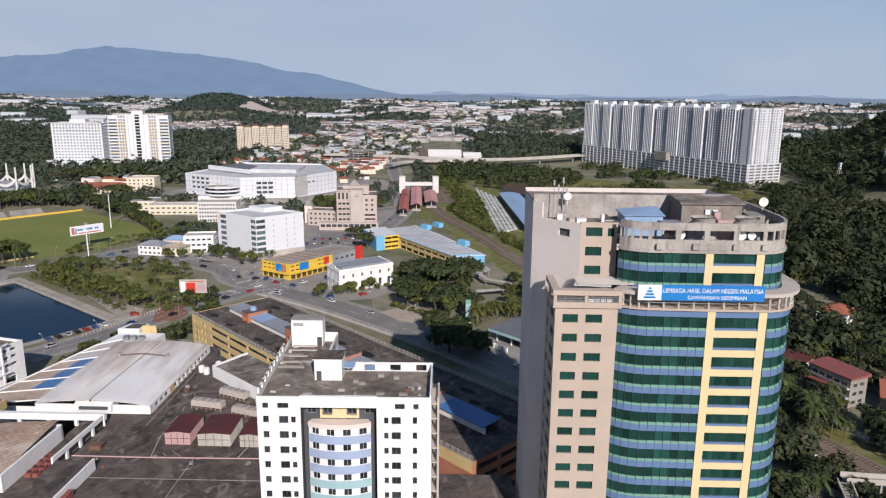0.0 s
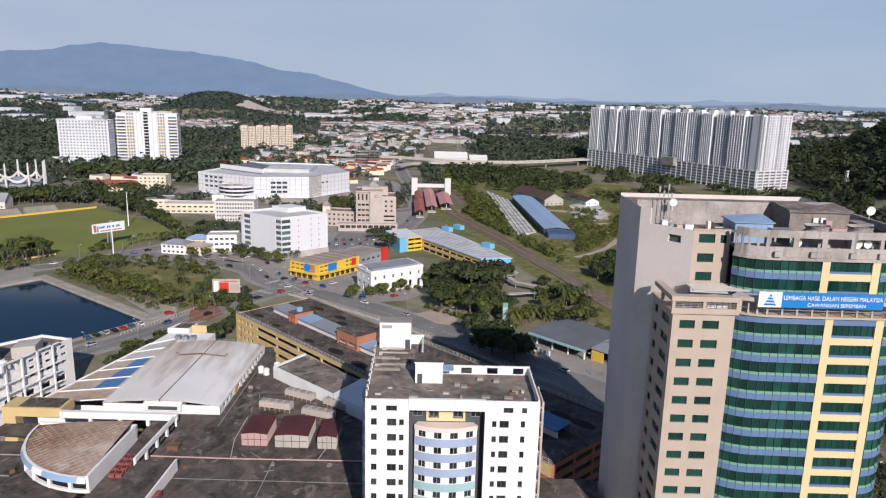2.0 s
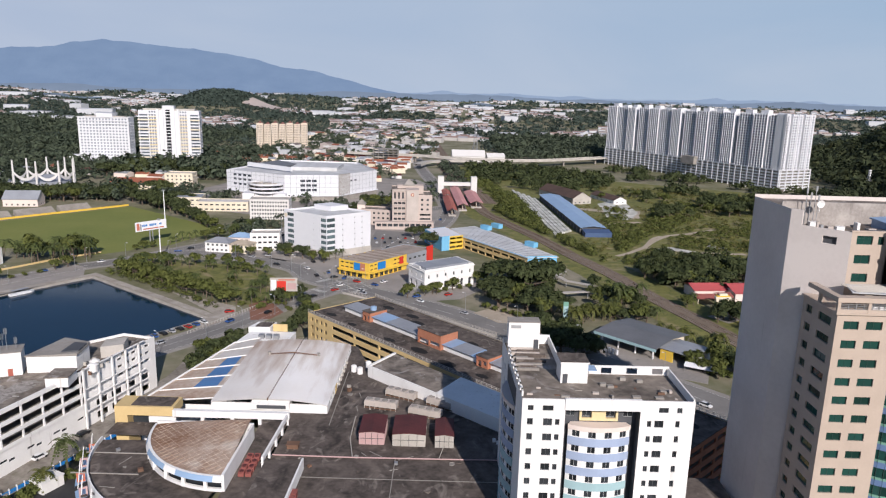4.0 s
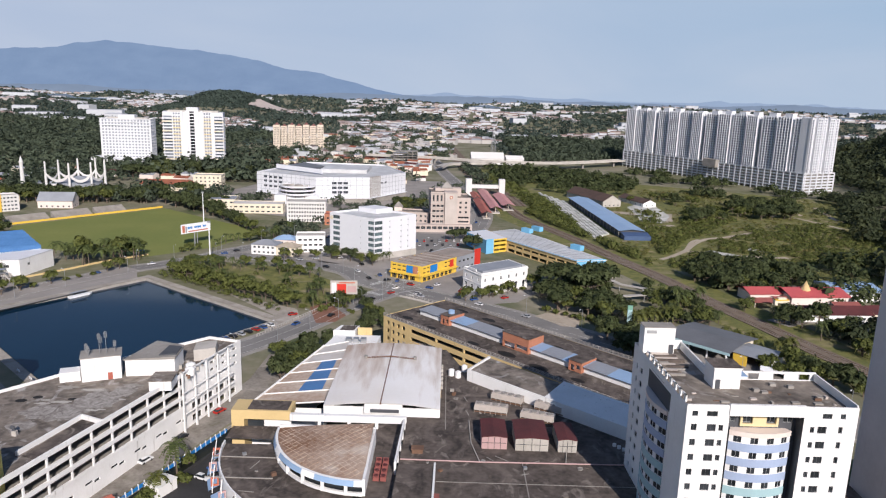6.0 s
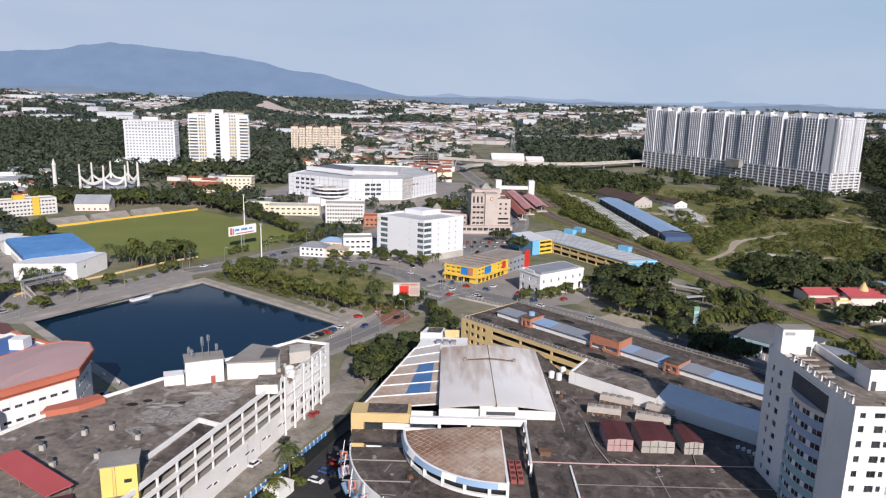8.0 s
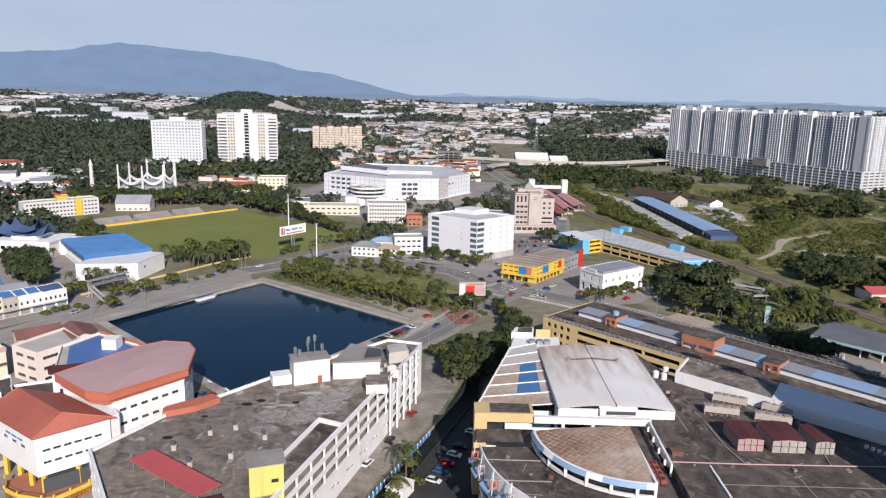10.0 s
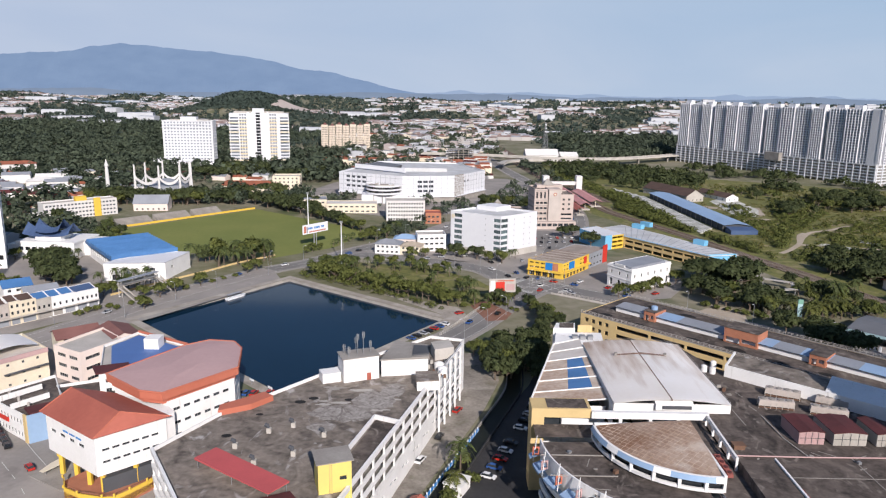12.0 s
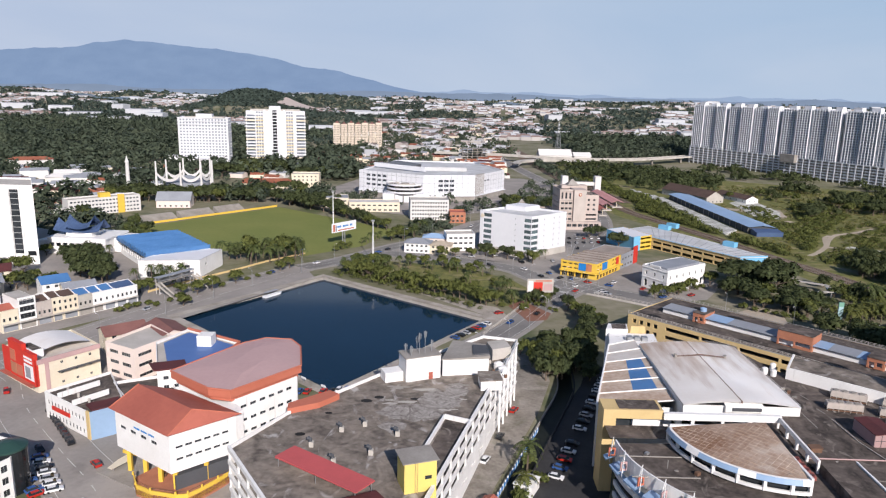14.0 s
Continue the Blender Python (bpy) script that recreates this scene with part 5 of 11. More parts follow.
    part("roof_pipe", Mesh().tube([(xr - 7.5, 203.5, 22.9), (xr, 203, 23.75), (xr + 7.5, 203.5, 22.9)], 0.22, 8), RUST, th, "rusty bent pipe across the roof")
    for x in (xr - 7.5, xr + 7.5):
        part("roof_cowl", Mesh().tube([(x, 203.5, 22.4), (x, 203.5, 23.6)], 0.5, 10), CONC, th)
    hw = Mesh()
    fr = facade(hw, (x1, y0), (x1, y1), D, prof(x1) - 0.25, [(3 + i * 3.2, 5 + i * 3.2, 19.9, 21.0) for i in range(13)], 0.2)
    facade(hw, (x1, y1), (x0, y1), 14, 21.5, [])
    facade(hw, (x0, y1), (x0, y0), 14, 21.6, [])
    hw.prism([(x0, y0), (x1, y0), (x1, y0 + 0.4), (x0, y0 + 0.4)], 18.4, lambda x, y: prof(x) - 0.26)
    part("hall_wall", hw, WHITE, th)
    windows(th, fr, 1, 0)
    part("yellow_panel", Mesh().box(x1 + 0.02, x1 + 0.12, 184, 187, D, 21.4), OCHRE, th)
    for k in range(6):
        part("air_conditioner", Mesh().box(x1 + 0.05, x1 + 0.6, 189 + k * 3.2, 190 + k * 3.2, 19.6, 20.4), CONCL, th)
    part("roof_hatch", Mesh().prism([(-101.5, 170.3), (-91.5, 170.3), (-91.5, 174.5), (-101.5, 174.5)], 20.4, lambda x, y: 22.1 + (0.9 if y > 172 else -0.2)), WHITE, th)
    # Dark slab stands for the shade inside the hatch; nothing is cut open.
    part("hatch_opening", Mesh().box(-99.8, -92.3, 169.9, 170.28, 20.9, 21.7), DARKP, th)
    # left lean-to with blue sheets between white ribs
    lean = Mesh()
    fl, bl = (-133.6, 177.0), (-120.8, 222.0)
    m = 6
    for i in range(m):
        for j in range(3):
            def at(s, t):
                xl = fl[0] + (bl[0] - fl[0]) * s
                return (xl + (x0 - 0.2 - xl) * t, fl[1] + (bl[1] - fl[1]) * s, 18.2 + 2.0 * t + 0.9 * s)
            ts = (0, 0.5, 0.86, 1.0)
            sl = 1 if j == 1 and 1 <= i <= 3 else (2 if i in (4, 5) else 0)
            lean.face([at(i / m, ts[j]), at(i / m, ts[j + 1]), at((i + 1) / m, ts[j + 1]), at((i + 1) / m, ts[j])], sl)
    part("side_roof", lean, [METALR, METALB, METALW], th, "side roof of rusty and blue sheets")
    for i in range(m + 1):
        s = i / m
        xl = fl[0] + (bl[0] - fl[0]) * s
        yy = fl[1] + (bl[1] - fl[1]) * s
        part("roof_rib", Mesh().tube([(xl, yy, 18.3 + 0.9 * s), (x0 - 0.3, yy, 20.3 + 0.9 * s)], 0.22, 6), WHITE, th)
    sw = Mesh()
    facade(sw, bl, fl, 0, 18.9, [])
    facade(sw, fl, (-113, 177.0), 0, 18.2, [])
    facade(sw, (-112, 222.0), bl, 0, 19.0, [])
    part("side_wall", sw, WHITE, th)
    part("side_coping", Mesh().tube([(*fl, 18.5), (*bl, 19.4)], 0.3, 6), WHITE, th)
    # buildings at the back end
    part("rear_block", Mesh().prism([(-120.5, 222.3), (-104, 222.3), (-103, 233), (-118.5, 233)], 0, 19.6).prism([(-119.5, 233), (-112, 233), (-111, 239), (-117.5, 239)], 0, 21.0), WHITE, th)
    part("rear_roof", Mesh().prism([(-117.3, 233.6), (-112.4, 233.6), (-111.6, 238.4), (-116.6, 238.4)], 21.0, 21.15), ROOFDARK, th)
    part("rear_panel", Mesh().box(-111.0, -106, 233.2, 233.6, 19.6, 22.2), OCHRE, th)
    for x in (-114, -111.5, -109):
        part("air_conditioner", Mesh().box(x, x + 1.8, 225, 227, 19.6, 21.0), STEEL, th)
    # ochre portal
    p = Mesh()
    p.box(-134.4, -131.2, 164.6, 171.0, 0, 23.0).box(-131.2, -119.4, 164.6, 171.0, 20.6, 23.0)
    part("portal", p, OCHRE, th, "ochre painted portal frame")
    part("portal_roof", Mesh().box(-130.4, -120.2, 165.2, 170.5, 23.0, 23.12), ROOFDARK, th)
    part("portal_panel", Mesh().box(-126.5, -119.6, 166.2, 166.6, 18.0, 20.6), WHITE, th)
    part("portal_window", Mesh().box(-131.1, -126.6, 167.5, 167.8, 16.5, 20.6), GLASS, th)
    part("link_beam", Mesh().box(-119.4, -90.0, 163.8, 165.0, 20.9, 22.6), WHITE, th, "white beam between portal and roof screen")
    for x in (-112, -104.5, -97.5):
        part("column", Mesh().box(x - 0.4, x + 0.4, 164.0, 164.8, D, 20.9), WHITE, th)
    # screen wall with openings
    scr = Mesh()
    facade(scr, (-91.0, 142.5), (-90.2, 164.5), D, 22.4, [(0.5 + i * 5.5, 5.2 + i * 5.5, D, 21.3) for i in range(4)], 0.5)
    facade(scr, (-90.7, 164.5), (-91.5, 142.5), D, 22.4, [(0.3 + i * 5.5, 5.0 + i * 5.5, D, 21.3) for i in range(4)], 0.0)
    scr.face([(-91.0, 142.5, 22.4), (-90.2, 164.5, 22.4), (-90.7, 164.5, 22.4), (-91.5, 142.5, 22.4)])
    scr.face([(-91.5, 142.5, D), (-91.0, 142.5, D), (-91.0, 142.5, 22.4), (-91.5, 142.5, 22.4)])
    part("roof_screen", scr, WHITE, th, "white pierced roof screen")
    # quarter-round pavilion
    C, R, n = (-97.4, 156.6), 22.8, 20
    ang = [math.pi + math.pi / 2 * i / n for i in range(n + 1)]
    rim = lambda r, z: [(C[0] + r * math.cos(a), C[1] + r * math.sin(a), z) for a in ang]
    fan = Mesh()
    levels = [(0.0, 24.4), (R * 0.25, 24.1), (R * 0.5, 23.7), (R * 0.75, 23.2), (R, 22.5)]
    for (r0, z0), (r1, z1) in zip(levels, levels[1:]):
        a, b = rim(r0, z0), rim(r1, z1)
        for i in range(n):
            fan.face([b[i], b[i + 1], a[i + 1], a[i]] if r0 else [b[i], b[i + 1], a[0]])
    pav = part("pavilion_roof", fan, FANRUST, th, "rusty quarter-round metal roof with a grid of sheets")
    seam = Mesh()
    zz = lambda x, y: 24.42 - 1.9 * (math.dist((x, y), C) / R) ** 1.25
    for k in range(-24, 25):
        for sgn in (1, -1):
            pts = []
            for i in range(25):
                s = (i - 12) * 2.0
                x = C[0] - R / 2 + (k * 1.35 + s) * 0.707
                y = C[1] - R / 2 + (k * 1.35 - s) * 0.707 * sgn + (0 if sgn > 0 else 0)
                if sgn < 0:
                    x, y = C[0] - R / 2 + (s + k * 1.35) * 0.707, C[1] - R / 2 + (s - k * 1.35) * 0.707
                if x < C[0] and y < C[1] and math.dist((x, y), C) < R:
                    pts.append((x, y, zz(x, y) + 0.09))
            if len(pts) > 1:
                seam.tube(pts, 0.055, 3, cap=False)
    tagged(part("roof_seams", seam, METALR, pav), kind="stuff")
    fas = Mesh()
    o1, o0, i1 = rim(R + 0.4, 22.7), rim(R + 0.9, 21.6), rim(R - 0.2, 22.75)
    for i in range(n):
        fas.face([o0[i], o0[i + 1], o1[i + 1], o1[i]], 1 if i % 7 < 5 else 0)
        fas.face([o1[i], o1[i + 1], i1[i + 1], i1[i]], 0)
        lo0, lo1 = (o0[i][0], o0[i][1], 21.6), (o0[i + 1][0], o0[i + 1][1], 21.6)
        fas.face([(C[0] + (R - 0.2) * math.cos(ang[i]), C[1] + (R - 0.2) * math.sin(ang[i]), 21.6), (C[0] + (R - 0.2) * math.cos(ang[i + 1]), C[1] + (R - 0.2) * math.sin(ang[i + 1]), 21.6), lo1, lo0], 0)
    part("pavilion_fascia", fas, [WHITE, METALBL], th, "white and pale blue curved fascia")
    part("pavilion_wall", band([(x, y) for x, y, z in rim(R - 0.6, 0)], D, 21.6, 0, 0.3), GLASS, th)
    part("pavilion_sill", band([(x, y) for x, y, z in rim(R + 0.5, 0)], D, 19.9, 0, 0.6), WHITE, th)
    for i in range(0, n + 1, 3):
        x, y, z = rim(R + 0.2, 0)[i]
        part("column", Mesh().box(x - 0.35, x + 0.35, y - 0.35, y + 0.35, D, 21.7), WHITE, th)
    part("pavilion_edge", Mesh().box(C[0] - 0.1, C[0] + 0.5, C[1] - R - 0.3, C[1] + 0.3, D, 24.7 - 1.6).box(C[0] - R, C[0] + 0.5, C[1], C[1] + 0.5, D, 23.2), WHITE, th)
    # outer terrace following the curve
    Ro = 36.0
    out = lambda r, a0=182, a1=264: [(C[0] + r * math.cos(radians(a0 + (a1 - a0) * i / 24)), C[1] + r * math.sin(radians(a0 + (a1 - a0) * i / 24))) for i in range(25)]
    ter = Mesh()
    a, b = out(Ro), out(8)
    for i in range(24):
        ter.face([(*a[i], D - 0.6), (*a[i + 1], D - 0.6), (*b[i + 1], D - 0.6), (*b[i], D - 0.6)])
    ter.face([(-134, 158, D - 0.61), (-105, 158, D - 0.61), (-105, 165, D - 0.61), (-134, 165, D - 0.61)])
    ter.face([(-98, 90, D - 0.63), (-91, 90, D - 0.63), (-91, 165, D - 0.63), (-98, 165, D - 0.63)])
    part("terrace", ter, ROOFDARK, th, "dark stained curved terrace")
    for x0, x1, y0 in ((-134, -119, 149), (-133, -118, 140)):
        part("terrace_joint", Mesh().box(x0, x1, y0, y0 + 0.25, D - 0.6, D - 0.4), CONC, th)
    part("terrace_parapet", band(out(Ro), 15.5, D + 0.35, 0.0, 0.35), WHITE, th)
    for k in range(5):
        z = 15.2 - 3.1 * k
        part("curved_band", band(out(Ro - 0.3), z - 1.3, z, 0.0, 0.5), WHITE, th)
        part("curved_glass", band(out(Ro - 0.8), z - 3.1, z - 1.3, 0.0, 0.2), METALBL if k < 1 else GLASS, th)
    pts, inner = out(Ro + 2.6), out(Ro + 0.2)
    for i in range(1, 24, 3):
        (x, y), (xi, yi) = pts[i], inner[i]
        m = pose(xi, yi, 0, 0, 0, math.degrees(math.atan2(y - yi, x - xi)))
        f = Mesh().box(0.2, 1.9, -0.15, 0.15, 18.2, 18.6, 0, m).box(0.2, 1.9, -0.15, 0.15, 16.4, 16.8, 0, m).box(0.2, 0.55, -0.15, 0.15, 16.8, 18.2, 0, m).box(1.55, 1.9, -0.15, 0.15, 16.8, 18.2, 0, m)
        part("red_frame", f, SALMON if i % 2 else PINKROOF, th, "small faded red frame")
        part("frame_stay", Mesh().tube([m @ Vector((1.8, -0.7, 15.2)), m @ Vector((0.9, 0, 21.4))], 0.09, 6).tube([m @ Vector((1.8, 0.7, 15.2)), m @ Vector((0.9, 0, 21.4))], 0.09, 6), WHITE, th)
    for i in range(0, 24):
        if i % 3 == 1:
            continue
        a, b, c, d = inner[i], inner[i + 1], pts[i + 1], pts[i]
        sh = Mesh()
        sh.face([(*d, 15.6), (*c, 15.6), (*b, 16.4), (*a, 16.4)])
        sh.face([(*a, 16.3), (*b, 16.3), (*c, 15.5), (*d, 15.5)])
        sh.face([(*d, 15.1), (*c, 15.1), (*c, 15.6), (*d, 15.6)])
        part("sunshade", sh, METALBL, th, "pale blue sunshade")
    # roof hut and lower roof in the foreground
    part("low_roof", Mesh().prism([(-92.0, 96), (-83.4, 96), (-82.6, 143.6), (-90.6, 143.0)], D, D + 2.3), ROOFDARK, th)
    part("low_roof_wall", Mesh().prism([(-83.4, 96), (-82.9, 96), (-82.2, 143.6), (-82.6, 143.6)], D, D + 2.7), WHITE, th)
    for k in range(3):
        part("red_cabinet", Mesh().box(-82.6, -81.3, 126.5 + k * 2.2, 128.2 + k * 2.2, D, D + 1.5).box(-82.7, -81.2, 126.4 + k * 2.2, 128.3 + k * 2.2, D + 1.5, D + 1.65), DUSKY, th, "dusky red cabinet")
    part("skip", Mesh().box(-88, -85.4, 152.2, 154.0, D, D + 1.0).box(-88.2, -85.2, 152.0, 154.2, D + 1.0, D + 1.15), RUST, th)
    # long white lean-to beside the car park
    a0, a1, b0, b1 = Vector((-73.9, 196.8)), Vector((-30.0, 157.5)), Vector((-66.8, 208.2)), Vector((-22.6, 166.5))
    at = lambda s, t: tuple(a0.lerp(a1, s).lerp(b0.lerp(b1, s), t))
    ln = Mesh()
    ln.prism([at(0, 0), at(1, 0), at(1, 0.99), at(0, 0.99)], D - 3, D + 3.0)
    ln.prism([at(0, 0), at(1, 0), at(1, 0.03), at(0, 0.03)], D + 3.0, D + 3.6).prism([at(0, 0.03), at(0.01, 0.03), at(0.01, 1), at(0, 1)], D + 3.0, D + 3.6)
    part("lean_to_wall", ln, WHITE, th, "long white wall of a lean-to")
    part("lean_to_deck", Mesh().prism([at(0.01, 0.03), at(0.46, 0.03), at(0.46, 0.99), at(0.01, 0.99)], D + 3.0, D + 3.1), ROOFGREY, th)
    for i in range(12):
        sl = Mesh()
        s0, s1 = 0.46 + 0.54 * i / 12, 0.46 + 0.54 * (i + 0.995) / 12
        z = lambda t: D + 3.3 + 0.7 * t
        sl.face([(*at(s0, 0.04), z(0)), (*at(s1, 0.04), z(0)), (*at(s1, 1.0), z(1)), (*at(s0, 1.0), z(1))])
        part("roof_sheet", sl, WHITE, th, "pale sloped metal sheet")
    sl = Mesh().prism([at(0.46, 0.04), at(1, 0.04), at(1, 0.06), at(0.46, 0.06)], D + 3.0, D + 3.28)
    part("lean_to_kerb", sl, WHITE, th)
    for x, y in ((-76.5, 199), (-78.5, 200.5), (-74.5, 204)):
        part("tank", Mesh().tube([(x, y, D), (x, y, D + 1.8), (x, y, D + 2.1)], [0.9, 0.9, 0.4], 12), WHITE, th)
    for i in range(7):
        x, y = -39 + i * 0.9, 158.5 - i * 1.1
        part("air_conditioner", Mesh().box(x, x + 0.8, y, y + 0.5, D, D + 0.8), WHITE, th)


build_mall()


# loose clutter on the roof decks of the shopping centre
def build_clutter():
    rc = random.Random(17)
    spots = [(rc.uniform(-88, -40), rc.uniform(118, 150)) for _ in range(26)] + [(rc.uniform(-79, -70), rc.uniform(165, 196)) for _ in range(10)] + [(rc.uniform(-128, -118), rc.uniform(128, 150)) for _ in range(8)]
    for k, (x, y) in enumerate(spots):
        z = 18.6 if x < -110 else 19.2
        if k % 4 == 0:
            th = thing("timber_offcut", "weathered plank lying on the flat roof", "plank", x, y, z, rc.uniform(0, 180))
            part("plank", Mesh().box(0, rc.uniform(1.5, 4.0), 0, 0.2, 0, 0.06), CONC, th)
        elif k % 4 == 1:
            th = thing("roof_box", "small stained metal box on the flat roof", "box", x, y, z, rc.uniform(0, 90))
            part("casing", Mesh().box(0, rc.uniform(0.6, 1.2), 0, rc.uniform(0.5, 0.9), 0, rc.uniform(0.4, 0.9)), (CONC, STEEL, RUST)[k % 3], th)
        else:
            th = thing("rubble_heap", "low heap of broken concrete on the flat roof", "rubble", x, y, z, rc.uniform(0, 90))
            b = Mesh()
            r = rc.uniform(0.4, 1.1)
            b.prism([(r * rc.uniform(0.5, 1) * math.cos(math.tau * j / 7), r * rc.uniform(0.5, 1) * math.sin(math.tau * j / 7)) for j in range(7)], 0, lambda px, py: rc.uniform(0.06, 0.3))
            part("heap", b, (CONC, ROOFDARK, ROOFGREY)[k % 3], th)


build_clutter()


def container(x, y, w, l, h, body, top):
    th = thing("roof_store", "corrugated metal store shed on the flat roof", "shed", x, y, 19.2)
    b = Mesh().box(0, w, 0, l, 0, h)
    for i in range(int(w / 0.3)):
        b.box(i * 0.3, i * 0.3 + 0.14, -0.06, 0, 0.1, h - 0.1)
    for i in range(int(l / 0.3)):
        b.box(-0.06, 0, i * 0.3, i * 0.3 + 0.14, 0.1, h - 0.1).box(w, w + 0.06, i * 0.3, i * 0.3 + 0.14, 0.1, h - 0.1)
    part("body", b, body, th)
    r = Mesh()
    gable(r, 0, w, 0, l, h, 0.35, 0.15, "y")
    part("roof", r, top, th)
    for i in range(3):
        part("front_bar", Mesh().box(w * (i + 1) / 4 - 0.05, w * (i + 1) / 4 + 0.05, -0.14, -0.06, 0.1, h - 0.1), DARKP, th)
    part("front_bar", Mesh().box(0.1, w - 0.1, -0.14, -0.06, h * 0.5, h * 0.5 + 0.1), DARKP, th)


container(-71.3, 155.6, 6.0, 9.5, 3.2, PINKROOF, MAROON)
container(-63.2, 155.2, 7.8, 10.0, 3.2, CONCL, MAROON)
container(-53.0, 155.0, 4.4, 9.0, 3.2, CONCL, MAROON)


def chiller(x, y, rot):
    th = thing("chiller", "rusty rooftop chiller with round fans on a steel frame", "air conditioner", x, y, 19.2, rot, "chillers")
    part("frame", Mesh().box(0, 9, 0, 0.15, 0.2, 0.5).box(0, 9, 2.4, 2.55, 0.2, 0.5), RUST, th)
    for i in range(7):
        for y0 in (0, 2.4):
            part("leg", Mesh().box(i * 1.45, i * 1.45 + 0.15, y0, y0 + 0.15, 0, 1.8), CONCL, th)
    part("casing", Mesh().box(0.1, 8.9, 0.1, 2.45, 0.7, 2.3), SLABW, th)
    for i in range(4):
        part("fan", Mesh().tube([(1.3 + i * 2.1, 1.25, 2.3), (1.3 + i * 2.1, 1.25, 2.55)], 0.8, 14), CONC, th)


chiller(-72.5, 175.5, -12)
chiller(-67.5, 183.5, -25)
chiller(-60.5, 172.0, -20)
chiller(-56.0, 178.5, -30)


# stack of red crates beside the pavilion
for i in range(4):
    for j in range(2):
        th = thing("red_unit", "red air-conditioning unit in a row on the roof", "air conditioner", -95.9 + j * 1.6, 139.5 + i * 2.3, 18.57, 0, "red units")
        part("casing", Mesh().prism([(0, 0), (1.3, 0), (1.3, 1.6), (0, 1.6)], 0, lambda x, y: 1.4 + 0.35 * y / 1.6), DUSKY, th)
        part("fan", Mesh().tube([(0.65, 0.8, 1.5), (0.65, 0.8, 1.75)], 0.5, 10), MAROON, th)


# multi-storey car park
def build_carpark():
    rot = -45.56
    th = thing("car_park", "ochre multi-storey car park with an open stained roof deck", "car park", -104.6, 262.1, 0, rot)
    L, W, T = 153.0, 33.5, 17.6
    wall = Mesh()
    slots = []
    for k in range(5):
        z = 2.2 + k * 3.15
        for i in range(9):
            slots.append((16 + i * 14.0, 29.2 + i * 14.0, z, z + 1.45))
    small = [(2 + i * 3.0, 3.6 + i * 3.0, 2.0 + k * 3.15, 3.6 + k * 3.15) for k in range(5) for i in range(4)]
    facade(wall, (0, 0), (L, 0), 0, T, slots + small, 0.5)
    facade(wall, (0, W), (0, 0), 0, T, [(2 + i * 3.4, 3.8 + i * 3.4, 2.0 + k * 3.15, 3.7 + k * 3.15) for k in range(5) for i in range(9)], 0.4)
    facade(wall, (L, 0), (L, W), 0, T, [(2 + i * 8, 9 + i * 8, 2.2 + k * 3.15, 3.6 + k * 3.15) for k in range(5) for i in range(4)], 0.4, 1)
    wall.prism([(L - 16, -0.2), (L + 0.2, -0.2), (L + 0.2, -0.02), (L - 16, -0.02)], 0, 14.5, 1)
    facade(wall, (L, W), (0, W), 0, T, [(3 + i * 15, 16 + i * 15, 2.2 + k * 3.15, 3.6 + k * 3.15) for k in range(5) for i in range(8)], 0.4)
    part("wall", wall, [OCHRE, BRICKO], th, "ochre wall with long open slots")
    for k in range(5):
        part("floor_slab", Mesh().box(0.5, L - 0.5, 0.5, W - 0.5, 1.0 + k * 3.15, 1.35 + k * 3.15), CONC, th)
    part("roof", Mesh().box(0.3, L - 0.3, 0.3, W - 0.3, T - 0.6, T - 0.1), ROOFDARK, th, "dark stained parking roof")
    rng = random.Random(4)
    for i in range(20):
        pat, cx, cy, r = Mesh(), 8 + i * 7.2, rng.choice([4.5, 5.5, 24, 28]), rng.uniform(1.4, 2.6)
        pat.face([(cx + r * 1.6 * math.cos(math.tau * j / 14) * (1 + 0.1 * math.sin(3 * j)), cy + r * 0.8 * math.sin(math.tau * j / 14), T - 0.09) for j in range(14)])
        part("tar_patch", pat, RUBBER, th)
    rail = Mesh()
    for y in (0.15, W - 0.15):
        rail.box(0, L, y - 0.15, y + 0.15, T, T + 0.35)
    part("kerb", rail, CONC, th)
    post = Mesh().box(-0.07, 0.07, -0.07, 0.07, 0, 1.15).data("rail_post", [CONCL])
    for y in (0.15, W - 0.15):
        for i in range(77):
            ob = new("rail_post", post)
            ob.parent = th
            ob.matrix_local = Matrix.Translation((i * 2.0, y, T + 0.2))
        part("rail_bar", Mesh().box(0, L, y - 0.04, y + 0.04, T + 0.75, T + 0.85).box(0, L, y - 0.04, y + 0.04, T + 1.2, T + 1.3), CONCL, th)
    # long canopy on the deck, in pale and blue sheets
    y0, y1 = 11.5, 18.0
    cols = [METALG, METALG, METALBL, METALG, METALG, METALB, METALBL, METALG, METALBL, METALG, METALBL, METALBL, METALG, METALG, METALB, METALB]
    x = 8.0
    for k, c in enumerate(cols):
        if k == 4:
            x += 0
        xe = x + 8.6
        part("canopy_sheet", Mesh().prism([(x, y0 - 0.4), (xe, y0 - 0.4), (xe, y1), (x, y1)], lambda a, b: T + 2.2 + (b - y0) * 0.06 - 0.12, lambda a, b: T + 2.2 + (b - y0) * 0.06), c, th)
        x = xe
    part("canopy_wall", Mesh().box(8, x, y0 + 0.4, y0 + 0.7, T, T + 1.6), WHITE, th)
    part("canopy_wall", Mesh().box(8, x, y1 - 0.6, y1 - 0.4, T, T + 2.2), CONC, th)
    for px, w, h in ((21, 4.5, 3.6), (52, 11.5, 5.2), (80, 5.0, 3.4), (118, 6, 3.4)):
        hw = Mesh()
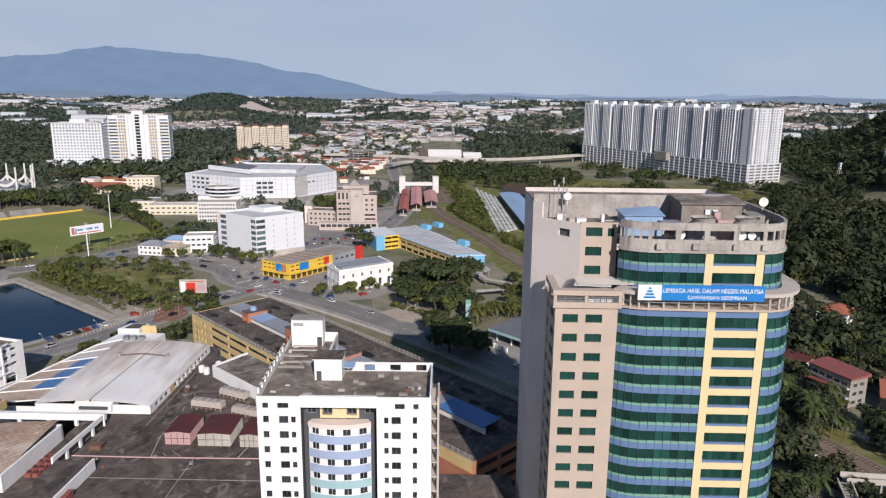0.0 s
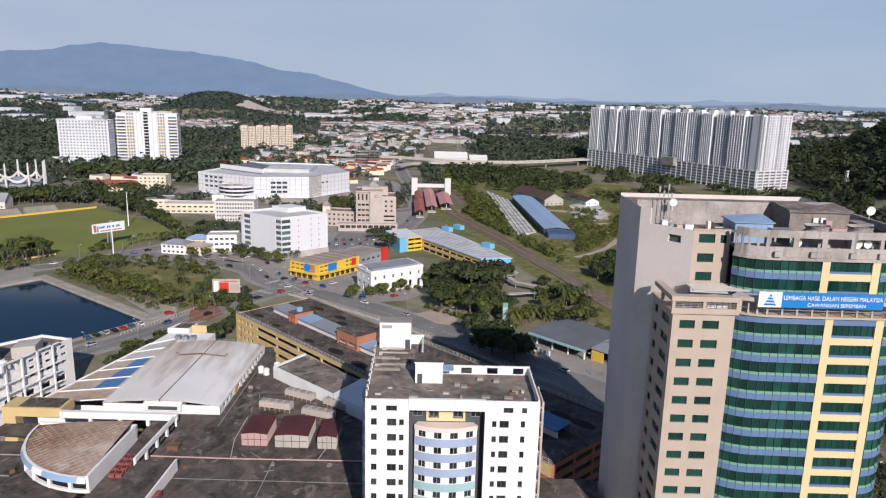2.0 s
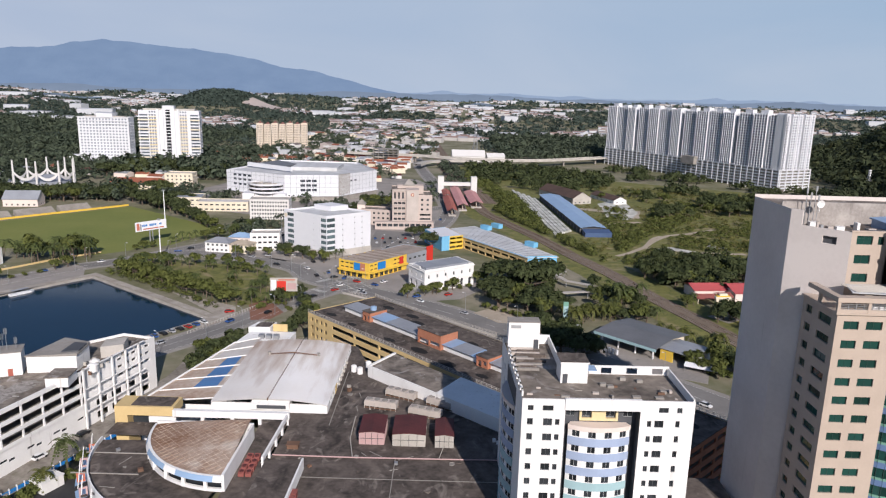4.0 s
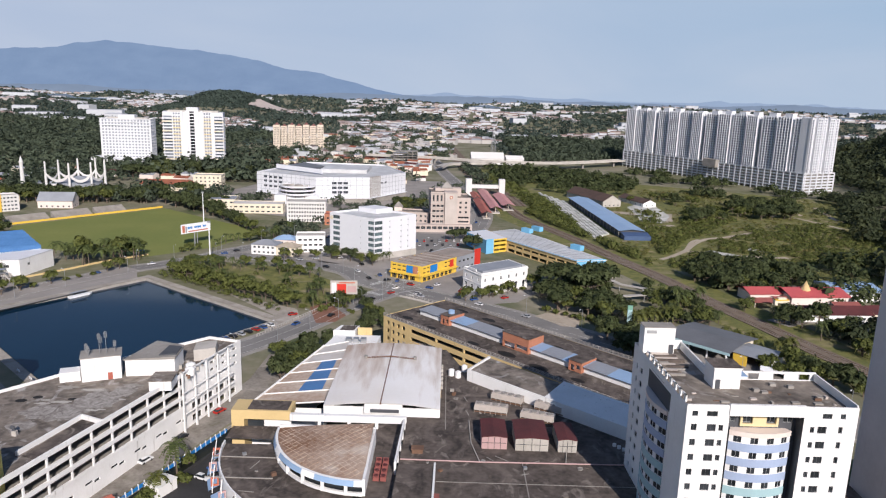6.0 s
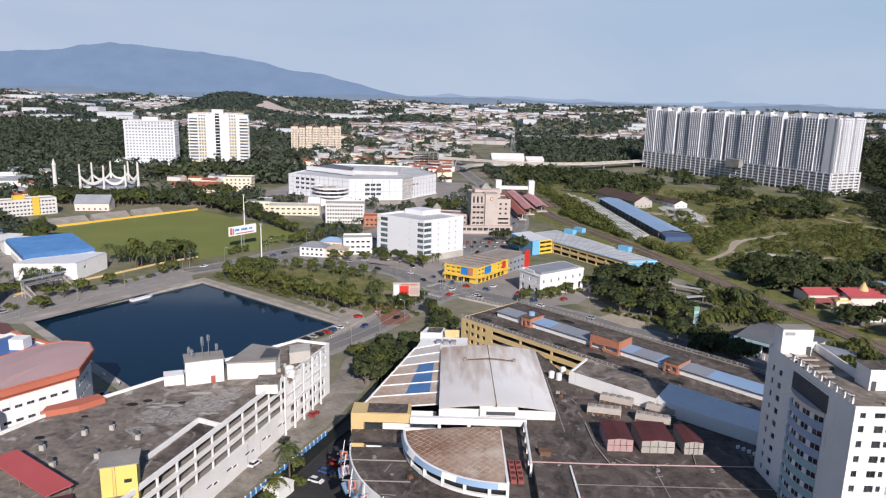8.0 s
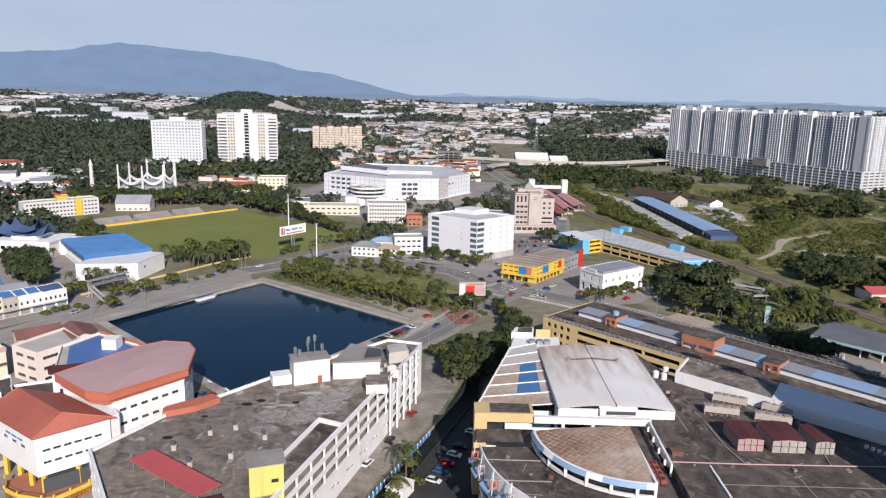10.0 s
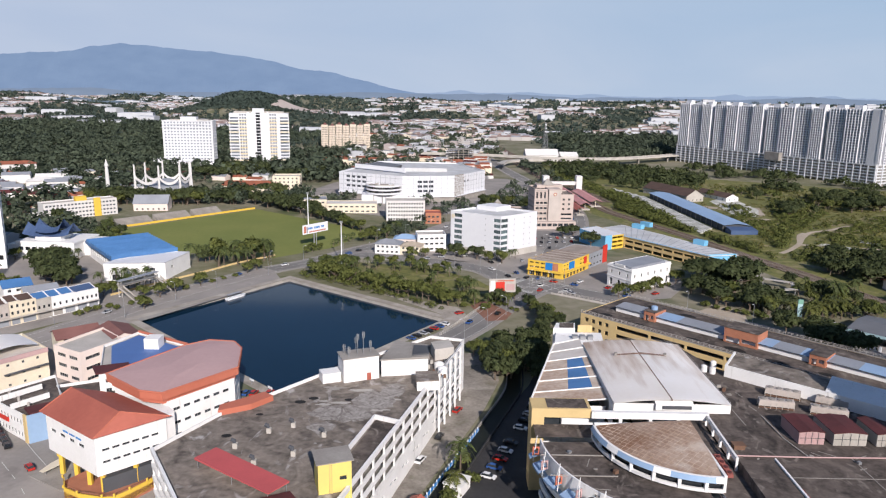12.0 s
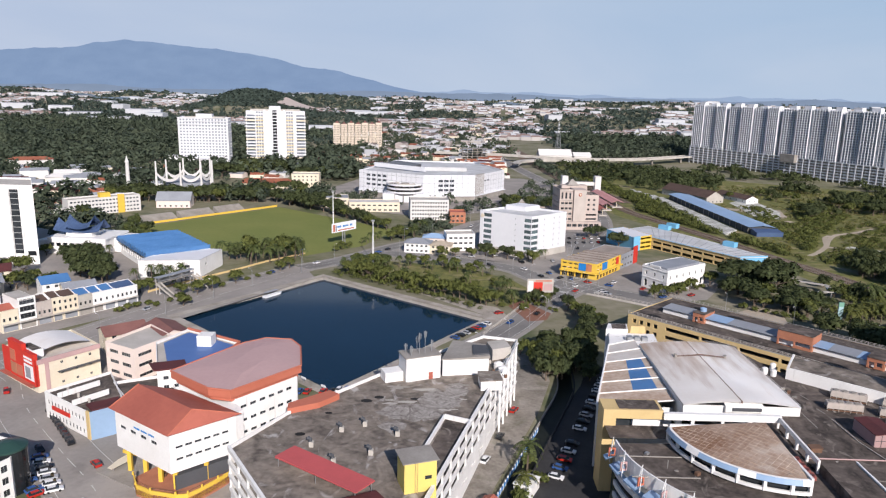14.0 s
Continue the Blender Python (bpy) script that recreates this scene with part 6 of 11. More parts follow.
        facade(hw, (px, y0 - 1.0), (px + w, y0 - 1.0), T, T + h, [(0.6, w / 2 - 0.3, T, T + 2.1), (w / 2 + 0.3, w - 0.6, T + 0.9, T + 2.3)], 0.5)
        facade(hw, (px + w, y0 - 1.0), (px + w, y1 + 0.6), T, T + h, [])
        facade(hw, (px + w, y1 + 0.6), (px, y1 + 0.6), T, T + h, [])
        facade(hw, (px, y1 + 0.6), (px, y0 - 1.0), T, T + h, [(2.0, 5.0, T + 0.4, T + 2.4)], 0.5)
        part("stair_house", hw, BRICKO, th, "orange brick stair house")
        part("stair_roof", Mesh().box(px - 0.2, px + w + 0.2, y0 - 1.2, y1 + 0.8, T + h, T + h + 0.2), ROOFDARK, th)
        part("stair_back", Mesh().box(px + 0.2, px + w - 0.2, y0 + 0.6, y0 + 0.8, T, T + h), DARKP, th)
    part("water_tank", Mesh().tube([(23.2, 14, T + 3.8), (23.2, 14, T + 5.0), (23.2, 14, T + 5.3)], [1.2, 1.2, 0.5], 14), METALBL, th)


build_carpark()


# parking building with long ramps
def build_ramp():
    th = thing("parking_building", "white concrete parking building with long open ramps and a stained roof", "car park")
    poly = [(-178.5, 128.0), (-150.4, 228.0), (-162.0, 231.0), (-187.5, 204.0), (-215.5, 168.5), (-225.0, 149.5), (-205.0, 119.0)]
    T = 17.3
    wall = Mesh()
    b, c = poly[0], poly[1]
    L = math.dist(b, c)
    u = (Vector(c) - Vector(b)).normalized()
    ang = math.degrees(math.atan2(u.y, u.x))
    m = pose(b[0], b[1], 0, 0, 0, ang)
    mid = tuple(Vector(b) + u * 72)
    facade(wall, mid, c, 0, T + 1.2, [(4 + i * 6.4, 8.8 + i * 6.4, z, z + 2.2) for z in (1.0, 5.0) for i in range(4)] + [(14 + i * 3.2, 16.2 + i * 3.2, z, z + 0.9) for z in (11.0, 13.6, 16.0) for i in range(5)], 0.5)
    for p, q in zip(poly[1:5], poly[2:6]):
        w = math.dist(p, q)
        facade(wall, p, q, 0, T + 0.9, [(2 + i * 6.5, 6.8 + i * 6.5, 2.2 + k * 3.4, 3.8 + k * 3.4) for k in range(4) for i in range(int((w - 4) / 6.5))], 0.5)
    part("wall", wall, WHITE, th, "white streaked concrete wall")
    end = Mesh()
    facade(end, poly[6], poly[0], 0, T + 0.9, [])
    part("end_wall", end, WHITE, th)
    # open sides: a white wall below, ramps behind stacked white beams above
    for p, q, span, low in ((b, mid, 72.0, 7.0), (poly[5], poly[6], math.dist(poly[5], poly[6]), 7.0)):
        d = (Vector(q) - Vector(p)).normalized()
        e = pose(p[0], p[1], 0, 0, 0, math.degrees(math.atan2(d.y, d.x)))
        lw = Mesh()
        fr = facade(lw, p, q, 0, low, [(5 + i * 9, 7.6 + i * 9, low - 3.4, low - 2.7) for i in range(int(span / 9))] + [(8 + i * 9, 10 + i * 9, 3.0, 3.8) for i in range(int(span / 9))], 0.3)
        part("lower_wall", lw, WHITE, th, "tall streaked white wall with small slots")
        for w, ww, hh in fr:
            part("slot_window", Mesh().box(0, ww, -0.02, 0.05, 0, hh, 0, w), GLASS, th)
        for z, t in ((low, 0.9), (10.4, 1.0), (13.8, 1.05), (17.3, 1.15)):
            part("edge_beam", Mesh().box(0, span, -0.3, 0.35, z, z + t, 0, e), WHITE, th, "long white edge beam")
        for k in range(int(span / 7) + 1):
            part("edge_post", Mesh().box(k * 7.0 + 0.1, k * 7.0 + 0.55, -0.15, 0.3, low + 0.5, 17.3, 0, e), WHITE, th)
        for z in (low - 0.4, 9.9, 13.3):
            part("ramp_deck", Mesh().box(0, span, 0.36, 9.0, z, z + 0.25, 0, e), CONC, th, "grey ramp deck")
        part("inner_wall", Mesh().box(0, span, 9.0, 9.3, low, T - 0.2, 0, e), CONC, th)
    sm = random.Random(44)
    for x, y, rx, ry, lift in ((-183.5, 171.5, 9.0, 5.5, 0.05), (-176.0, 179.5, 6.5, 6.5, 0.056), (-187.5, 163.5, 4.0, 3.0, 0.062), (-171.5, 186.0, 3.5, 4.5, 0.068)):
        n = 22
        ring = [(x + rx * (0.75 + 0.35 * sm.random()) * math.cos(math.tau * k / n), y + ry * (0.75 + 0.35 * sm.random()) * math.sin(math.tau * k / n)) for k in range(n)]
        f = Mesh()
        f.face([(px, py, T + lift) for px, py in ring])
        part("lime_smear", f, SMEAR, th, "pale lime smear on the dark deck")
    for k in range(3):
        part("floor_slab", Mesh().prism(inset(poly, 1.0), 3.2 + k * 3.0, 3.5 + k * 3.0), CONC, th)
    deck = Mesh()
    deck.face([(x, y, T) for x, y in inset(poly, 0.3)])
    part("roof", deck, ROOFGREY, th, "grey stained roof deck with pale patches")
    cop, inn = Mesh(), inset(poly, 0.35)
    for i in range(len(poly)):
        j = (i + 1) % len(poly)
        cop.face([(*poly[i], T + 0.9 + 0.3 * (i == 0)), (*poly[j], T + 0.9 + 0.3 * (i == 0)), (*inn[j], T + 0.9), (*inn[i], T + 0.9)])
        cop.face([(*inn[i], T + 0.9), (*inn[j], T + 0.9), (*inn[j], T), (*inn[i], T)])
    part("parapet", cop, WHITE, th)
    # ramp head on the roof beside the edge
    for p, q in (((-179.8, 148.6), (-174.6, 168.6)), ((-174.6, 168.6), (-167.6, 165.6))):
        part("ramp_head", ribbon([p, q], 0.45, T, T + 1.25), WHITE, th, "white parapet round the ramp head")
    part("ramp_floor", Mesh().prism([(-178.8, 148.8), (-173.0, 146.9), (-167.8, 165.3), (-174.2, 168.0)], T + 0.02, lambda x, y: T + 0.06), ROOFDARK, th)
    # far end tower of open frames
    for s in (70, 76, 82, 88, 94):
        part("frame_column", Mesh().box(s, s + 0.5, -1.6, -1.1, 0, T + 2.2, 0, m), WHITE, th)
    for z in (6.0, 9.6, 13.0, T + 2.2):
        part("frame_beam", Mesh().box(70, 97, -1.6, -1.1, z - 0.3, z, 0, m), WHITE, th)
    # roof houses
    h = Mesh().prism([(-186.0, 191.2), (-176.2, 195.4), (-178.8, 201.5), (-188.6, 197.3)], T, 24.4)
    part("lift_house", h, WHITE, th)
    part("lift_house_roof", Mesh().prism([(-186.2, 190.9), (-175.8, 195.3), (-178.6, 201.8), (-189.0, 197.5)], 24.4, 24.6), CONC, th)
    part("door", Mesh().prism([(-179.6, 193.82), (-178.4, 194.33), (-178.42, 194.4), (-179.62, 193.9)], T, T + 2.2), REDROOF, th)
    part("low_house", Mesh().prism([(-192.0, 190.3), (-187.0, 192.4), (-188.8, 196.4), (-193.8, 194.3)], T, 20.2), WHITE, th)
    part("store_house", Mesh().prism([(-175.6, 196.6), (-161.8, 199.0), (-162.6, 208.4), (-172.5, 212.8)], T, 22.4), WHITE, th)
    part("store_roof", Mesh().prism([(-176.0, 196.3), (-161.4, 198.7), (-162.4, 208.8), (-172.6, 213.2)], 22.4, lambda x, y: 22.7 + (0.5 if x > -170 else 0)), CONC, th)
    part("tarpaulin", Mesh().prism([(-166.5, 199.3), (-161.6, 200.2), (-162.2, 206.5), (-166.5, 207.5)], 23.0, lambda x, y: 23.45 + (0.2 if x > -164 else 0)), DARKP, th, "black sheet on the store roof")
    part("tank_house", Mesh().prism([(-164.5, 186.5), (-158.5, 187.5), (-159.2, 193.8), (-165.0, 193.0)], T, 20.2), WHITE, th)
    part("tank_roof", Mesh().prism([(-164.8, 186.2), (-158.2, 187.3), (-159.0, 194.1), (-165.3, 193.3)], 20.2, 20.5), ROOFGREY, th)
    part("end_house", Mesh().prism([(-160, 210), (-154.0, 213.0), (-155.6, 220), (-161.5, 217)], T, 21.0), CONCL, th)
    for x, y in ((-158.5, 203.0), (-157.4, 199.5)):
        part("tank", Mesh().tube([(x, y, T), (x, y, T + 2.0), (x, y, T + 2.5)], [1.5, 1.5, 0.6], 14), WHITE, th)
    for x, y, r in ((-200, 160, 0.9), (-194.6, 163.2, 0.9), (-191.5, 149.0, 0.9), (-206, 152, 0.8), (-199.5, 144.5, 0.9), (-186, 158.5, 0.8)):
        part("roof_vent", Mesh().box(x - 0.55, x + 0.55, y - 0.5, y + 0.5, T, T + 1.3), CONCL, th)
        part("vent_cowl", Mesh().tube([(x - 0.2, y, T + 1.3), (x - 0.3, y + 0.2, T + 1.9), (x - 1.0, y + 0.3, T + 2.1)], 0.45, 8), DARKP, th)
    for cx, cy, r in ((-196, 178, 1.6), (-192.8, 180.5, 1.4), (-205, 170, 1.0), (-188, 171, 1.1), (-210, 158, 1.3), (-183, 180, 1.2)):
        pat = Mesh()
        pat.face([(cx + r * math.cos(math.tau * j / 12), cy + r * 0.7 * math.sin(math.tau * j / 12), T + 0.02) for j in range(12)])
        part("tar_patch", pat, RUBBER, th)
    rs = random.Random(8)
    for k in range(16):
        cx, cy, r = rs.uniform(-190, -168), rs.uniform(172, 192), rs.uniform(0.6, 2.6)
        if abs((cx + 178) * 0.27 + (cy - 128) * -0.01) > 60:
            continue
        pat, tw = Mesh(), rs.uniform(0, 3)
        pat.face([(cx + r * rs.uniform(0.6, 1.5) * 1.7 * math.cos(math.tau * j / 14 + tw) * 0.8, cy + r * rs.uniform(0.4, 1.1) * 0.6 * math.sin(math.tau * j / 14 + tw), T + 0.012 + 0.0006 * k) for j in range(14)])
        part("pale_patch", pat, CONCL if k % 3 else CONC, th, "pale cement smear")
    # yellow stair tower
    y = Mesh().prism([(-182.6, 132.6), (-175.9, 135.0), (-177.8, 140.6), (-184.5, 138.2)], 0, 24.3)
    part("stair_tower", y, LEMON, th, "pale lemon yellow stair tower")
    part("stair_roof", Mesh().prism([(-182.9, 132.1), (-175.3, 134.8), (-177.5, 141.2), (-185.1, 138.5)], 24.3, 24.5), CONC, th)
    lad = Mesh()
    for dx in (0, 0.5):
        lad.tube([(-180.3 + dx, 133.1 + dx * 0.35, T - 8), (-180.3 + dx, 133.1 + dx * 0.35, 24.6)], 0.05, 5)
    for i in range(30):
        lad.box(-180.3, -179.8, 133.1, 133.2, T - 7.8 + i * 0.5, T - 7.75 + i * 0.5)
    part("ladder", lad, OCHRE, th)
    part("stair_window", Mesh().prism([(-178.3, 134.0), (-176.9, 134.48), (-176.92, 134.56), (-178.32, 134.08)], 20.2, 21.0), GLASS, th)
    part("red_awning", Mesh().prism([(-212.2, 142.2), (-192.3, 128.8), (-188.9, 133.6), (-208.8, 147.0)], lambda a, bb: 19.6, lambda a, bb: 19.8 + 0.02 * (bb - 128)), CRIMSON, th, "red sheet awning on the roof")
    for x, yy in ((-211.6, 142.6), (-192.6, 129.8), (-189.6, 133.4), (-208.6, 146.2), (-202, 136)):
        part("awning_post", Mesh().tube([(x, yy, T), (x, yy, 19.6)], 0.09, 6), STEEL, th)
    part("red_hut", Mesh().prism([(-215.5, 168.5), (-208, 172.8), (-203.5, 178.5), (-206.5, 180.8), (-216, 172)], T - 2.5, T + 1.6), SALMON, th, "orange-red sheet hut at the edge")
    part("maroon_roof", Mesh().prism([(-194, 124), (-186, 128.5), (-188.5, 132.0), (-196.5, 127.8)], T + 1.0, T + 1.3), MAROON, th)
    # clutter by the tanks
    rc = random.Random(4)
    for j in range(26):
        x, yy = rc.uniform(-165, -156), rc.uniform(195, 208)
        w, h = rc.uniform(0.3, 1.1), rc.uniform(0.3, 1.3)
        part("debris", Mesh().prism([(x, yy), (x + w, yy + 0.2), (x + w * 0.8, yy + w), (x - 0.1, yy + w * 0.8)], T, T + h), (CONC, CONCL, RUST, DARKP)[j % 4], th)
    # aerials
    for k, (x, yy, hh) in enumerate(((-184.8, 193.6, 3.2), (-182.5, 195.8, 6.4), (-180.9, 196.6, 6.8), (-179.0, 198.0, 3.6), (-186.6, 196.0, 3.0), (-183.4, 198.6, 4.4))):
        a = Mesh().tube([(x, yy, 24.6), (x, yy, 24.6 + hh)], 0.09, 6)
        for j in range(3):
            t = math.tau * j / 3
            a.box(x + 0.35 * math.cos(t) - 0.09, x + 0.35 * math.cos(t) + 0.09, yy + 0.35 * math.sin(t) - 0.06, yy + 0.35 * math.sin(t) + 0.06, 22.6 + hh, 24.4 + hh)
        a.tube([(x - 0.6, yy, 23.8 + hh), (x + 0.6, yy, 23.8 + hh)], 0.05, 5)
        part("aerial", a, STEEL, th, "grey mobile phone aerial")


build_ramp()


# red-roofed building on stilts beside the lake
def build_red():
    rot = math.degrees(math.atan2(207.3 - 168.2, -217.5 + 229.6 + 12))
    th = thing("red_roofed_hall", "white hall with large faded red metal roofs and yellow stilts", "hall")
    # upper block
    up = [(-231.0, 171.4), (-216.3, 190.0), (-219.8, 205.5), (-223.8, 211.2), (-232.0, 212.0), (-238.0, 207.0), (-251.6, 183.5), (-237.5, 172.7)]
    wl = Mesh()
    poly = [(-230.4, 173.2), (-217.6, 189.8), (-221.0, 205.6), (-232.5, 210.4), (-249.8, 184.0)]
    for i, p in enumerate(poly):
        q = poly[(i + 1) % len(poly)]
        w = math.dist(p, q)
        rect = [(1.5 + k * 3.1, 3.5 + k * 3.1, z, z + 0.9) for z in (4.5, 8.0, 11.6, 15.6) for k in range(int((w - 2) / 3.1))] if i in (0, 1) else []
        windows(th, facade(wl, p, q, 0, 19.0, rect, 0.25), 1, 0)
    part("wall", wl, WHITE, th, "white rendered wall with strip windows")
    fas = Mesh()
    n = len(up)
    for i in range(n):
        j = (i + 1) % n
        fas.face([(*up[i], 20.0), (*up[j], 20.0), (*up[j], 22.2), (*up[i], 22.2)])
        a, c = inset(up, 1.0), up
        fas.face([(*a[j], 20.0), (*a[i], 20.0), (*a[i], 18.6), (*a[j], 18.6)][::-1])
        fas.face([(*a[i], 20.0), (*a[j], 20.0), (*c[j], 20.0), (*c[i], 20.0)])
    part("fascia", fas, SALMON, th, "deep orange-red fascia")
    rf = Mesh()
    cx, cy = sum(p[0] for p in up) / n, sum(p[1] for p in up) / n
    inner = [(cx + (x - cx) * 0.25, cy + (y - cy) * 0.55) for x, y in up]
    for i in range(n):
        j = (i + 1) % n
        rf.face([(*up[i], 22.2), (*up[j], 22.2), (*inner[j], 22.75), (*inner[i], 22.75)])
    rf.face([(*p, 22.75) for p in inner])
    part("roof", rf, PINKROOF, th, "faded red metal roof")
    for i in range(n):
        j = (i + 1) % n
        part("eave", Mesh().tube([(*up[i], 22.2), (*up[j], 22.2)], 0.25, 6), SALMON, th)
    # front block with hipped roof, raised on yellow stilts
    fp = [(-241.2, 154.9), (-228.5, 166.8), (-247.5, 179.2), (-260.6, 168.2)]
    fw = Mesh()
    for i, p in enumerate(fp):
        q = fp[(i + 1) % 4]
        w = math.dist(p, q)
        rect = [(1.5 + k * 2.4, 3.3 + k * 2.4, z, z + 0.7) for z in (10.2, 13.4) for k in range(int((w - 2) / 2.4))] if i == 0 else ([(2 + k * 4.5, 4.6 + k * 4.5, 13.0, 14.0) for k in range(4)] if i == 3 else [])
        windows(th, facade(fw, p, q, 7.2, 18.0, rect, 0.25), 1, 0)
    fw.face([(*p, 7.2) for p in fp[::-1]])
    part("front_wall", fw, WHITE, th)
    lett = Mesh()
    d = (Vector(fp[3]) - Vector(fp[0])).normalized()
    for k in range(14):
        if k not in (4, 9):
            s = 6.5 + k * 0.62
            x, y = fp[0][0] + d.x * s, fp[0][1] + d.y * s
            lett.box(-0.2, 0.2, -0.12, 0, 15.0, 15.4, 0, pose(x + d.y * -0.06, y + d.x * 0.06, 0, 0, 0, math.degrees(math.atan2(d.y, d.x)) + 180))
    part("lettering", lett, SIGNB, th, "row of small blue letters")
    roof = Mesh()
    e = inset(fp, -0.9)
    r0, r1 = (-237.6, 161.4), (-257.2, 175.6)
    zr = 21.5
    roof.face([(*e[0], 17.9), (*e[1], 17.9), (*r0, zr)])
    roof.face([(*e[1], 17.9), (*e[2], 17.9), (*r1, zr), (*r0, zr)])
    roof.face([(*e[2], 17.9), (*e[3], 17.9), (*r1, zr)])
    roof.face([(*e[3], 17.9), (*e[0], 17.9), (*r0, zr), (*r1, zr)])
    roof.face([(*p, 17.85) for p in e[::-1]])
    part("front_roof", roof, REDROOF, th, "red hipped metal roof")
    for a, c in ((e[0], r0), (e[1], r0), (e[3], r1)):
        part("hip_cap", Mesh().tube([(*a, 17.95), (*c, zr + 0.05)], 0.15, 5), SALMON, th)
    for x, y in ((-241, 157), (-235, 162), (-246, 160), (-252, 165), (-257.5, 168), (-240, 165), (-247, 171)):
        part("stilt", Mesh().box(x - 0.5, x + 0.5, y - 0.5, y + 0.5, 0, 7.2), YELLOW, th)
    # yellow terrace below
    tp = [(-253.6, 161.0), (-250.9, 156.3), (-246.2, 153.8), (-239.4, 152.4), (-236.6, 152.9), (-234.2, 156.0), (-231.6, 160.2), (-229.4, 164.4), (-234.0, 172.0), (-247.0, 172.0)]
    part("terrace", Mesh().prism(tp, 0, 2.2), BRICKO, th, "brown tiled raised terrace")
    for i in range(7):
        p, q = Vector(tp[i]), Vector(tp[i + 1])
        d = (q - p).normalized()
        o = Vector((-d.y, d.x)) * 0.35
        part("terrace_wall", Mesh().prism([tuple(p), tuple(q), tuple(q + o), tuple(p + o)], 0.6, 3.2), YELLOW, th, "yellow terrace wall")
        part("terrace_rail", Mesh().tube([(*(p + o / 2), 3.9), (*(q + o / 2), 3.9)], 0.06, 5), RUST, th)
        part("terrace_post", Mesh().box(p.x - 0.2, p.x + 0.2, p.y - 0.2, p.y + 0.2, 3.2, 4.0), YELLOW, th)
    part("canopy_beam", Mesh().prism([(-262.0, 173.4), (-257.4, 171.8), (-257.0, 173.2), (-261.6, 174.8)], 2.2, 3.1), YELLOW, th)
    part("forecourt", Mesh().prism([(-266.0, 166.5), (-253.5, 159.5), (-246.0, 172.0), (-257.0, 178.5)], 0, 0.35), CONC, th, "grey paved forecourt under the hall")
    part("parasol_sheet", Mesh().prism([(-262.8, 166.2), (-261.4, 165.6), (-259.0, 170.0), (-258.9, 173.0), (-260.6, 174.0), (-262.0, 170.5)], 1.7, 1.85), CREAM, th, "pale canvas sheet stretched low")
    for x, y in ((-261.6, 167.0), (-259.6, 172.6)):
        part("parasol_post", Mesh().tube([(x, y, 0.3), (x, y, 1.7)], 0.07, 6), STEEL, th)
    rt = random.Random(6)
    for k in range(18):
        x, y = rt.uniform(-249, -236), rt.uniform(157.5, 167)
        h = rt.uniform(0.5, 1.3)
        part("terrace_furniture", Mesh().box(x, x + rt.uniform(0.6, 1.6), y, y + rt.uniform(0.5, 1.2), 2.2, 2.2 + h), (BRICKO, CONC, CREAM, RUST)[k % 4], th)
    for a, c in (((-230.2, 169.0), (-216.2, 188.2)),):
        d = (Vector(c) - Vector(a)).normalized()
        o = Vector((d.y, -d.x))
        for k in range(5):
            q = Vector(a) + d * (2.0 + k * 4.6)
            part("porch_bay", Mesh().prism([tuple(q + o * 0.6), tuple(q + d * 3.6 + o * 0.6), tuple(q + d * 3.6 + o * 1.4), tuple(q + o * 1.4)][::-1], 0.3, 4.0), DARKP if k % 2 else CONC, th)
    part("water_tank", Mesh().tube([(-220.2, 180.2, 5.4), (-220.2, 180.2, 8.2)], 1.5, 14), TEAL, th, "pale turquoise water tank")
    part("side_wall", Mesh().prism([(-228.6, 167.2), (-214.6, 187.6), (-215.0, 188.0), (-229.0, 167.6)], 0, 9.0), WHITE, th)
    part("side_link", Mesh().prism([(-229.5, 166.5), (-227.5, 170.0), (-231, 174), (-246, 180), (-248, 178)], 0, 17.6), WHITE, th)
    # Solid dark block stands for the shade under the raised hall.
    part("garage_dark", Mesh().prism([(-240.6, 155.9), (-229.2, 166.6), (-230.6, 168.2), (-242, 157.6)], 0.0, 6.0), DARKP, th)


build_red()


# white office block with stacked corner windows
def build_cube():
    poly = [(-155.6, 445.0), (-125.0, 424.0), (-100.5, 446.0), (-131.0, 467.0)]
    th = thing("white_office", "large plain white office block with stacked corner windows", "office building", *poly[0])
    q = [(x - poly[0][0], y - poly[0][1]) for x, y in poly]
    wall = Mesh()
    z0, p = 5.0, 3.5
    wa, wb = math.dist(q[0], q[1]), math.dist(q[1], q[2])
    ra = [(2.6, 8.6, z0 + p * k, z0 + p * k + 2.3) for k in range(6)] + [(wa - 11.6, wa - 11.0, z0 + p * k + 0.6, z0 + p * k + 1.5) for k in range(6)] + [(wa - 5.2, wa - 0.02, z0 + p * k - 0.2, z0 + p * k + 2.0) for k in range(6)]
    rb = [(0.02, 6.4, z0 + p * k - 0.2, z0 + p * k + 2.0) for k in range(6)] + [(u, u + 0.8, z0 + p * k + 0.6, z0 + p * k + 1.5) for k in range(6) for u in (11.5, 20.5, 26.0)]
    fr = facade(wall, q[0], q[1], 0, 26.3, ra, 0.5)
    fr += facade(wall, q[1], q[2], 0, 26.3, rb, 0.5)
    facade(wall, q[2], q[3], 0, 26.3, [])
    facade(wall, q[3], q[0], 0, 26.3, [(4 + i * 5, 6 + i * 5, z0 + p * k, z0 + p * k + 1.6) for k in range(6) for i in range(5)], 0.4)
    part("wall", wall, APTW, th)
    windows(th, fr, 2, 0, TEALGL, FRAME)
    roof_deck(th, q, 26.3, 1.1, 0.4, ROOFPALE, APTW)
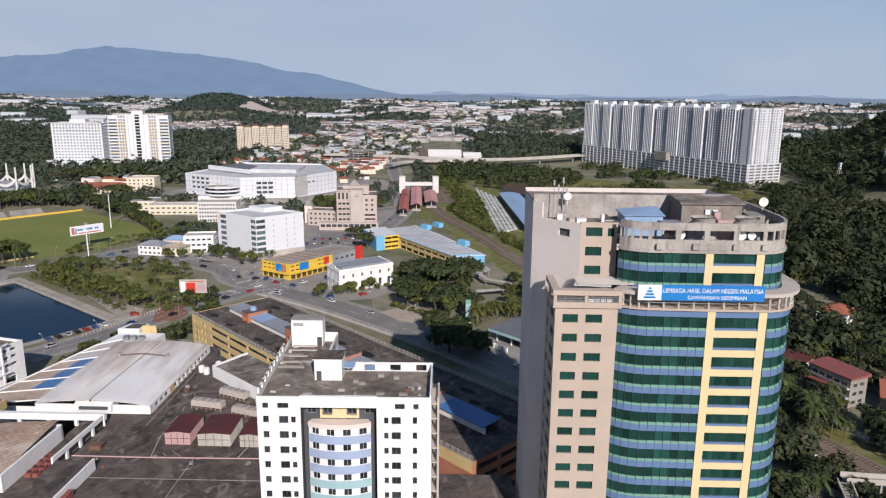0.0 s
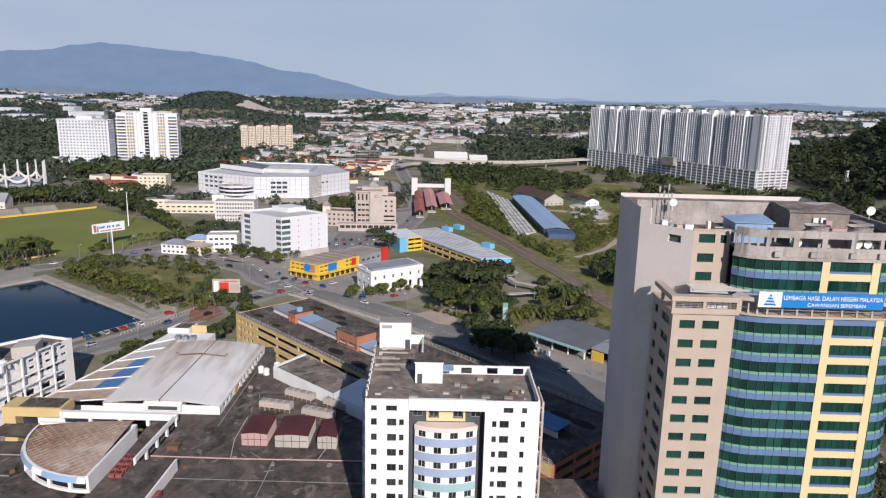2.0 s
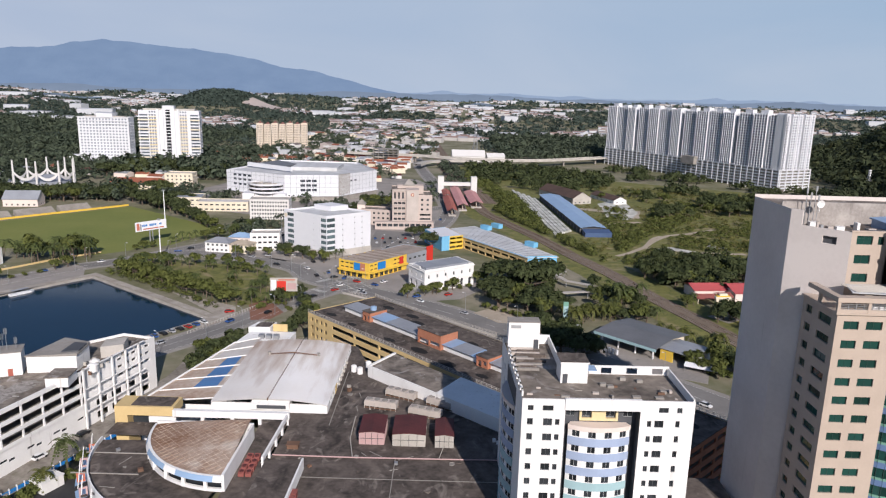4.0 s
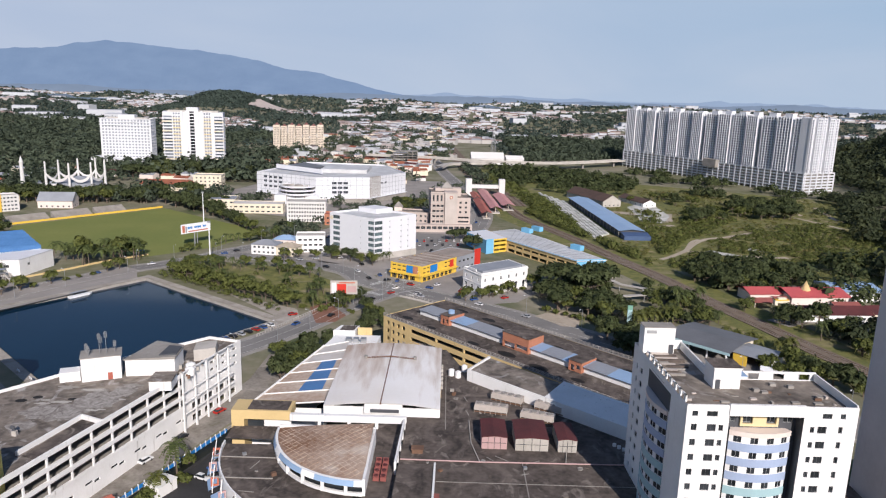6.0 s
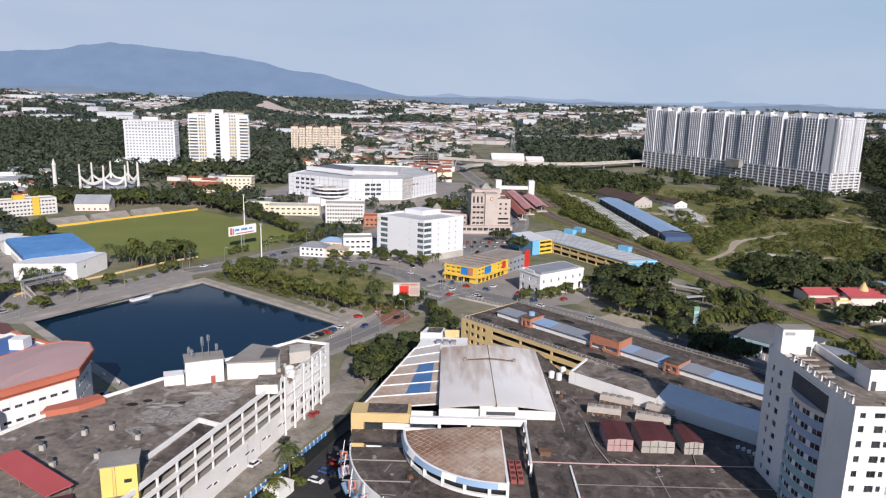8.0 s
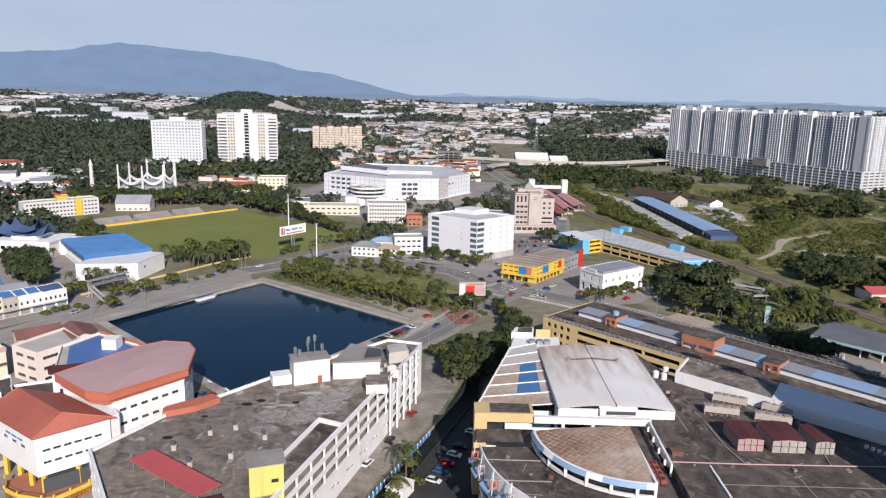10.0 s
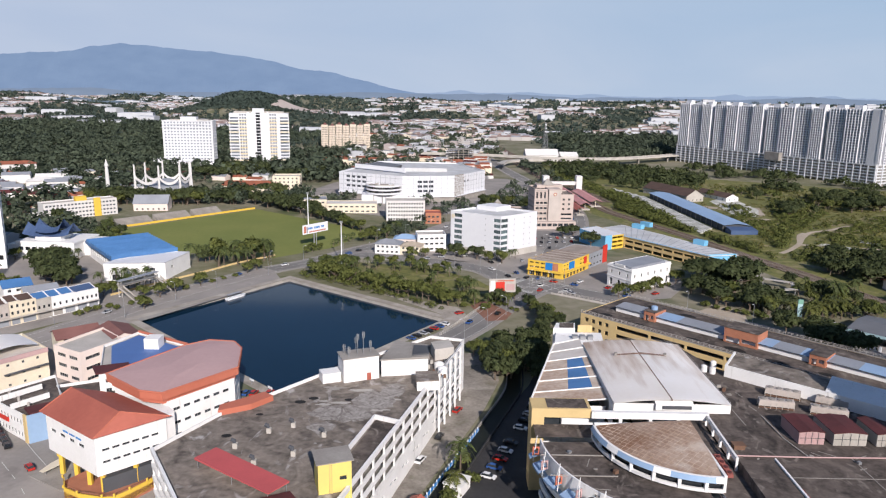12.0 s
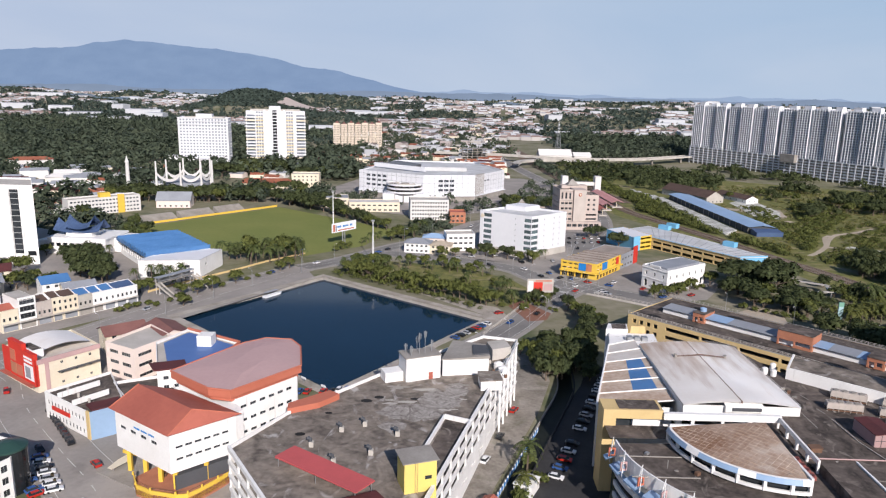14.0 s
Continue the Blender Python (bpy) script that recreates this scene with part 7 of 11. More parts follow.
    part("roof_house", Mesh().prism([(x * 0.4 + 17, y * 0.4 + 12) for x, y in q], 25, 28.2), APTW, th)
    part("base_band", Mesh().prism(inset(q, -0.25), 0, 4.0), CONCL, th)
    part("emblem", Mesh().tube([(1.6, -1.4, 23.0), (1.4, -1.7, 23.0)], 1.3, 18), CREAM, th)


build_cube()


# yellow corner shop and its neighbour
def build_yellow():
    poly = [(-111.8, 387.0), (-93.6, 376.8), (-74.6, 402.6), (-92.5, 413.0)]
    th = thing("yellow_shop", "bright yellow three-storey corner shop with posters", "shop", *poly[0])
    q = [(x - poly[0][0], y - poly[0][1]) for x, y in poly]
    wall = Mesh()
    fr = []
    for i in (0, 1):
        w = math.dist(q[i], q[i + 1])
        rect = [(1.0 + k * 3.3, 3.4 + k * 3.3, z, z + 0.9) for z in (4.6, 7.0) for k in range(int((w - 1) / 3.3)) if not (3 < k < 6 or (i == 0 and 2 < k < 5))]
        base = [(0.8 + k * 4.0, 4.0 + k * 4.0, 0.1, 3.0) for k in range(int((w - 1) / 4.0))]
        fr += facade(wall, q[i], q[i + 1], 0, 9.0, rect + base, 0.4)
    facade(wall, q[2], q[3], 0, 9.0, [])
    facade(wall, q[3], q[0], 0, 9.0, [])
    part("wall", wall, YELLOW, th, "bright yellow painted wall")
    windows(th, fr, 2, 0, GLASS, YELLOW)
    for i in (0, 1):
        a, c = Vector(q[i]), Vector(q[i + 1])
        u = (c - a).normalized()
        part("canopy", Mesh().prism([tuple(a), tuple(c), tuple(c + Vector((u.y, -u.x)) * 1.6), tuple(a + Vector((u.y, -u.x)) * 1.6)][::-1], 3.2, 3.9), YELLOW, th)
        for s, w, m in (((10.5, 4.2, SIGNB), (14.8, 3.2, BRICKO)) if i == 0 else ((7.0, 6.5, SIGNB), (25.5, 3.5, REDP))):
            p0, p1 = a + u * s, a + u * (s + w)
            o = Vector((u.y, -u.x))
            part("poster", Mesh().prism([tuple(p0 + o * 0.15), tuple(p0), tuple(p1), tuple(p1 + o * 0.15)][::-1], 4.2, 8.4), m, th)
    rf = Mesh()
    for k in range(5):
        t0, t1 = k / 5, (k + 1) / 5
        lo, hi = [Vector(q[0]).lerp(Vector(q[3]), t) for t in (t0, t1)], [Vector(q[1]).lerp(Vector(q[2]), t) for t in (t0, t1)]
        rf.face([(*lo[0], 8.6), (*hi[0], 8.6), (*hi[1], 9.2), (*lo[1], 9.2)])
        rf.face([(*lo[1], 9.2), (*hi[1], 9.2), (*hi[1], 8.6), (*lo[1], 8.6)])
    part("roof", rf, SHOPROOF, th, "dirty brown sheet roof in shallow steps")
    for k in range(1, 16):
        a, c = Vector(q[0]).lerp(Vector(q[3]), k / 16), Vector(q[1]).lerp(Vector(q[2]), k / 16)
        z = 8.66 + 0.6 * ((k / 16 * 5) % 1)
        part("roof_seam", Mesh().tube([(*a, z), (*c, z)], 0.09, 4), CONCL if k % 3 else RUST, th)
    block("shop_row", "grey shop row with a red end wall and sheet roof", [(-74.4, 402.9), (-60.5, 422.0), (-78.2, 432.2), (-92.2, 413.4)], 8.6, 2, [(5, 2.2, 1.2, 1.0), (3, 2.0, 1.2, 1.0)], METALG, SHOPROOF, "shop", parapet=0.4)
    e = thing("red_sign_wall", "bright red sign wall at the end of a shop row", "sign", -60.3, 422.4, 0, 54)
    part("panel", Mesh().box(-5.5, 0.5, -0.4, 0.2, 0, 10.5), REDP, e)


build_yellow()


# cream colonial building with arched openings
def build_bank():
    poly = [(-71.3, 367.4), (-62.3, 352.6), (-36.4, 372.3), (-45.4, 387.0)]
    th = thing("colonial_building", "white colonial two-storey building with arched windows", "building", *poly[0])
    q = [(x - poly[0][0], y - poly[0][1]) for x, y in poly]
    wall = Mesh()
    fr = []
    for i in range(4):
        w = math.dist(q[i], q[(i + 1) % 4])
        n = max(3, int(w / 5.2))
        st = w / n
        rect = [(st * k + st / 2 - 0.55, st * k + st / 2 + 0.55, 7.4, 9.2) for k in range(n)] + [(st * k + st / 2 - 0.9, st * k + st / 2 + 0.9, 1.2, 4.0) for k in range(n)]
        fr += facade(wall, q[i], q[(i + 1) % 4], 0, 12.2, rect, 0.35)
        a, c = Vector(q[i]), Vector(q[(i + 1) % 4])
        u = (c - a).normalized()
        for k in range(n):
            ctr = a + u * (st * k + st / 2)
            arch = Mesh()
            pts = [(ctr.x + u.x * 0.9 * math.cos(math.pi * j / 10) + u.y * 0.04, ctr.y + u.y * 0.9 * math.cos(math.pi * j / 10) - u.x * 0.04, 4.0 + 0.9 * math.sin(math.pi * j / 10)) for j in range(11)]
            arch.face(pts)
            part("arch_light", arch, GLASS, th)
    part("wall", wall, WHITE, th, "white painted wall")
    windows(th, fr, 1, 1)
    roof_deck(th, q, 12.2, 1.0, 0.5, ROOFGREY, WHITE)
    part("cornice", Mesh().prism(inset(q, -0.35), 11.0, 11.4).prism(inset(q, -0.25), 5.8, 6.1), WHITE, th)
    part("roof_sheet", Mesh().prism(inset(q, 2.2), 11.2, lambda x, y: 12.7), METALG, th)
    part("gable_front", Mesh().prism([(2.4, -4.5), (6.2, -10.6), (6.6, -10.3), (2.8, -4.2)], 12.2, 13.4), WHITE, th)
    part("porch", Mesh().prism([(1.0, -8.0), (5.5, -15.5), (9.2, -13.8), (9.0, -11.5)], 0, 1.2), CONCL, th)


build_bank()


# blue and yellow parking block by the railway
def build_bluepark():
    th = thing("railway_parking_block", "blue and yellow three-storey parking block with pale roofs", "car park")
    a = [(-66.7, 479.5), (-54.5, 452.5), (-40.5, 462.5), (-52.7, 489.5)]
    w = Mesh()
    facade(w, a[0], a[1], 0, 9.2, [], slot=0)
    facade(w, a[1], a[2], 0, 9.2, [(6.5 + 5.2 * i, 11.2 + 5.2 * i, 1.2 + 2.9 * k, 2.5 + 2.9 * k) for k in range(3) for i in range(2)], 0.5, 1)
    facade(w, a[2], a[3], 0, 9.2, [], slot=1)
    facade(w, a[3], a[0], 0, 9.2, [])
    w.prism([(-54.6, 452.3), (-49.6, 455.8), (-49.9, 456.2), (-54.9, 452.7)], 0, 9.6, 0)
    part("wall", w, [CYAN, YELLOW], th, "sky blue and yellow walls")
    part("roof", Mesh().prism(inset(a, 0.2), 8.9, 9.15), APTW, th)
    b = [(-40.5, 463.0), (-3.5, 406.8), (14.4, 411.0), (-14.0, 470.0), (-32.0, 502.0), (-50.0, 489.0)]
    w2 = Mesh()
    L = math.dist(b[0], b[1])
    facade(w2, b[0], b[1], 0, 7.6, [(1.5 + 8 * i, 8.6 + 8 * i, 4.2, 5.6) for i in range(8)] + [(1.5 + 8 * i, 8.6 + 8 * i, 0.4, 2.4) for i in range(8)], 0.6, 1)
    facade(w2, b[1], b[2], 0, 8.6, [(6, 11, 0.2, 4)], 0.4, 0)
    for i in (2, 3, 4, 5):
        facade(w2, b[i], b[(i + 1) % 6], 0, 7.6, [], slot=1)
    part("wing_wall", w2, [CYAN, OCHRE], th)
    part("wing_roof", Mesh().prism(inset(b, -0.6), 7.6, 7.9), WHITE_FAR, th, "white edge of the metal roof")
    part("wing_roof_panel", Mesh().prism(inset(b, 0.9), 7.9, 8.02), ROOFPALE, th, "dirty white sheet roof")
    seams = Mesh()
    a0, a1, c0, c1 = Vector((-40.0, 464.0)), Vector((-4.0, 409.0)), Vector((-33.0, 499.0)), Vector((12.5, 413.0))
    for k in range(15):
        p, q = a0.lerp(a1, (k + 0.5) / 15), c0.lerp(c1, (k + 0.5) / 15)
        seams.tube([(*p, 8.06), (*q, 8.06)], 0.16, 4, cap=False)
    tagged(part("roof_seams", seams, METALG, th), kind="stuff")
    part("wing_gutter", Mesh().tube([(-40.6, 462.8, 7.8), (-3.6, 406.6, 7.8)], 0.35, 6), CYAN, th)
    for x, y in ((-2, 440), (-28, 492), (-20, 500)):
        part("stair_house", Mesh().prism([(x, y), (x + 5, y - 6), (x + 8, y - 4), (x + 3, y + 2)], 7.9, 11.0), CYAN, th)
    part("end_panel", Mesh().prism([(4.4, 408.3), (9.5, 409.5), (9.4, 409.8), (4.3, 408.6)], 0.2, 4.6), METALW, th)


build_bluepark()


# pink-beige hotel block
def build_pink():
    th = thing("beige_hotel", "pink-beige stepped hotel with a blank centre slab and emblem", "hotel", -93.0, 527.0, 0, math.degrees(math.atan2(3.0, 30.0)))
    D = 23.0
    # left part, with window bands between pale ledges
    w, top = Mesh(), 29.5
    fr = facade(w, (0, 0), (10.5, 0), 0, top, [(a, a + 2.4, z, z + 1.7) for z in (6.2, 10.2, 14.2, 18.2) for a in (1.2, 4.2, 7.2)] + [(1.2 + k * 3.0, 2.6 + k * 3.0, 22.4, 27.2) for k in range(3)], 0.5)
    fr += facade(w, (0, D), (0, 0), 0, top, [(2 + k * 3.4, 4 + k * 3.4, z, z + 1.5) for z in (6.2, 10.2, 14.2, 18.2, 22.2) for k in range(6)], 0.4)
    facade(w, (10.5, 0), (10.5, D), 26, top, [])
    facade(w, (10.5, D), (0, D), 0, top, [])
    part("left_wall", w, ROSE, th)
    for z in (5.4, 9.4, 13.4, 17.4, 21.4, 28.4):
        part("ledge", Mesh().box(-0.4, 10.6, -0.7, 0.0, z, z + 0.5), SLABW, th)
    # right part, lower
    w, low = Mesh(), 25.5
    fr += facade(w, (19.5, 0), (30, 0), 0, low, [(a, a + 1.7, z, z + 1.6) for z in (13.6, 17.2, 20.8) for a in (2.0, 6.2)] + [(1.2, 9.4, z, z + 1.4) for z in (6.4, 9.6)], 0.5)
    fr += facade(w, (30, 0), (30, D), 0, low, [(2 + k * 3.4, 3.8 + k * 3.4, z, z + 1.5) for z in (6.4, 10.0, 13.6, 17.2, 20.8) for k in range(6)], 0.4)
    facade(w, (30, D), (10.5, D), 0, low, [])
    part("right_wall", w, ROSE, th)
    windows(th, fr, 1, 0)
    part("centre_slab", Mesh().box(10.4, 19.6, -2.2, 9.0, 0, 29.0), SLABW, th, "tall blank brownish slab")
    part("slab_cap", Mesh().box(10.1, 19.9, -2.5, 9.3, 29.0, 29.6), ROSE, th)
    part("emblem", Mesh().tube([(15.0, -2.2, 25.8), (15.0, -2.5, 25.8)], 1.35, 6), REDROOF, th, "dull red shield emblem")
    part("emblem_field", Mesh().tube([(15.0, -2.5, 25.8), (15.0, -2.6, 25.8)], 0.75, 6), CREAM, th)
    part("left_roof", Mesh().box(0.3, 10.4, 0.3, D - 0.3, 28.4, 28.7), ROOFGREY, th)
    part("right_roof", Mesh().box(10.6, 29.7, 9.3, D - 0.3, 24.4, 24.7).box(19.7, 29.7, 0.3, 9.3, 24.4, 24.7), ROOFGREY, th)
    part("upper_block", Mesh().box(4, 24, 12, 20, 24.7, 31.0), ROSE, th)
    r = Mesh()
    hip(r, 9, 17, 12, 19, 31.0, 4.5, 0.6)
    part("turret_roof", r, CONC, th)
    pod = Mesh()
    pf = facade(pod, (-13, -6), (31, -6), 0, 5.6, [(1.2 + k * 4.2, 4.6 + k * 4.2, 2.2, 4.4) for k in range(10)], 0.6)
    facade(pod, (31, -6), (31, 0), 0, 5.6, [])
    facade(pod, (-13, 2), (-13, -6), 0, 5.6, [])
    pod.face([(-13, -6, 5.6), (31, -6, 5.6), (31, 0.2, 5.6), (-13, 0.2, 5.6)])
    part("podium", pod, ROSE, th)
    windows(th, pf, 2, 0)
    block("beige_annex", "low pink-beige annex with arched windows", [(-118.0, 540.0), (-94.5, 536.5), (-96.0, 552.0), (-119.0, 556.0)], 12.0, 3, [(6, 1.6, 1.6, 0.9), None, None, (4, 1.6, 1.6, 0.9)], ROSE, ROOFGREY)
    t = thing("small_turret", "small square turret with a pointed roof", "tower", -122, 548)
    part("wall", Mesh().box(0, 6, 0, 6, 0, 14), PEACH, t)
    r = Mesh()
    hip(r, 0, 6, 0, 6, 14, 4.2)
    part("roof", r, CONC, t)


build_pink()


# big grey-white shopping hall with a helical ramp
def build_greymall():
    poly = [(-262.5, 672.0), (-200.0, 640.0), (-153.0, 650.0), (-122.5, 700.0), (-150.0, 770.0), (-235.0, 775.0)]
    th = thing("white_superstore", "huge white superstore with rows of dark openings and a spiral ramp", "shopping centre")
    w = Mesh()
    specs = [[(8 + i * 6.0, 12.5 + i * 6.0, z, z + 2.2) for z in (10.5, 15.0, 19.0) for i in (0, 1, 2, 3)], [(14 + i * 5.2, 18.4 + i * 5.2, z, z + 2.4) for z in (9, 13.2, 17.4) for i in range(3)], [(18 + i * 6, 22 + i * 6, 16.5, 18.0) for i in range(2)]]
    fr = []
    for i, p in enumerate(poly):
        fr += facade(w, p, poly[(i + 1) % 6], 0, 24.0, specs[i] if i < 3 else [], 0.8)
    part("wall", w, APTW, th)
    windows(th, fr, 0, 0, GLASSF, APTW)
    joints = Mesh()
    for i in (0, 1, 2):
        a, c = Vector(poly[i]), Vector(poly[i + 1])
        d, r = (c - a).length, math.degrees(math.atan2(c.y - a.y, c.x - a.x))
        m = pose(a.x, a.y, 0, 0, 0, r)
        for k in range(1, int(d / 5.2)):
            joints.box(k * 5.2 - 0.13, k * 5.2 + 0.13, -0.06, 0.02, 5, 24, 0, m)
        for z in (5.0, 8.4, 12.6, 16.6, 21.4):
            joints.box(0, d, -0.06, 0.02, z - 0.1, z + 0.1, 0, m)
        part("base_band", Mesh().box(0.2, d - 0.2, -0.6, 0.0, 0, 4.6, 0, m), CONC, th, "grey recessed shop base")
        part("ledge", Mesh().box(-0.5, d + 0.5, -1.6, 0.0, 4.6, 5.2, 0, m), APTW, th)
    tagged(part("panel_joints", joints, METALG, th), kind="stuff")
    roof_deck(th, poly, 24.0, 1.2, 0.6, ROOFPALE, APTW)
    part("roof_screen", Mesh().prism([(-252, 706), (-200, 668), (-199, 669.5), (-251, 708)], 24, 28.0), APTW, th)
    part("dark_roof", Mesh().prism([(-248, 716), (-214, 690), (-206, 722), (-232, 752)], 22.8, 25.8), SLATE, th, "dark grey roof of the parking deck")
    part("upper_roof", Mesh().prism([(-205, 690), (-160, 690), (-160, 735), (-205, 740)], 22.8, 26.2), ROOFPALE, th)
    a, c = Vector(poly[2]), Vector(poly[3])
    u = (c - a).normalized()
    o = Vector((u.y, -u.x))
    p0, p1 = a + u * 1, a + u * 17
    part("lattice_panel", Mesh().prism([tuple(p0 + o * 0.4), tuple(p1 + o * 0.4), tuple(p1), tuple(p0)], 1, 24.4), CONC, th, "grey lattice panel")
    lat = Mesh()
    for k in range(-8, 18):
        for s in (1, -1):
            pts = []
            for j in range(13):
                zz = 1.5 + j * 1.85
                uu = k * 1.6 + (zz - 1.5) * 0.45 * s
                if 1 < uu < 17:
                    pt = a + u * uu + o * 0.45
                    pts.append((pt.x, pt.y, zz))
            if len(pts) > 1:
                lat.tube([pts[0], pts[-1]], 0.14, 3, cap=False)
    part("lattice", lat, APTW, th)
    # open spiral ramp on a low white annex
    cx, cy, R = -217.0, 645.0, 17.0
    around = lambda r: [(cx + r * math.cos(math.tau * i / 36), cy + r * math.sin(math.tau * i / 36)) for i in range(37)]
    part("annex", Mesh().prism([(-236, 655), (-236, 630), (-198, 634), (-198, 641)], 0, 8.0), APTW, th)
    for k in range(3):
        z = 8.2 + k * 3.4
        part("ramp_ring", band(around(R), z, z + 1.5, 0, 0.5), APTW, th)
        deck, a, c = Mesh(), around(R - 0.2), around(9.0)
        for i in range(36):
            deck.face([(*a[i], z + 0.1), (*a[i + 1], z + 0.1), (*c[i + 1], z + 0.1), (*c[i], z + 0.1)])
            deck.face([(*c[i], z - 0.3), (*c[i + 1], z - 0.3), (*a[i + 1], z - 0.3), (*a[i], z - 0.3)])
        part("ramp_deck", deck, CONC, th)
        part("ramp_inner_ring", band(around(9.0), z - 0.3, z + 1.2, 0, 0.4), CONCL, th)
    part("ramp_core", Mesh().tube([(cx, cy, 0), (cx, cy, 16)], 4, 20), CONC, th)
    for i in range(0, 36, 3):
        x, y = around(R - 0.8)[i]
        part("ramp_column", Mesh().box(x - 0.3, x + 0.3, y - 0.3, y + 0.3, 0, 15), CONC, th)


build_greymall()

block("office_low", "low cream office with a pale overhanging roof", [(-258.5, 577.0), (-217.0, 581.0), (-219.0, 598.0), (-261.0, 594.0)], 8.0, 2, [(9, 2.6, 1.2, 1.0), (4, 2.0, 1.2, 1.0)], CREAM, METALW, parapet=0.4)
block("office_white", "white mid-rise office with a latticed front", [(-206.0, 546.0), (-176.0, 549.0), (-178.0, 568.0), (-208.5, 565.0)], 16.0, 5, [(14, 1.2, 1.5, 0.8), (5, 1.2, 1.4, 0.9)], WHITE_FAR, CONCL)
block("office_shed", "grey low civic hall with a broad metal roof", [(-291.0, 596.0), (-262.0, 599.0), (-266.0, 622.0), (-294.0, 618.0)], 8.0, 2, [(6, 2.4, 1.2, 1.0)], CREAM, METALG, parapet=0.4)
block("red_shop", "small shop with a red front", [(-175.0, 537.0), (-163.0, 538.0), (-164.0, 552.0), (-176.0, 551.0)], 8.5, 2, [(3, 2.0, 1.4, 0.9)], BRICKO, REDROOF, "shop")


def pitched(name, label, x, y, w, d, h, rise, rot, wall, roof, cols=3, storeys=1, cat="house", hipped=False, along="x", group=""):
    """A house with a pitched roof."""
    th = thing(name, label, cat, x, y, 0, rot, group)
    b, fr = Mesh(), []
    pitch = h / storeys
    c = [(0, 0), (w, 0), (w, d), (0, d)]
    for i in range(4):
        n = cols if i % 2 == 0 else max(1, cols // 2)
        fr += facade(b, c[i], c[(i + 1) % 4], 0, h, grid(math.dist(c[i], c[(i + 1) % 4]), storeys, n, 0, pitch, 1.5, 1.3, 0.9, 0.6), 0.2)
    if not hipped:
        if along == "x":
            b.face([(w, 0, h), (w, d, h), (w, d / 2, h + rise * 0.97)])
            b.face([(0, d, h), (0, 0, h), (0, d / 2, h + rise * 0.97)])
        else:
            b.face([(0, 0, h), (w, 0, h), (w / 2, 0, h + rise * 0.97)])
            b.face([(w, d, h), (0, d, h), (w / 2, d, h + rise * 0.97)])
    part("wall", b, wall, th)
    windows(th, fr, 1, 0)
    r = Mesh()
    if hipped:
        hip(r, 0, w, 0, d, h, rise, 0.7)
    else:
        gable(r, 0, w, 0, d, h, rise, 0.6, along)
    part("roof", r, roof, th)
    return th


# old shops and villas across the road from the park
pitched("corner_shop", "old white two-storey shop with a grey tiled roof", -203, 433, 16, 11, 6.2, 2.6, -8, WHITE, METALG, 5, 2, "shop", True)
pitched("corner_shop", "old cream shop with an ochre roof", -187, 431, 13, 10, 5.6, 2.2, -10, CREAM, SOIL, 4, 2, "shop", True)
pitched("shop_house", "peach shop house with a pale blue metal roof", -192, 446, 14, 10, 7.0, 2.4, -4, PEACH, METALBL, 4, 2, "shop", True)
block("shop_house", "white three-storey shop house with balconies", [(-176.5, 440.0), (-158.5, 443.5), (-160.5, 457.0), (-178.5, 453.5)], 11.0, 3, [(5, 2.2, 1.3, 0.9), (3, 1.8, 1.3, 0.9)], WHITE, CONCL, "shop")
pitched("red_tiled_villa", "long villa with a red tiled roof", -384, 689, 54, 14, 6, 4.5, 6, CREAM, TILE, 10, 1, "house", True)
block("white_villa", "white building with an orange rooftop sign", [(-334.0, 702.0), (-307.5, 706.0), (-309.0, 724.0), (-336.0, 720.0)], 15.0, 4, [(6, 1.6, 1.5, 0.9), (4, 1.6, 1.5, 0.9)], CREAM, CONCL)
pitched("chapel", "grey-roofed chapel with brick gables", -417, 573, 27, 15, 6.5, 6.0, 8, PEACH, METALG, 6, 1, "chapel")


# hotels and flats in the middle distance
def build_white_hotel():
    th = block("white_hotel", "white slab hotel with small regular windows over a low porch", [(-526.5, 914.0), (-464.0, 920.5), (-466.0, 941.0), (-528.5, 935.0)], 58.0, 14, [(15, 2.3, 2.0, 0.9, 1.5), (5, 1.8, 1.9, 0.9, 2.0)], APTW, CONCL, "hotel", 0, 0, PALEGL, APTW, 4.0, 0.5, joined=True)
    m = pose(0, 0, 0, 0, 0, math.degrees(math.atan2(6.5, 62.5)))
    for k in range(16):
        part("pilaster", Mesh().box(1.2 + k * 3.98, 1.9 + k * 3.98, -0.5, 0.0, 10, 53, 0, m), APTW, th)
    for z in (10.5, 49.0, 53.2, 57.4):
        part("cornice", Mesh().box(-0.6, 63.4, -0.9, -0.02, z, z + 0.8, 0, m), APTW, th)
    part("roof_block", Mesh().box(22, 42, 4, 16, 57, 62.5, 0, m), APTW, th)
    part("roof_block", Mesh().box(8, 56, 6, 18, 57, 59.0, 0, m), CONCL, th)
    part("porch", Mesh().box(16, 44, -16, -0.5, 5.4, 7.0, 0, m).box(17, 43, -15, -1, 0, 0.4, 0, m), APTW, th)
    for k in range(5):
        part("porch_column", Mesh().box(18 + k * 6, 19 + k * 6, -15, -14, 0, 5.4, 0, m), CONC, th)
    part("side_wing", Mesh().box(-14, -1, 0, 14, 0, 9, 0, m), APTW, th)


build_white_hotel()


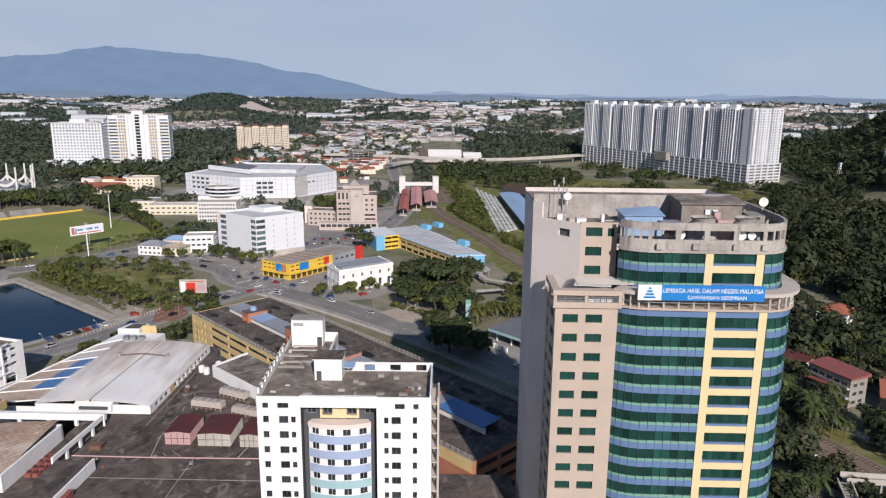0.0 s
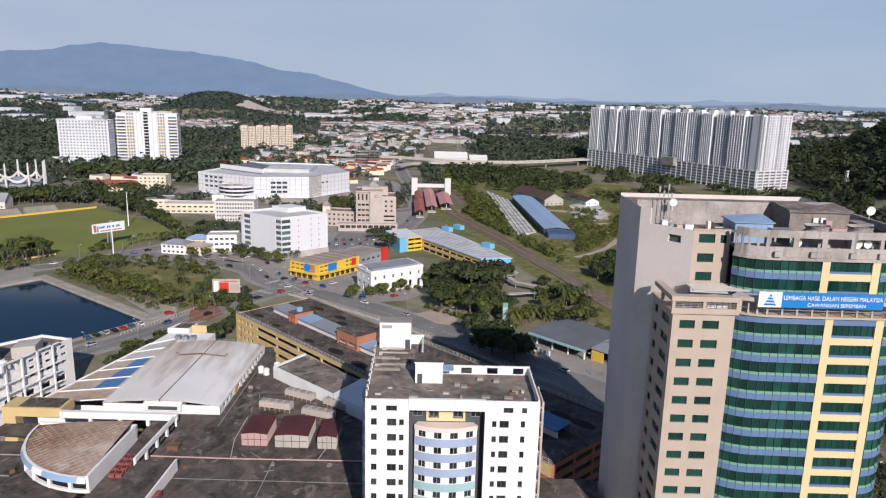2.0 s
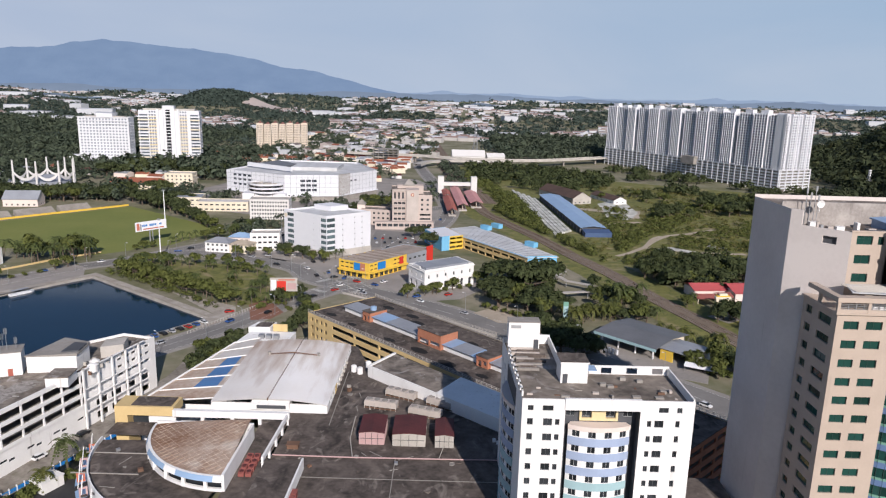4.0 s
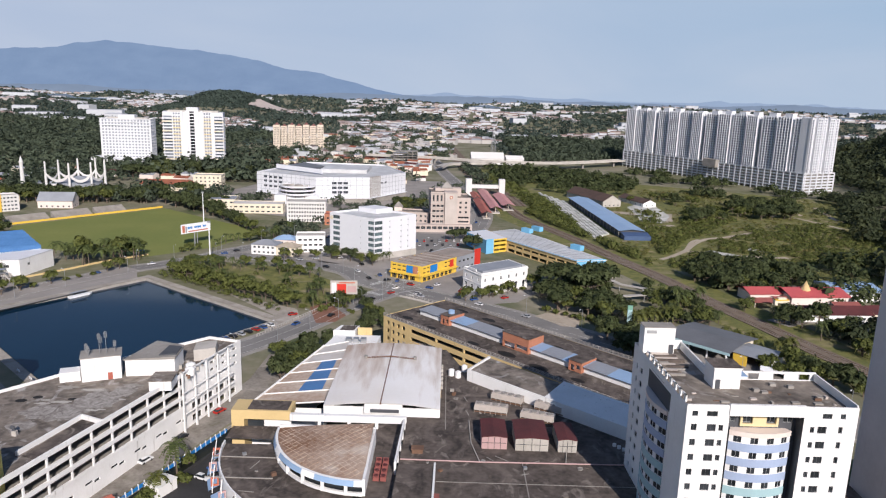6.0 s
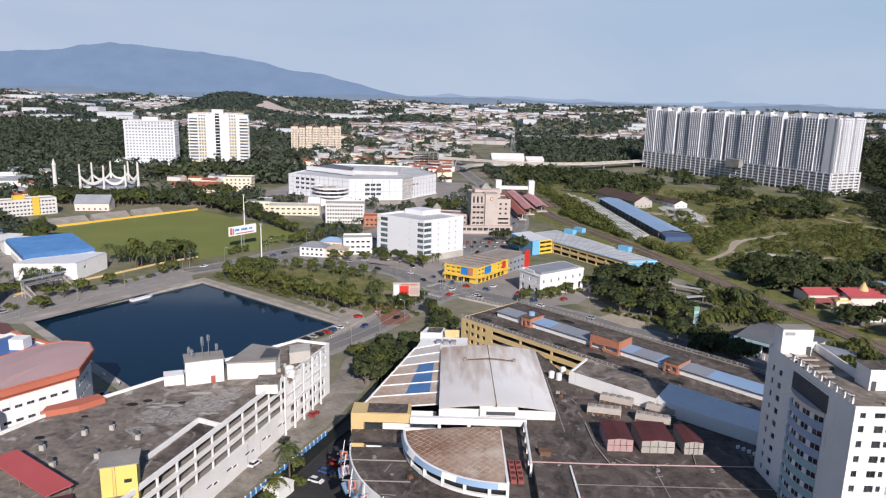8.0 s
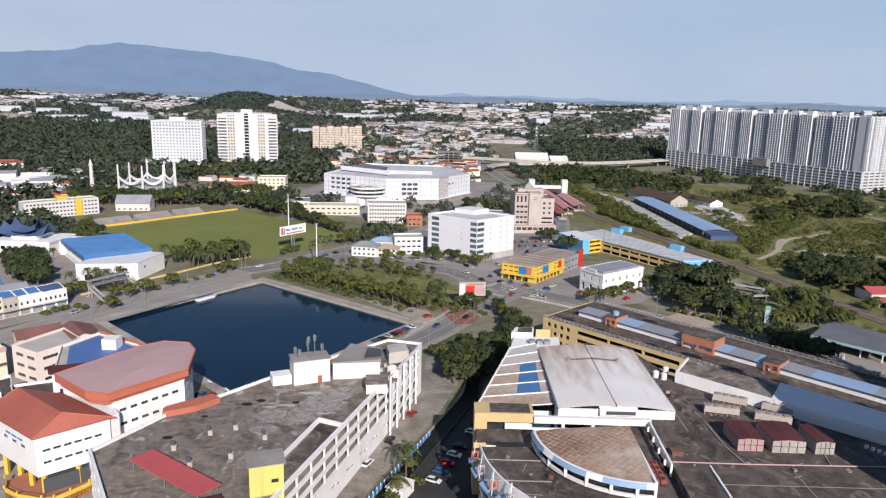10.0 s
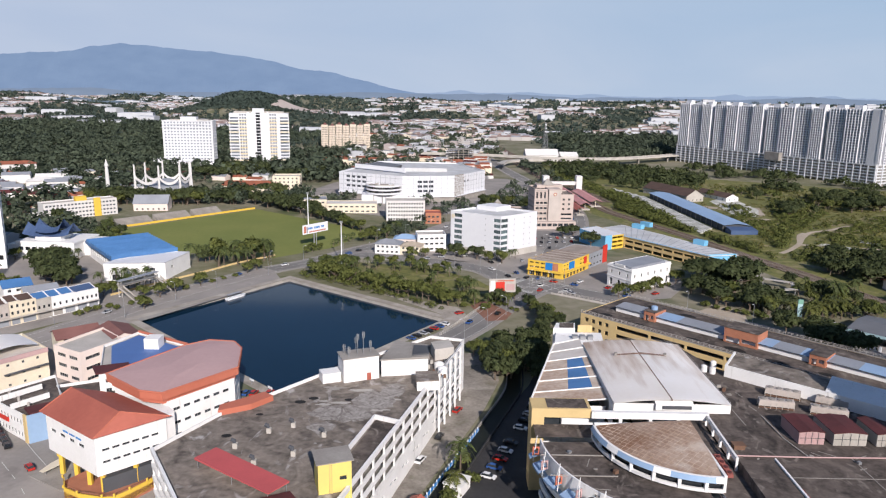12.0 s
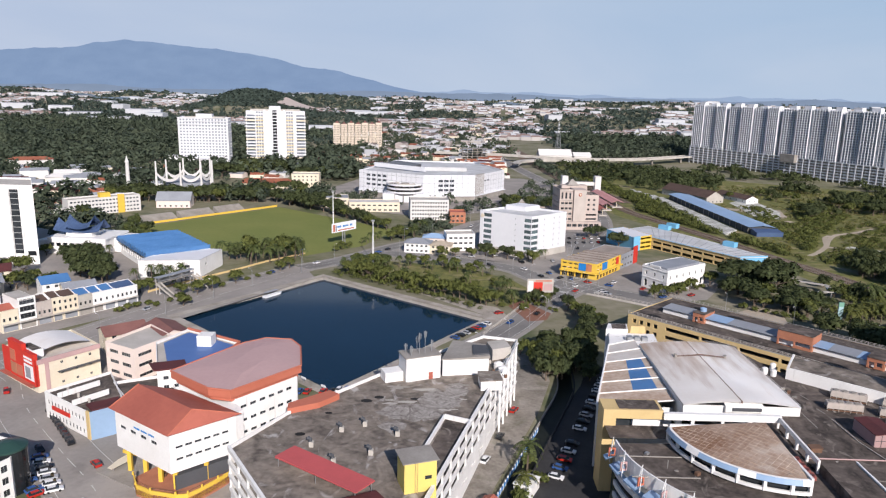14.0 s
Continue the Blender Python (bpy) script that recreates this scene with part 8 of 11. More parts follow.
def build_stripe_tower():
    th = thing("striped_tower", "tall white tower with balcony bands and ochre panels", "apartment building", -419.5, 848.0, 0, math.degrees(math.atan2(14.0, 67.0)))
    W, D, top, st, n = 68.6, 22.0, 70.5, 3.69, 18
    body, fr = Mesh(), []
    cols = [(11.6 + k * 2.9, 13.6 + k * 2.9) for k in range(3)] + [(46.4 + k * 2.9, 48.4 + k * 2.9) for k in range(3)]
    fr += facade(body, (0, 0), (W, 0), 0, top, [(a, c, 5.0 + st * k, 7.0 + st * k) for k in range(n) for a, c in cols] + [(0.8, 10.2, 4.6 + st * k, 7.0 + st * k) for k in range(n - 1)] + [(58.4, 67.8, 4.6 + st * k, 7.0 + st * k) for k in range(n - 1)], 1.6)
    fr += facade(body, (W, 0), (W, D), 0, top, [(1.5 + c * 4.2, 4.2 + c * 4.2, 4.8 + st * k, 6.8 + st * k) for k in range(n - 1) for c in range(5)], 0.6)
    facade(body, (W, D), (0, D), 0, top, [])
    facade(body, (0, D), (0, 0), 0, top, [])
    body.face([(0, 0, top), (W, 0, top), (W, D, top), (0, D, top)])
    part("wall", body, APTW, th)
    pn = Mesh()
    panes(pn, fr)
    tagged(part("window_panes", pn, PALEGL, th), kind="stuff")
    for k in range(n - 1):
        z = 4.0 + st * k
        for a, c in ((-0.8, 10.6), (58.0, 69.4)):
            part("balcony_band", Mesh().box(a, c, -1.3, 0.0, z - 0.6, z + 1.0), APTW if k % 3 else CREAM, th)
        for a, c in ((11.2, 20.4), (46.0, 55.2)):
            part("panel_band", Mesh().box(a, c, -0.35, 0.0, z - 0.4, z + 0.9), YELLOWT if k % 2 else CREAM, th, "pale ochre panel band")
    for a in (20.6, 25.6, 38.4, 43.4):
        part("fin", Mesh().box(a, a + 2.2, -1.6, 0.0, 0, top + 1.5), APTW, th)
    part("glass_shaft", Mesh().box(30.6, 35.6, -0.7, 0.0, 5, top + 1), GLASS, th)
    for k in range(n):
        part("shaft_bar", Mesh().box(30.6, 35.6, -0.9, -0.72, 6.2 + st * k, 7.1 + st * k), APTW, th)
    part("crown", Mesh().box(27, 40, 1, 14, top, top + 5.6), APTW, th)
    part("crown", Mesh().box(5, 63, 5, 16, top, top + 2.0), CONCL, th)


build_stripe_tower()


def build_condo():
    th = thing("peach_flats", "peach apartment blocks with stepped small roofs", "apartment building", -374, 1196)
    HT = 41
    for i in range(7):
        x = i * 11
        w = Mesh()
        fr = facade(w, (x, i * 7), (x + 10.4, i * 7 + 3), 0, HT - (i % 2) * 2, grid(10.8, 12, 4, 3, 2.9, 1.4, 1.4, 0.8, 0.5), 0.5)
        facade(w, (x + 10.4, i * 7 + 3), (x + 8, i * 7 + 17), 0, HT - (i % 2) * 2, grid(14, 12, 3, 3, 2.9, 1.4, 1.4), 0.5)
        facade(w, (x, i * 7 + 14), (x, i * 7), 0, HT - (i % 2) * 2, [])
        w.face([(x, i * 7, HT - (i % 2) * 2), (x + 10.4, i * 7 + 3, HT - (i % 2) * 2), (x + 8, i * 7 + 17, HT - (i % 2) * 2), (x, i * 7 + 14, HT - (i % 2) * 2)])
        part("wall", w, FLATS, th)
        pn = Mesh()
        panes(pn, fr)
        tagged(part("window_panes", pn, GLASSF, th), kind="stuff")
        r = Mesh()
        hip(r, x + 2, x + 8, i * 7 + 4, i * 7 + 11, HT - (i % 2) * 2, 4, 0.5)
        part("roof", r, BROWNR, th)


build_condo()


# long white apartment complex on a parking podium
def build_apartments():
    A, B = Vector((186.0, 1088.0)), Vector((321.0, 803.0))
    u = (B - A).normalized()
    L = (B - A).length
    ang = math.degrees(math.atan2(u.y, u.x))
    th = thing("apartment_complex", "long white high-rise apartment complex on a parking podium", "apartment building", A.x, A.y, 0, ang)
    dep, H = 52.0, 24.2
    for k in range(7):
        z = 3.4 * (k + 1)
        part("podium_deck", Mesh().box(-2, L, 0, dep, z - 0.4, z).box(-2, L, -0.2, 0.2, z, z + 1.2).box(L - 0.4, L, 0.2, dep, z, z + 1.2), APTW, th)
    for i in range(int(L / 9.0) + 1):
        part("podium_column", Mesh().box(i * 9.0 - 0.6, i * 9.0 + 0.6, -0.4, 0.6, 0, H), APTW, th)
    for i in range(6):
        part("podium_column", Mesh().box(L - 0.5, L + 0.4, 2 + i * 9.6, 3.4 + i * 9.6, 0, H), APTW, th)
    part("podium_core", Mesh().box(1, L - 3, 6, dep - 2, 0, H - 0.4), CONC, th)
    part("podium_roof", Mesh().box(-2, L, 0, dep, H, H + 0.4), CONCL, th)
    part("club_house", Mesh().box(L * 0.53, L * 0.60, -6, 4, H - 6, H + 4), CONC, th, "grey block on the podium edge")
    # bays with lit return walls, parted by narrow slots and three deep gaps
    bays, st, rng = 14, 3.02, random.Random(11)
    per = L / bays
    pj = Mesh()
    for k in range(bays):
        x0, x1 = k * per + 0.4, k * per + per - (6.5 if k in (2, 6, 10) else 3.2)
        y0 = 1.0 + (k % 2) * 1.6
        top = 85.6 + rng.uniform(-0.5, 0.5) + (0 if k % 3 else 0.8)
        w, cols = x1 - x0, 5
        sp = w / cols
        wall = Mesh()
        fr = facade(wall, (x0, y0), (x1, y0), H, top, [(sp * c + 0.68, sp * c + sp - 0.68, H + 0.9 + st * r, H + 2.7 + st * r) for r in range(20) for c in range(cols)], 0.35)
        fr += facade(wall, (x1, y0), (x1, 20), H, top, [(5.0, 6.6, H + 1.2 + st * r, H + 2.6 + st * r) for r in range(20)], 0.3)
        facade(wall, (x0, 20), (x0, y0), H, top, [])
        wall.face([(x0, y0, top), (x1, y0, top), (x1, 20, top), (x0, 20, top)])
        part("tower_bay", wall, APTW, th)
        for c in range(cols + 1):
            fx = x0 + w * c / cols
            part("fin", Mesh().box(fx - 0.3, fx + 0.3, y0 - 0.7, y0, H + 0.4, top + (0.9 if c in (0, cols) else 0)), APTW, th)
        panes(pj, fr)
        part("roof_house", Mesh().box(x0 + w * 0.25, x0 + w * 0.8, 6, 13, top, top + rng.choice((1.6, 2.6, 4.0))), APTW, th)
        deep = 13.0 if k in (2, 6, 10) else 4.2
        gap = Mesh()
        fg = facade(gap, (x1, deep), ((k + 1) * per + 0.4, deep), H, 84.0, [(0.8, 2.2, H + 1.2 + st * r, H + 2.4 + st * r) for r in range(19)], 0.3)
        part("gap_wall", gap, APTW, th)
        panes(pj, fg)
    # end face, lit by the sun: piers and window columns
    e = Mesh()
    fr = []
    for i in range(5):
        y0 = 1.5 + i * 9.8
        off = -0.2 if i % 2 else -2.6
        fr += facade(e, (L + off, y0), (L + off, y0 + 9.8), H, 85.8, [(1.4 + c * 3.9, 4.4 + c * 3.9, H + 1.1 + st * r, H + 2.7 + st * r) for r in range(20) for c in range(2)], 0.6)
        e.face([(L + off, y0, 85.8), (L + off, y0 + 9.8, 85.8), (L - 14, y0 + 9.8, 85.8), (L - 14, y0, 85.8)])
        facade(e, (L - 14, y0), (L + off, y0), H, 85.8, [])
        facade(e, (L + off, y0 + 9.8), (L - 14, y0 + 9.8), H, 85.8, [])
        part("end_fin", Mesh().box(L - 2.6, L + 0.5, y0 - 0.35, y0 + 0.35, H + 0.4, 87.0), APTW, th)
    part("end_wall", e, APTW, th)
    panes(pj, fr)
    tagged(part("window_panes", pj, APTG, th), kind="stuff")
    part("rear_block", Mesh().box(0, L - 14, 22, 50, H + 0.4, 83.5), APTW, th)


build_apartments()


# flyover, signal mast, station and sheds along the railway
def build_flyover():
    th = thing("flyover", "long concrete flyover crossing the railway", "bridge")
    line = smooth_line([(-200, 1056), (-100, 1040), (-20, 1006), (66, 1010), (140, 1055), (220, 1120)], 6)
    b = ribbon(line, 15, 7.4, 8.8)
    part("deck", b, CONCL, th)
    for s in (-7.2, 7.2):
        pts = []
        for i, p in enumerate(line):
            d = (Vector(line[min(i + 1, len(line) - 1)]) - Vector(line[max(i - 1, 0)])).normalized()
            pts.append(tuple(Vector(p) + Vector((-d.y, d.x)) * s))
        part("barrier", ribbon(pts, 0.4, 8.8, 9.9), CONCL, th)
    for i in range(2, len(line), 4):
        x, y = line[i]
        part("pier", Mesh().box(x - 1, x + 1, y - 4, y + 4, 0, 7.4), CONC, th)
    l2 = smooth_line([(-92, 930), (-80, 975), (-50, 1000), (-20, 1006)], 6)
    part("slip_deck", ribbon(l2, 9, 4.5, 7.6), CONCL, th)


build_flyover()


def lattice_mast(x, y, z, h, w, label):
    th = thing("lattice_mast", label, "mast", x, y, z, 20)
    for sx in (-1, 1):
        for sy in (-1, 1):
            part("leg", Mesh().tube([(sx * w, sy * w, 0), (sx * w * 0.18, sy * w * 0.18, h)], [0.28, 0.18], 5), STEEL, th)
    br = Mesh()
    n = int(h / 3.5)
    for i in range(n):
        a, c = i / n, (i + 1) / n
        wa, wc = w * (1 - 0.82 * a), w * (1 - 0.82 * c)
        for k in range(4):
            p = [(-1, -1), (1, -1), (1, 1), (-1, 1)]
            (x0, y0), (x1, y1) = p[k], p[(k + 1) % 4]
            br.tube([(x0 * wa, y0 * wa, h * a), (x1 * wc, y1 * wc, h * c)], 0.12, 3, cap=False)
            br.tube([(x1 * wa, y1 * wa, h * a), (x0 * wc, y0 * wc, h * c)], 0.12, 3, cap=False)
    part("bracing", br, STEEL, th)
    for k in range(3):
        part("aerial_ring", Mesh().box(-1.1, 1.1, -1.1, 1.1, h * (0.72 + 0.1 * k), h * (0.72 + 0.1 * k) + 1.6), SIGNW, th)


lattice_mast(-11, 1110, 0, 54, 4.0, "tall steel lattice mast beside the railway")
for x, y, h in ((428, 812, 26), (470, 800, 27), (505, 815, 22), (530, 822, 26)):
    lattice_mast(x, y, terrain(x, y) - 1, h, 2.6, "red and white lattice mast on the wooded hill")

st = thing("railway_station", "small station with faded red platform roofs", "station", -38, 612, 0, 93.5)
for x0, x1, y0, y1, mat in ((0, 122, -4.5, 4.5, STATIONR), (16, 88, -19, -8, STATIONR), (-27, 50, 7, 15, REDROOF), (58, 96, 7, 14, REDROOF)):
    r = Mesh()
    gable(r, x0, x1, y0, y1, 5.2, 1.9, 0.5, "x")
    part("platform_roof", r, mat, st)
    for i in range(int((x1 - x0) / 10)):
        part("column", Mesh().box(x0 + 3 + i * 10, x0 + 3.4 + i * 10, (y0 + y1) / 2 - 0.2, (y0 + y1) / 2 + 0.2, 0, 5.4), CREAM, st)
    part("platform", Mesh().box(x0, x1, y0 + 0.8, y1 - 0.8, 0, 1.0), CONCL, st)
fb = thing("station_footbridge", "white covered footbridge over the tracks", "bridge", -58, 722, 0, 4)
part("span", Mesh().box(0, 34, 0, 4, 7.5, 11), WHITE_FAR, fb)
part("tower", Mesh().box(-4, 2, -2, 6, 0, 17), WHITE_FAR, fb)
part("tower", Mesh().box(30, 36, -2, 6, 0, 17), WHITE_FAR, fb)
ls = thing("long_shed", "long railway shed with a pale blue metal roof", "shed", 33.2, 529, 0, 93.5)
r = Mesh()
gable(r, -8, 162, -34, -15, 5.4, 1.2, 0.5, "x")
part("roof", r, METALBL, ls)
part("dark_side", Mesh().box(-7, 161, -33.5, -15.5, 0, 5.2), DARKP, ls)
part("lean_to", Mesh().prism([(-18, -36), (-8.2, -36), (-8.2, -16), (-18, -16)], 0, lambda x, y: 3.2 + 0.12 * (x + 18)), NAVY, ls, "low dark blue lean-to")
for i in range(17):
    part("column", Mesh().box(-6 + i * 10.3, -5.5 + i * 10.3, -15.3, -14.9, 0, 5.3), CONC, ls)
pl = thing("old_platform", "row of disused concrete platforms beside a shed", "platform", 28.5, 517, 0, 92.9)
for k in range(5):
    part("platform_strip", Mesh().box(-2 + k * 4, 238 - k * 14, -2.6 - k * 3.3, -k * 3.3, 0, 0.9 + 0.02 * k), PLATW, pl)
pitched("old_barn", "long brown tiled old railway house", 86, 676, 66, 20, 6, 5.5, 112, CONCL, BROWNT, 8, 1, "barn")
pitched("old_barn", "low shed with a brown tiled roof", 121, 680, 45, 14, 4, 3.2, 108, WHITE, BROWNT, 5, 1, "barn")

# petrol station
gs = thing("petrol_station", "petrol station with a wide dark grey metal canopy", "petrol station", 12.7, 285.5, 0, -46)
r = Mesh()
gable(r, 0, 28, 0, 26, 5.4, 1.3, 0.5, "x")
part("canopy_roof", r, SLATE, gs)
part("canopy_fascia", Mesh().box(-0.6, 28.6, -0.85, -0.55, 4.2, 5.3), TEAL, gs)
for x in (2, 10, 18, 26):
    for y in (1.5, 14):
        part("column", Mesh().box(x, x + 0.5, y, y + 0.5, 0, 5.3), SIGNW, gs)
part("shop", Mesh().box(6, 27, 15, 25, 0, 4.8), CREAM, gs)
part("shop_front", Mesh().box(6.5, 26.5, 14.8, 15.0, 0.3, 3.6), GLASS, gs)
part("yellow_panel", Mesh().box(28.0, 33.5, 4.0, 4.4, 0, 4.2).box(28, 28.4, 4.4, 10, 0, 4.2), YELLOW, gs, "yellow service bay")
r = Mesh()
gable(r, 27.5, 42, 5, 20, 4.6, 1.0, 0.4, "x")
part("side_roof", r, METALG, gs)
part("side_walls", Mesh().box(28, 41.5, 19, 19.5, 0, 4.6).box(41, 41.5, 5.5, 19, 0, 4.6), WHITE, gs)
for i in range(5):
    part("pump", Mesh().box(7 + i * 1.7, 7.9 + i * 1.7, -6, -5.2, 0, 2.2), SIGNW, gs)
structure("forecourt", Mesh().prism([(4, 286), (26, 254), (46, 244), (56, 270), (34, 296), (18, 304)], 0, 0.13), ASPHL, "stained asphalt forecourt")
tent = thing("white_tent", "low white canvas tent roof beside the forecourt", "tent", 41, 256, 0, -28)
r = Mesh()
gable(r, 0, 12, 0, 5, 2.4, 0.8, 0.3, "x")
part("canvas", r, SIGNW, tent)
for x in (0.2, 11.8):
    for y in (0.2, 4.8):
        part("pole", Mesh().box(x - 0.08, x + 0.08, y - 0.08, y + 0.08, 0, 2.4), STEEL, tent)
gsn = thing("pylon_sign", "tall green and white roadside pylon sign", "sign", 3.5, 309, 0, 0)
part("post", Mesh().box(-0.2, 0.2, -0.2, 0.2, 0, 4), STEEL, gsn)
part("panel", Mesh().box(-1.1, 1.1, -0.25, 0.25, 2.6, 10.5), TEAL, gsn)
part("panel_top", Mesh().box(-1.15, 1.15, -0.28, 0.28, 8.6, 10.6), GREENL, gsn)

# temple compound and houses beyond the railway
tp = thing("temple", "red-roofed temple compound with a golden dome and gateway", "temple", 78, 356, 0, 6)
r = Mesh()
gable(r, 0, 20, 0, 14, 5.0, 2.0, 0.5, "x")
gable(r, 18, 50, -8, 12, 5.6, 2.4, 0.5, "x")
part("roof", r, CRIMSON, tp)
part("wall", Mesh().box(0.5, 19.5, 0.5, 13.5, 0, 5).box(18.5, 49.5, -7.5, 11.5, 0, 5.6), PEACH, tp)
part("yard_wall", Mesh().box(8, 52, -20.4, -20, 0, 2.2), WHITE, tp)
dome = Mesh().tube([(30, 0, 5), (30, 0, 7.5), (30, 0, 8.6), (30, 0, 9.6), (30, 0, 10.6), (30, 0, 12)], [2.6, 2.5, 1.9, 1.5, 0.8, 0.15], 10)
part("dome", dome, OCHRE, tp, "golden stepped dome")
g = Mesh().box(2, 3.4, -20, -18.5, 0, 6).box(7.6, 9, -20, -18.5, 0, 6).box(1.6, 9.4, -20.2, -18.3, 6, 7.2).box(3.4, 7.6, -20, -18.5, 7.2, 8.6)
part("gateway", g, CREAM, tp)
for x0, x1, y0, y1, z in ((-2, 8, -9, -2, 3.2), (10, 17, -8, -1, 3.6), (36, 50, -17, -10, 3.4)):
    r = Mesh()
    gable(r, x0, x1, y0, y1, z, 1.4, 0.4, "x")
    part("porch_roof", r, DUSKY, tp)
    for px in (x0 + 0.4, x1 - 0.4):
        part("porch_post", Mesh().box(px - 0.15, px + 0.15, y0 + 0.3, y0 + 0.6, 0, z), CREAM, tp)
part("gateway_top", Mesh().box(2.2, 8.8, -20.3, -18.2, 7.2, 7.7), YELLOW, tp)
pitched("temple_hall", "hall with a pale metal roof", 126, 362, 26, 22, 6, 2.0, 4, WHITE, METALBL, 4, 1, "hall")
pitched("long_house", "long white house with a maroon roof", 92, 326, 34, 12, 4, 2.6, 4, WHITE, MAROON, 5)
pitched("long_house", "cream house with a maroon roof", 128, 330, 22, 12, 4, 2.4, 10, CREAM, MAROON, 4)
v = block("villa", "grey three-storey villa with a dusky red sheet roof", [(123.8, 240.8), (129.7, 224.5), (137.3, 228.1), (131.8, 244.3)], 10.0, 3, [(5, 2.2, 1.4, 0.9), (2, 2.0, 1.3, 0.9)], CONC, DUSKY, "house")
part("red_roof", Mesh().prism([(-0.8, -0.2), (5.6, -17.2), (14.4, -13.0), (8.4, 4.2)], 10.0, lambda x, y: 10.2 + 0.06 * (x + 0.8)), DUSKY, v, "dusky red sheet roof")
part("balcony_roof", Mesh().prism([(-2.2, -2.5), (1.4, -12.5), (3.0, -11.9), (-0.6, -2.0)], 5.4, lambda x, y: 5.7 + 0.2 * (x + 2.2)), DUSKY, v)
for z in (3.2, 6.6):
    part("balcony_slab", Mesh().prism([(-1.0, -0.4), (4.8, -16.6), (5.9, -16.2), (0.0, 0.0)], z, z + 0.25), WHITE, v)
    part("balcony_rail", Mesh().prism([(-1.1, -0.4), (4.7, -16.6), (4.85, -16.55), (-0.95, -0.35)], z + 0.25, z + 1.0), CONCL, v)
pitched("bungalow", "white bungalow with a rusty red roof", 176, 314, 15, 13, 4.4, 2.8, 42, WHITE, TILE, 3, hipped=True)
pitched("bungalow", "wooden house with a dark maroon roof", 127, 254, 13, 15, 3.4, 2.2, 44, CREAM, MAROON, 3)
pitched("bungalow", "low house with a dark red roof", 140, 268, 16, 12, 3.2, 2.0, 50, CREAM, MAROON, 3)
pitched("bungalow", "wooden house with a brown tiled roof", 141, 225, 10, 20, 4.2, 2.6, -26, CONC, TILE, 2)
structure("dirt_track", ribbon(smooth_line([(104, 250), (114, 237.4), (120, 227.2), (122.6, 210.3), (125.8, 197.4), (134, 170)]), 3.6, -0.1, 0.08), CONCL, "narrow pale concrete track between houses")
rb = thing("rail_footbridge", "grey steel footbridge with a stair over the railway", "bridge")
part("span", ribbon([(97.5, 167.0), (108, 166), (130, 164)], 3.2, 6.6, 6.9), CONC, rb)
for o in (-1.6, 1.6):
    part("railing", ribbon([(97.5, 167.0 + o), (108, 166 + o), (130, 164 + o)], 0.12, 6.9, 8.2), CONCL, rb)
    part("stair_rail", Mesh().tube([(97 + o, 166, 7.8), (95.6 + o, 150, 1.0)], 0.2, 6), CONCL, rb)
for i in range(20):
    part("tread", Mesh().box(95.4, 98.4, 165.2 - i * 0.75, 166 - i * 0.75, 6.6 - i * 0.34, 6.75 - i * 0.34), CONC, rb)
for x in (99, 107, 118):
    part("pier", Mesh().box(x - 0.3, x + 0.3, 166.2, 166.9, 0, 6.6), CONC, rb)

# white tower at the edge of the old town
wt = block("white_bank_tower", "tall white tower with a recessed dark window strip", [(-440.0, 381.0), (-403.5, 381.0), (-421.0, 410.0), (-457.0, 410.0)], 44.5, 11, [None, (4, 2.2, 1.6, 1.0)], WHITE, CONCL)
strip = Mesh().box(23.5, 28.5, -0.12, 0.1, 6, 42)
part("glass_strip", strip, GLASS, wt)
for k in range(11):
    part("strip_bar", Mesh().box(23.5, 28.5, -0.25, -0.12, 8 + k * 3.2, 8.35 + k * 3.2), FRAME, wt)
for a in (22.3, 28.6):
    part("fin", Mesh().box(a, a + 1.0, -0.7, 0, 0, 44), WHITE, wt)
part("window_band", Mesh().box(30.5, 35, -0.1, 0.1, 5, 7.5), GLASS, wt)


# hall with a blue saw-tooth roof
def build_bluehall():
    th = thing("blue_roofed_hall", "white public hall with a blue saw-tooth metal roof", "hall", -335.9, 368.5, 0, 40)
    w, d, h = 33.0, 56.0, 9.6
    b, fr = Mesh(), []
    fr += facade(b, (0, d), (0, 0), 0, h, [(2 + i * 4.3, 4.2 + i * 4.3, 3.0, 8.6) for i in range(12)], 0.4)
    facade(b, (0, 0), (w, 0), 0, h, [])
    facade(b, (w, 0), (w, d), 0, h, [])
    facade(b, (w, d), (0, d), 0, h, [])
    part("wall", b, WHITE, th)
    windows(th, fr, 0, 0)
    n = 13
    for i in range(n):
        y0, y1 = d * i / n, d * (i + 0.985) / n
        f = Mesh()
        f.prism([(-2.2, y0), (w + 0.3, y0), (w + 0.3, y1), (-2.2, y1)], lambda x, y: 9.6 if x > 0 else 8.6, lambda x, y: 9.9 + (2.0 if y < (y0 + y1) / 2 else 0.0))
        part("roof_fold", f, METALB, th)
    fb = [(-338.2, 358.8), (-307.2, 363.2), (-303.6, 389.5), (-310.8, 390.2), (-336.3, 368.3)]
    m = th.matrix_world.inverted()
    q = [tuple((m @ Vector((x, y, 0)))[:2]) for x, y in fb]
    fw = Mesh()
    fr = facade(fw, q[0], q[1], 0, 9.4, [(20.0, 22.6, 5.0, 6.6), (23.4, 26.0, 5.0, 6.6), (4, 8, 0.2, 3.2)], 0.3)
    fr += facade(fw, q[1], q[2], 0, 9.4, [(6, 8, 5, 6.4)], 0.3)
    part("front_wall", fw, WHITE, th, "plain white front block")
    windows(th, fr, 2, 0)
    part("front_roof", Mesh().prism(q, 9.0, 9.38), APTW, th)


build_bluehall()


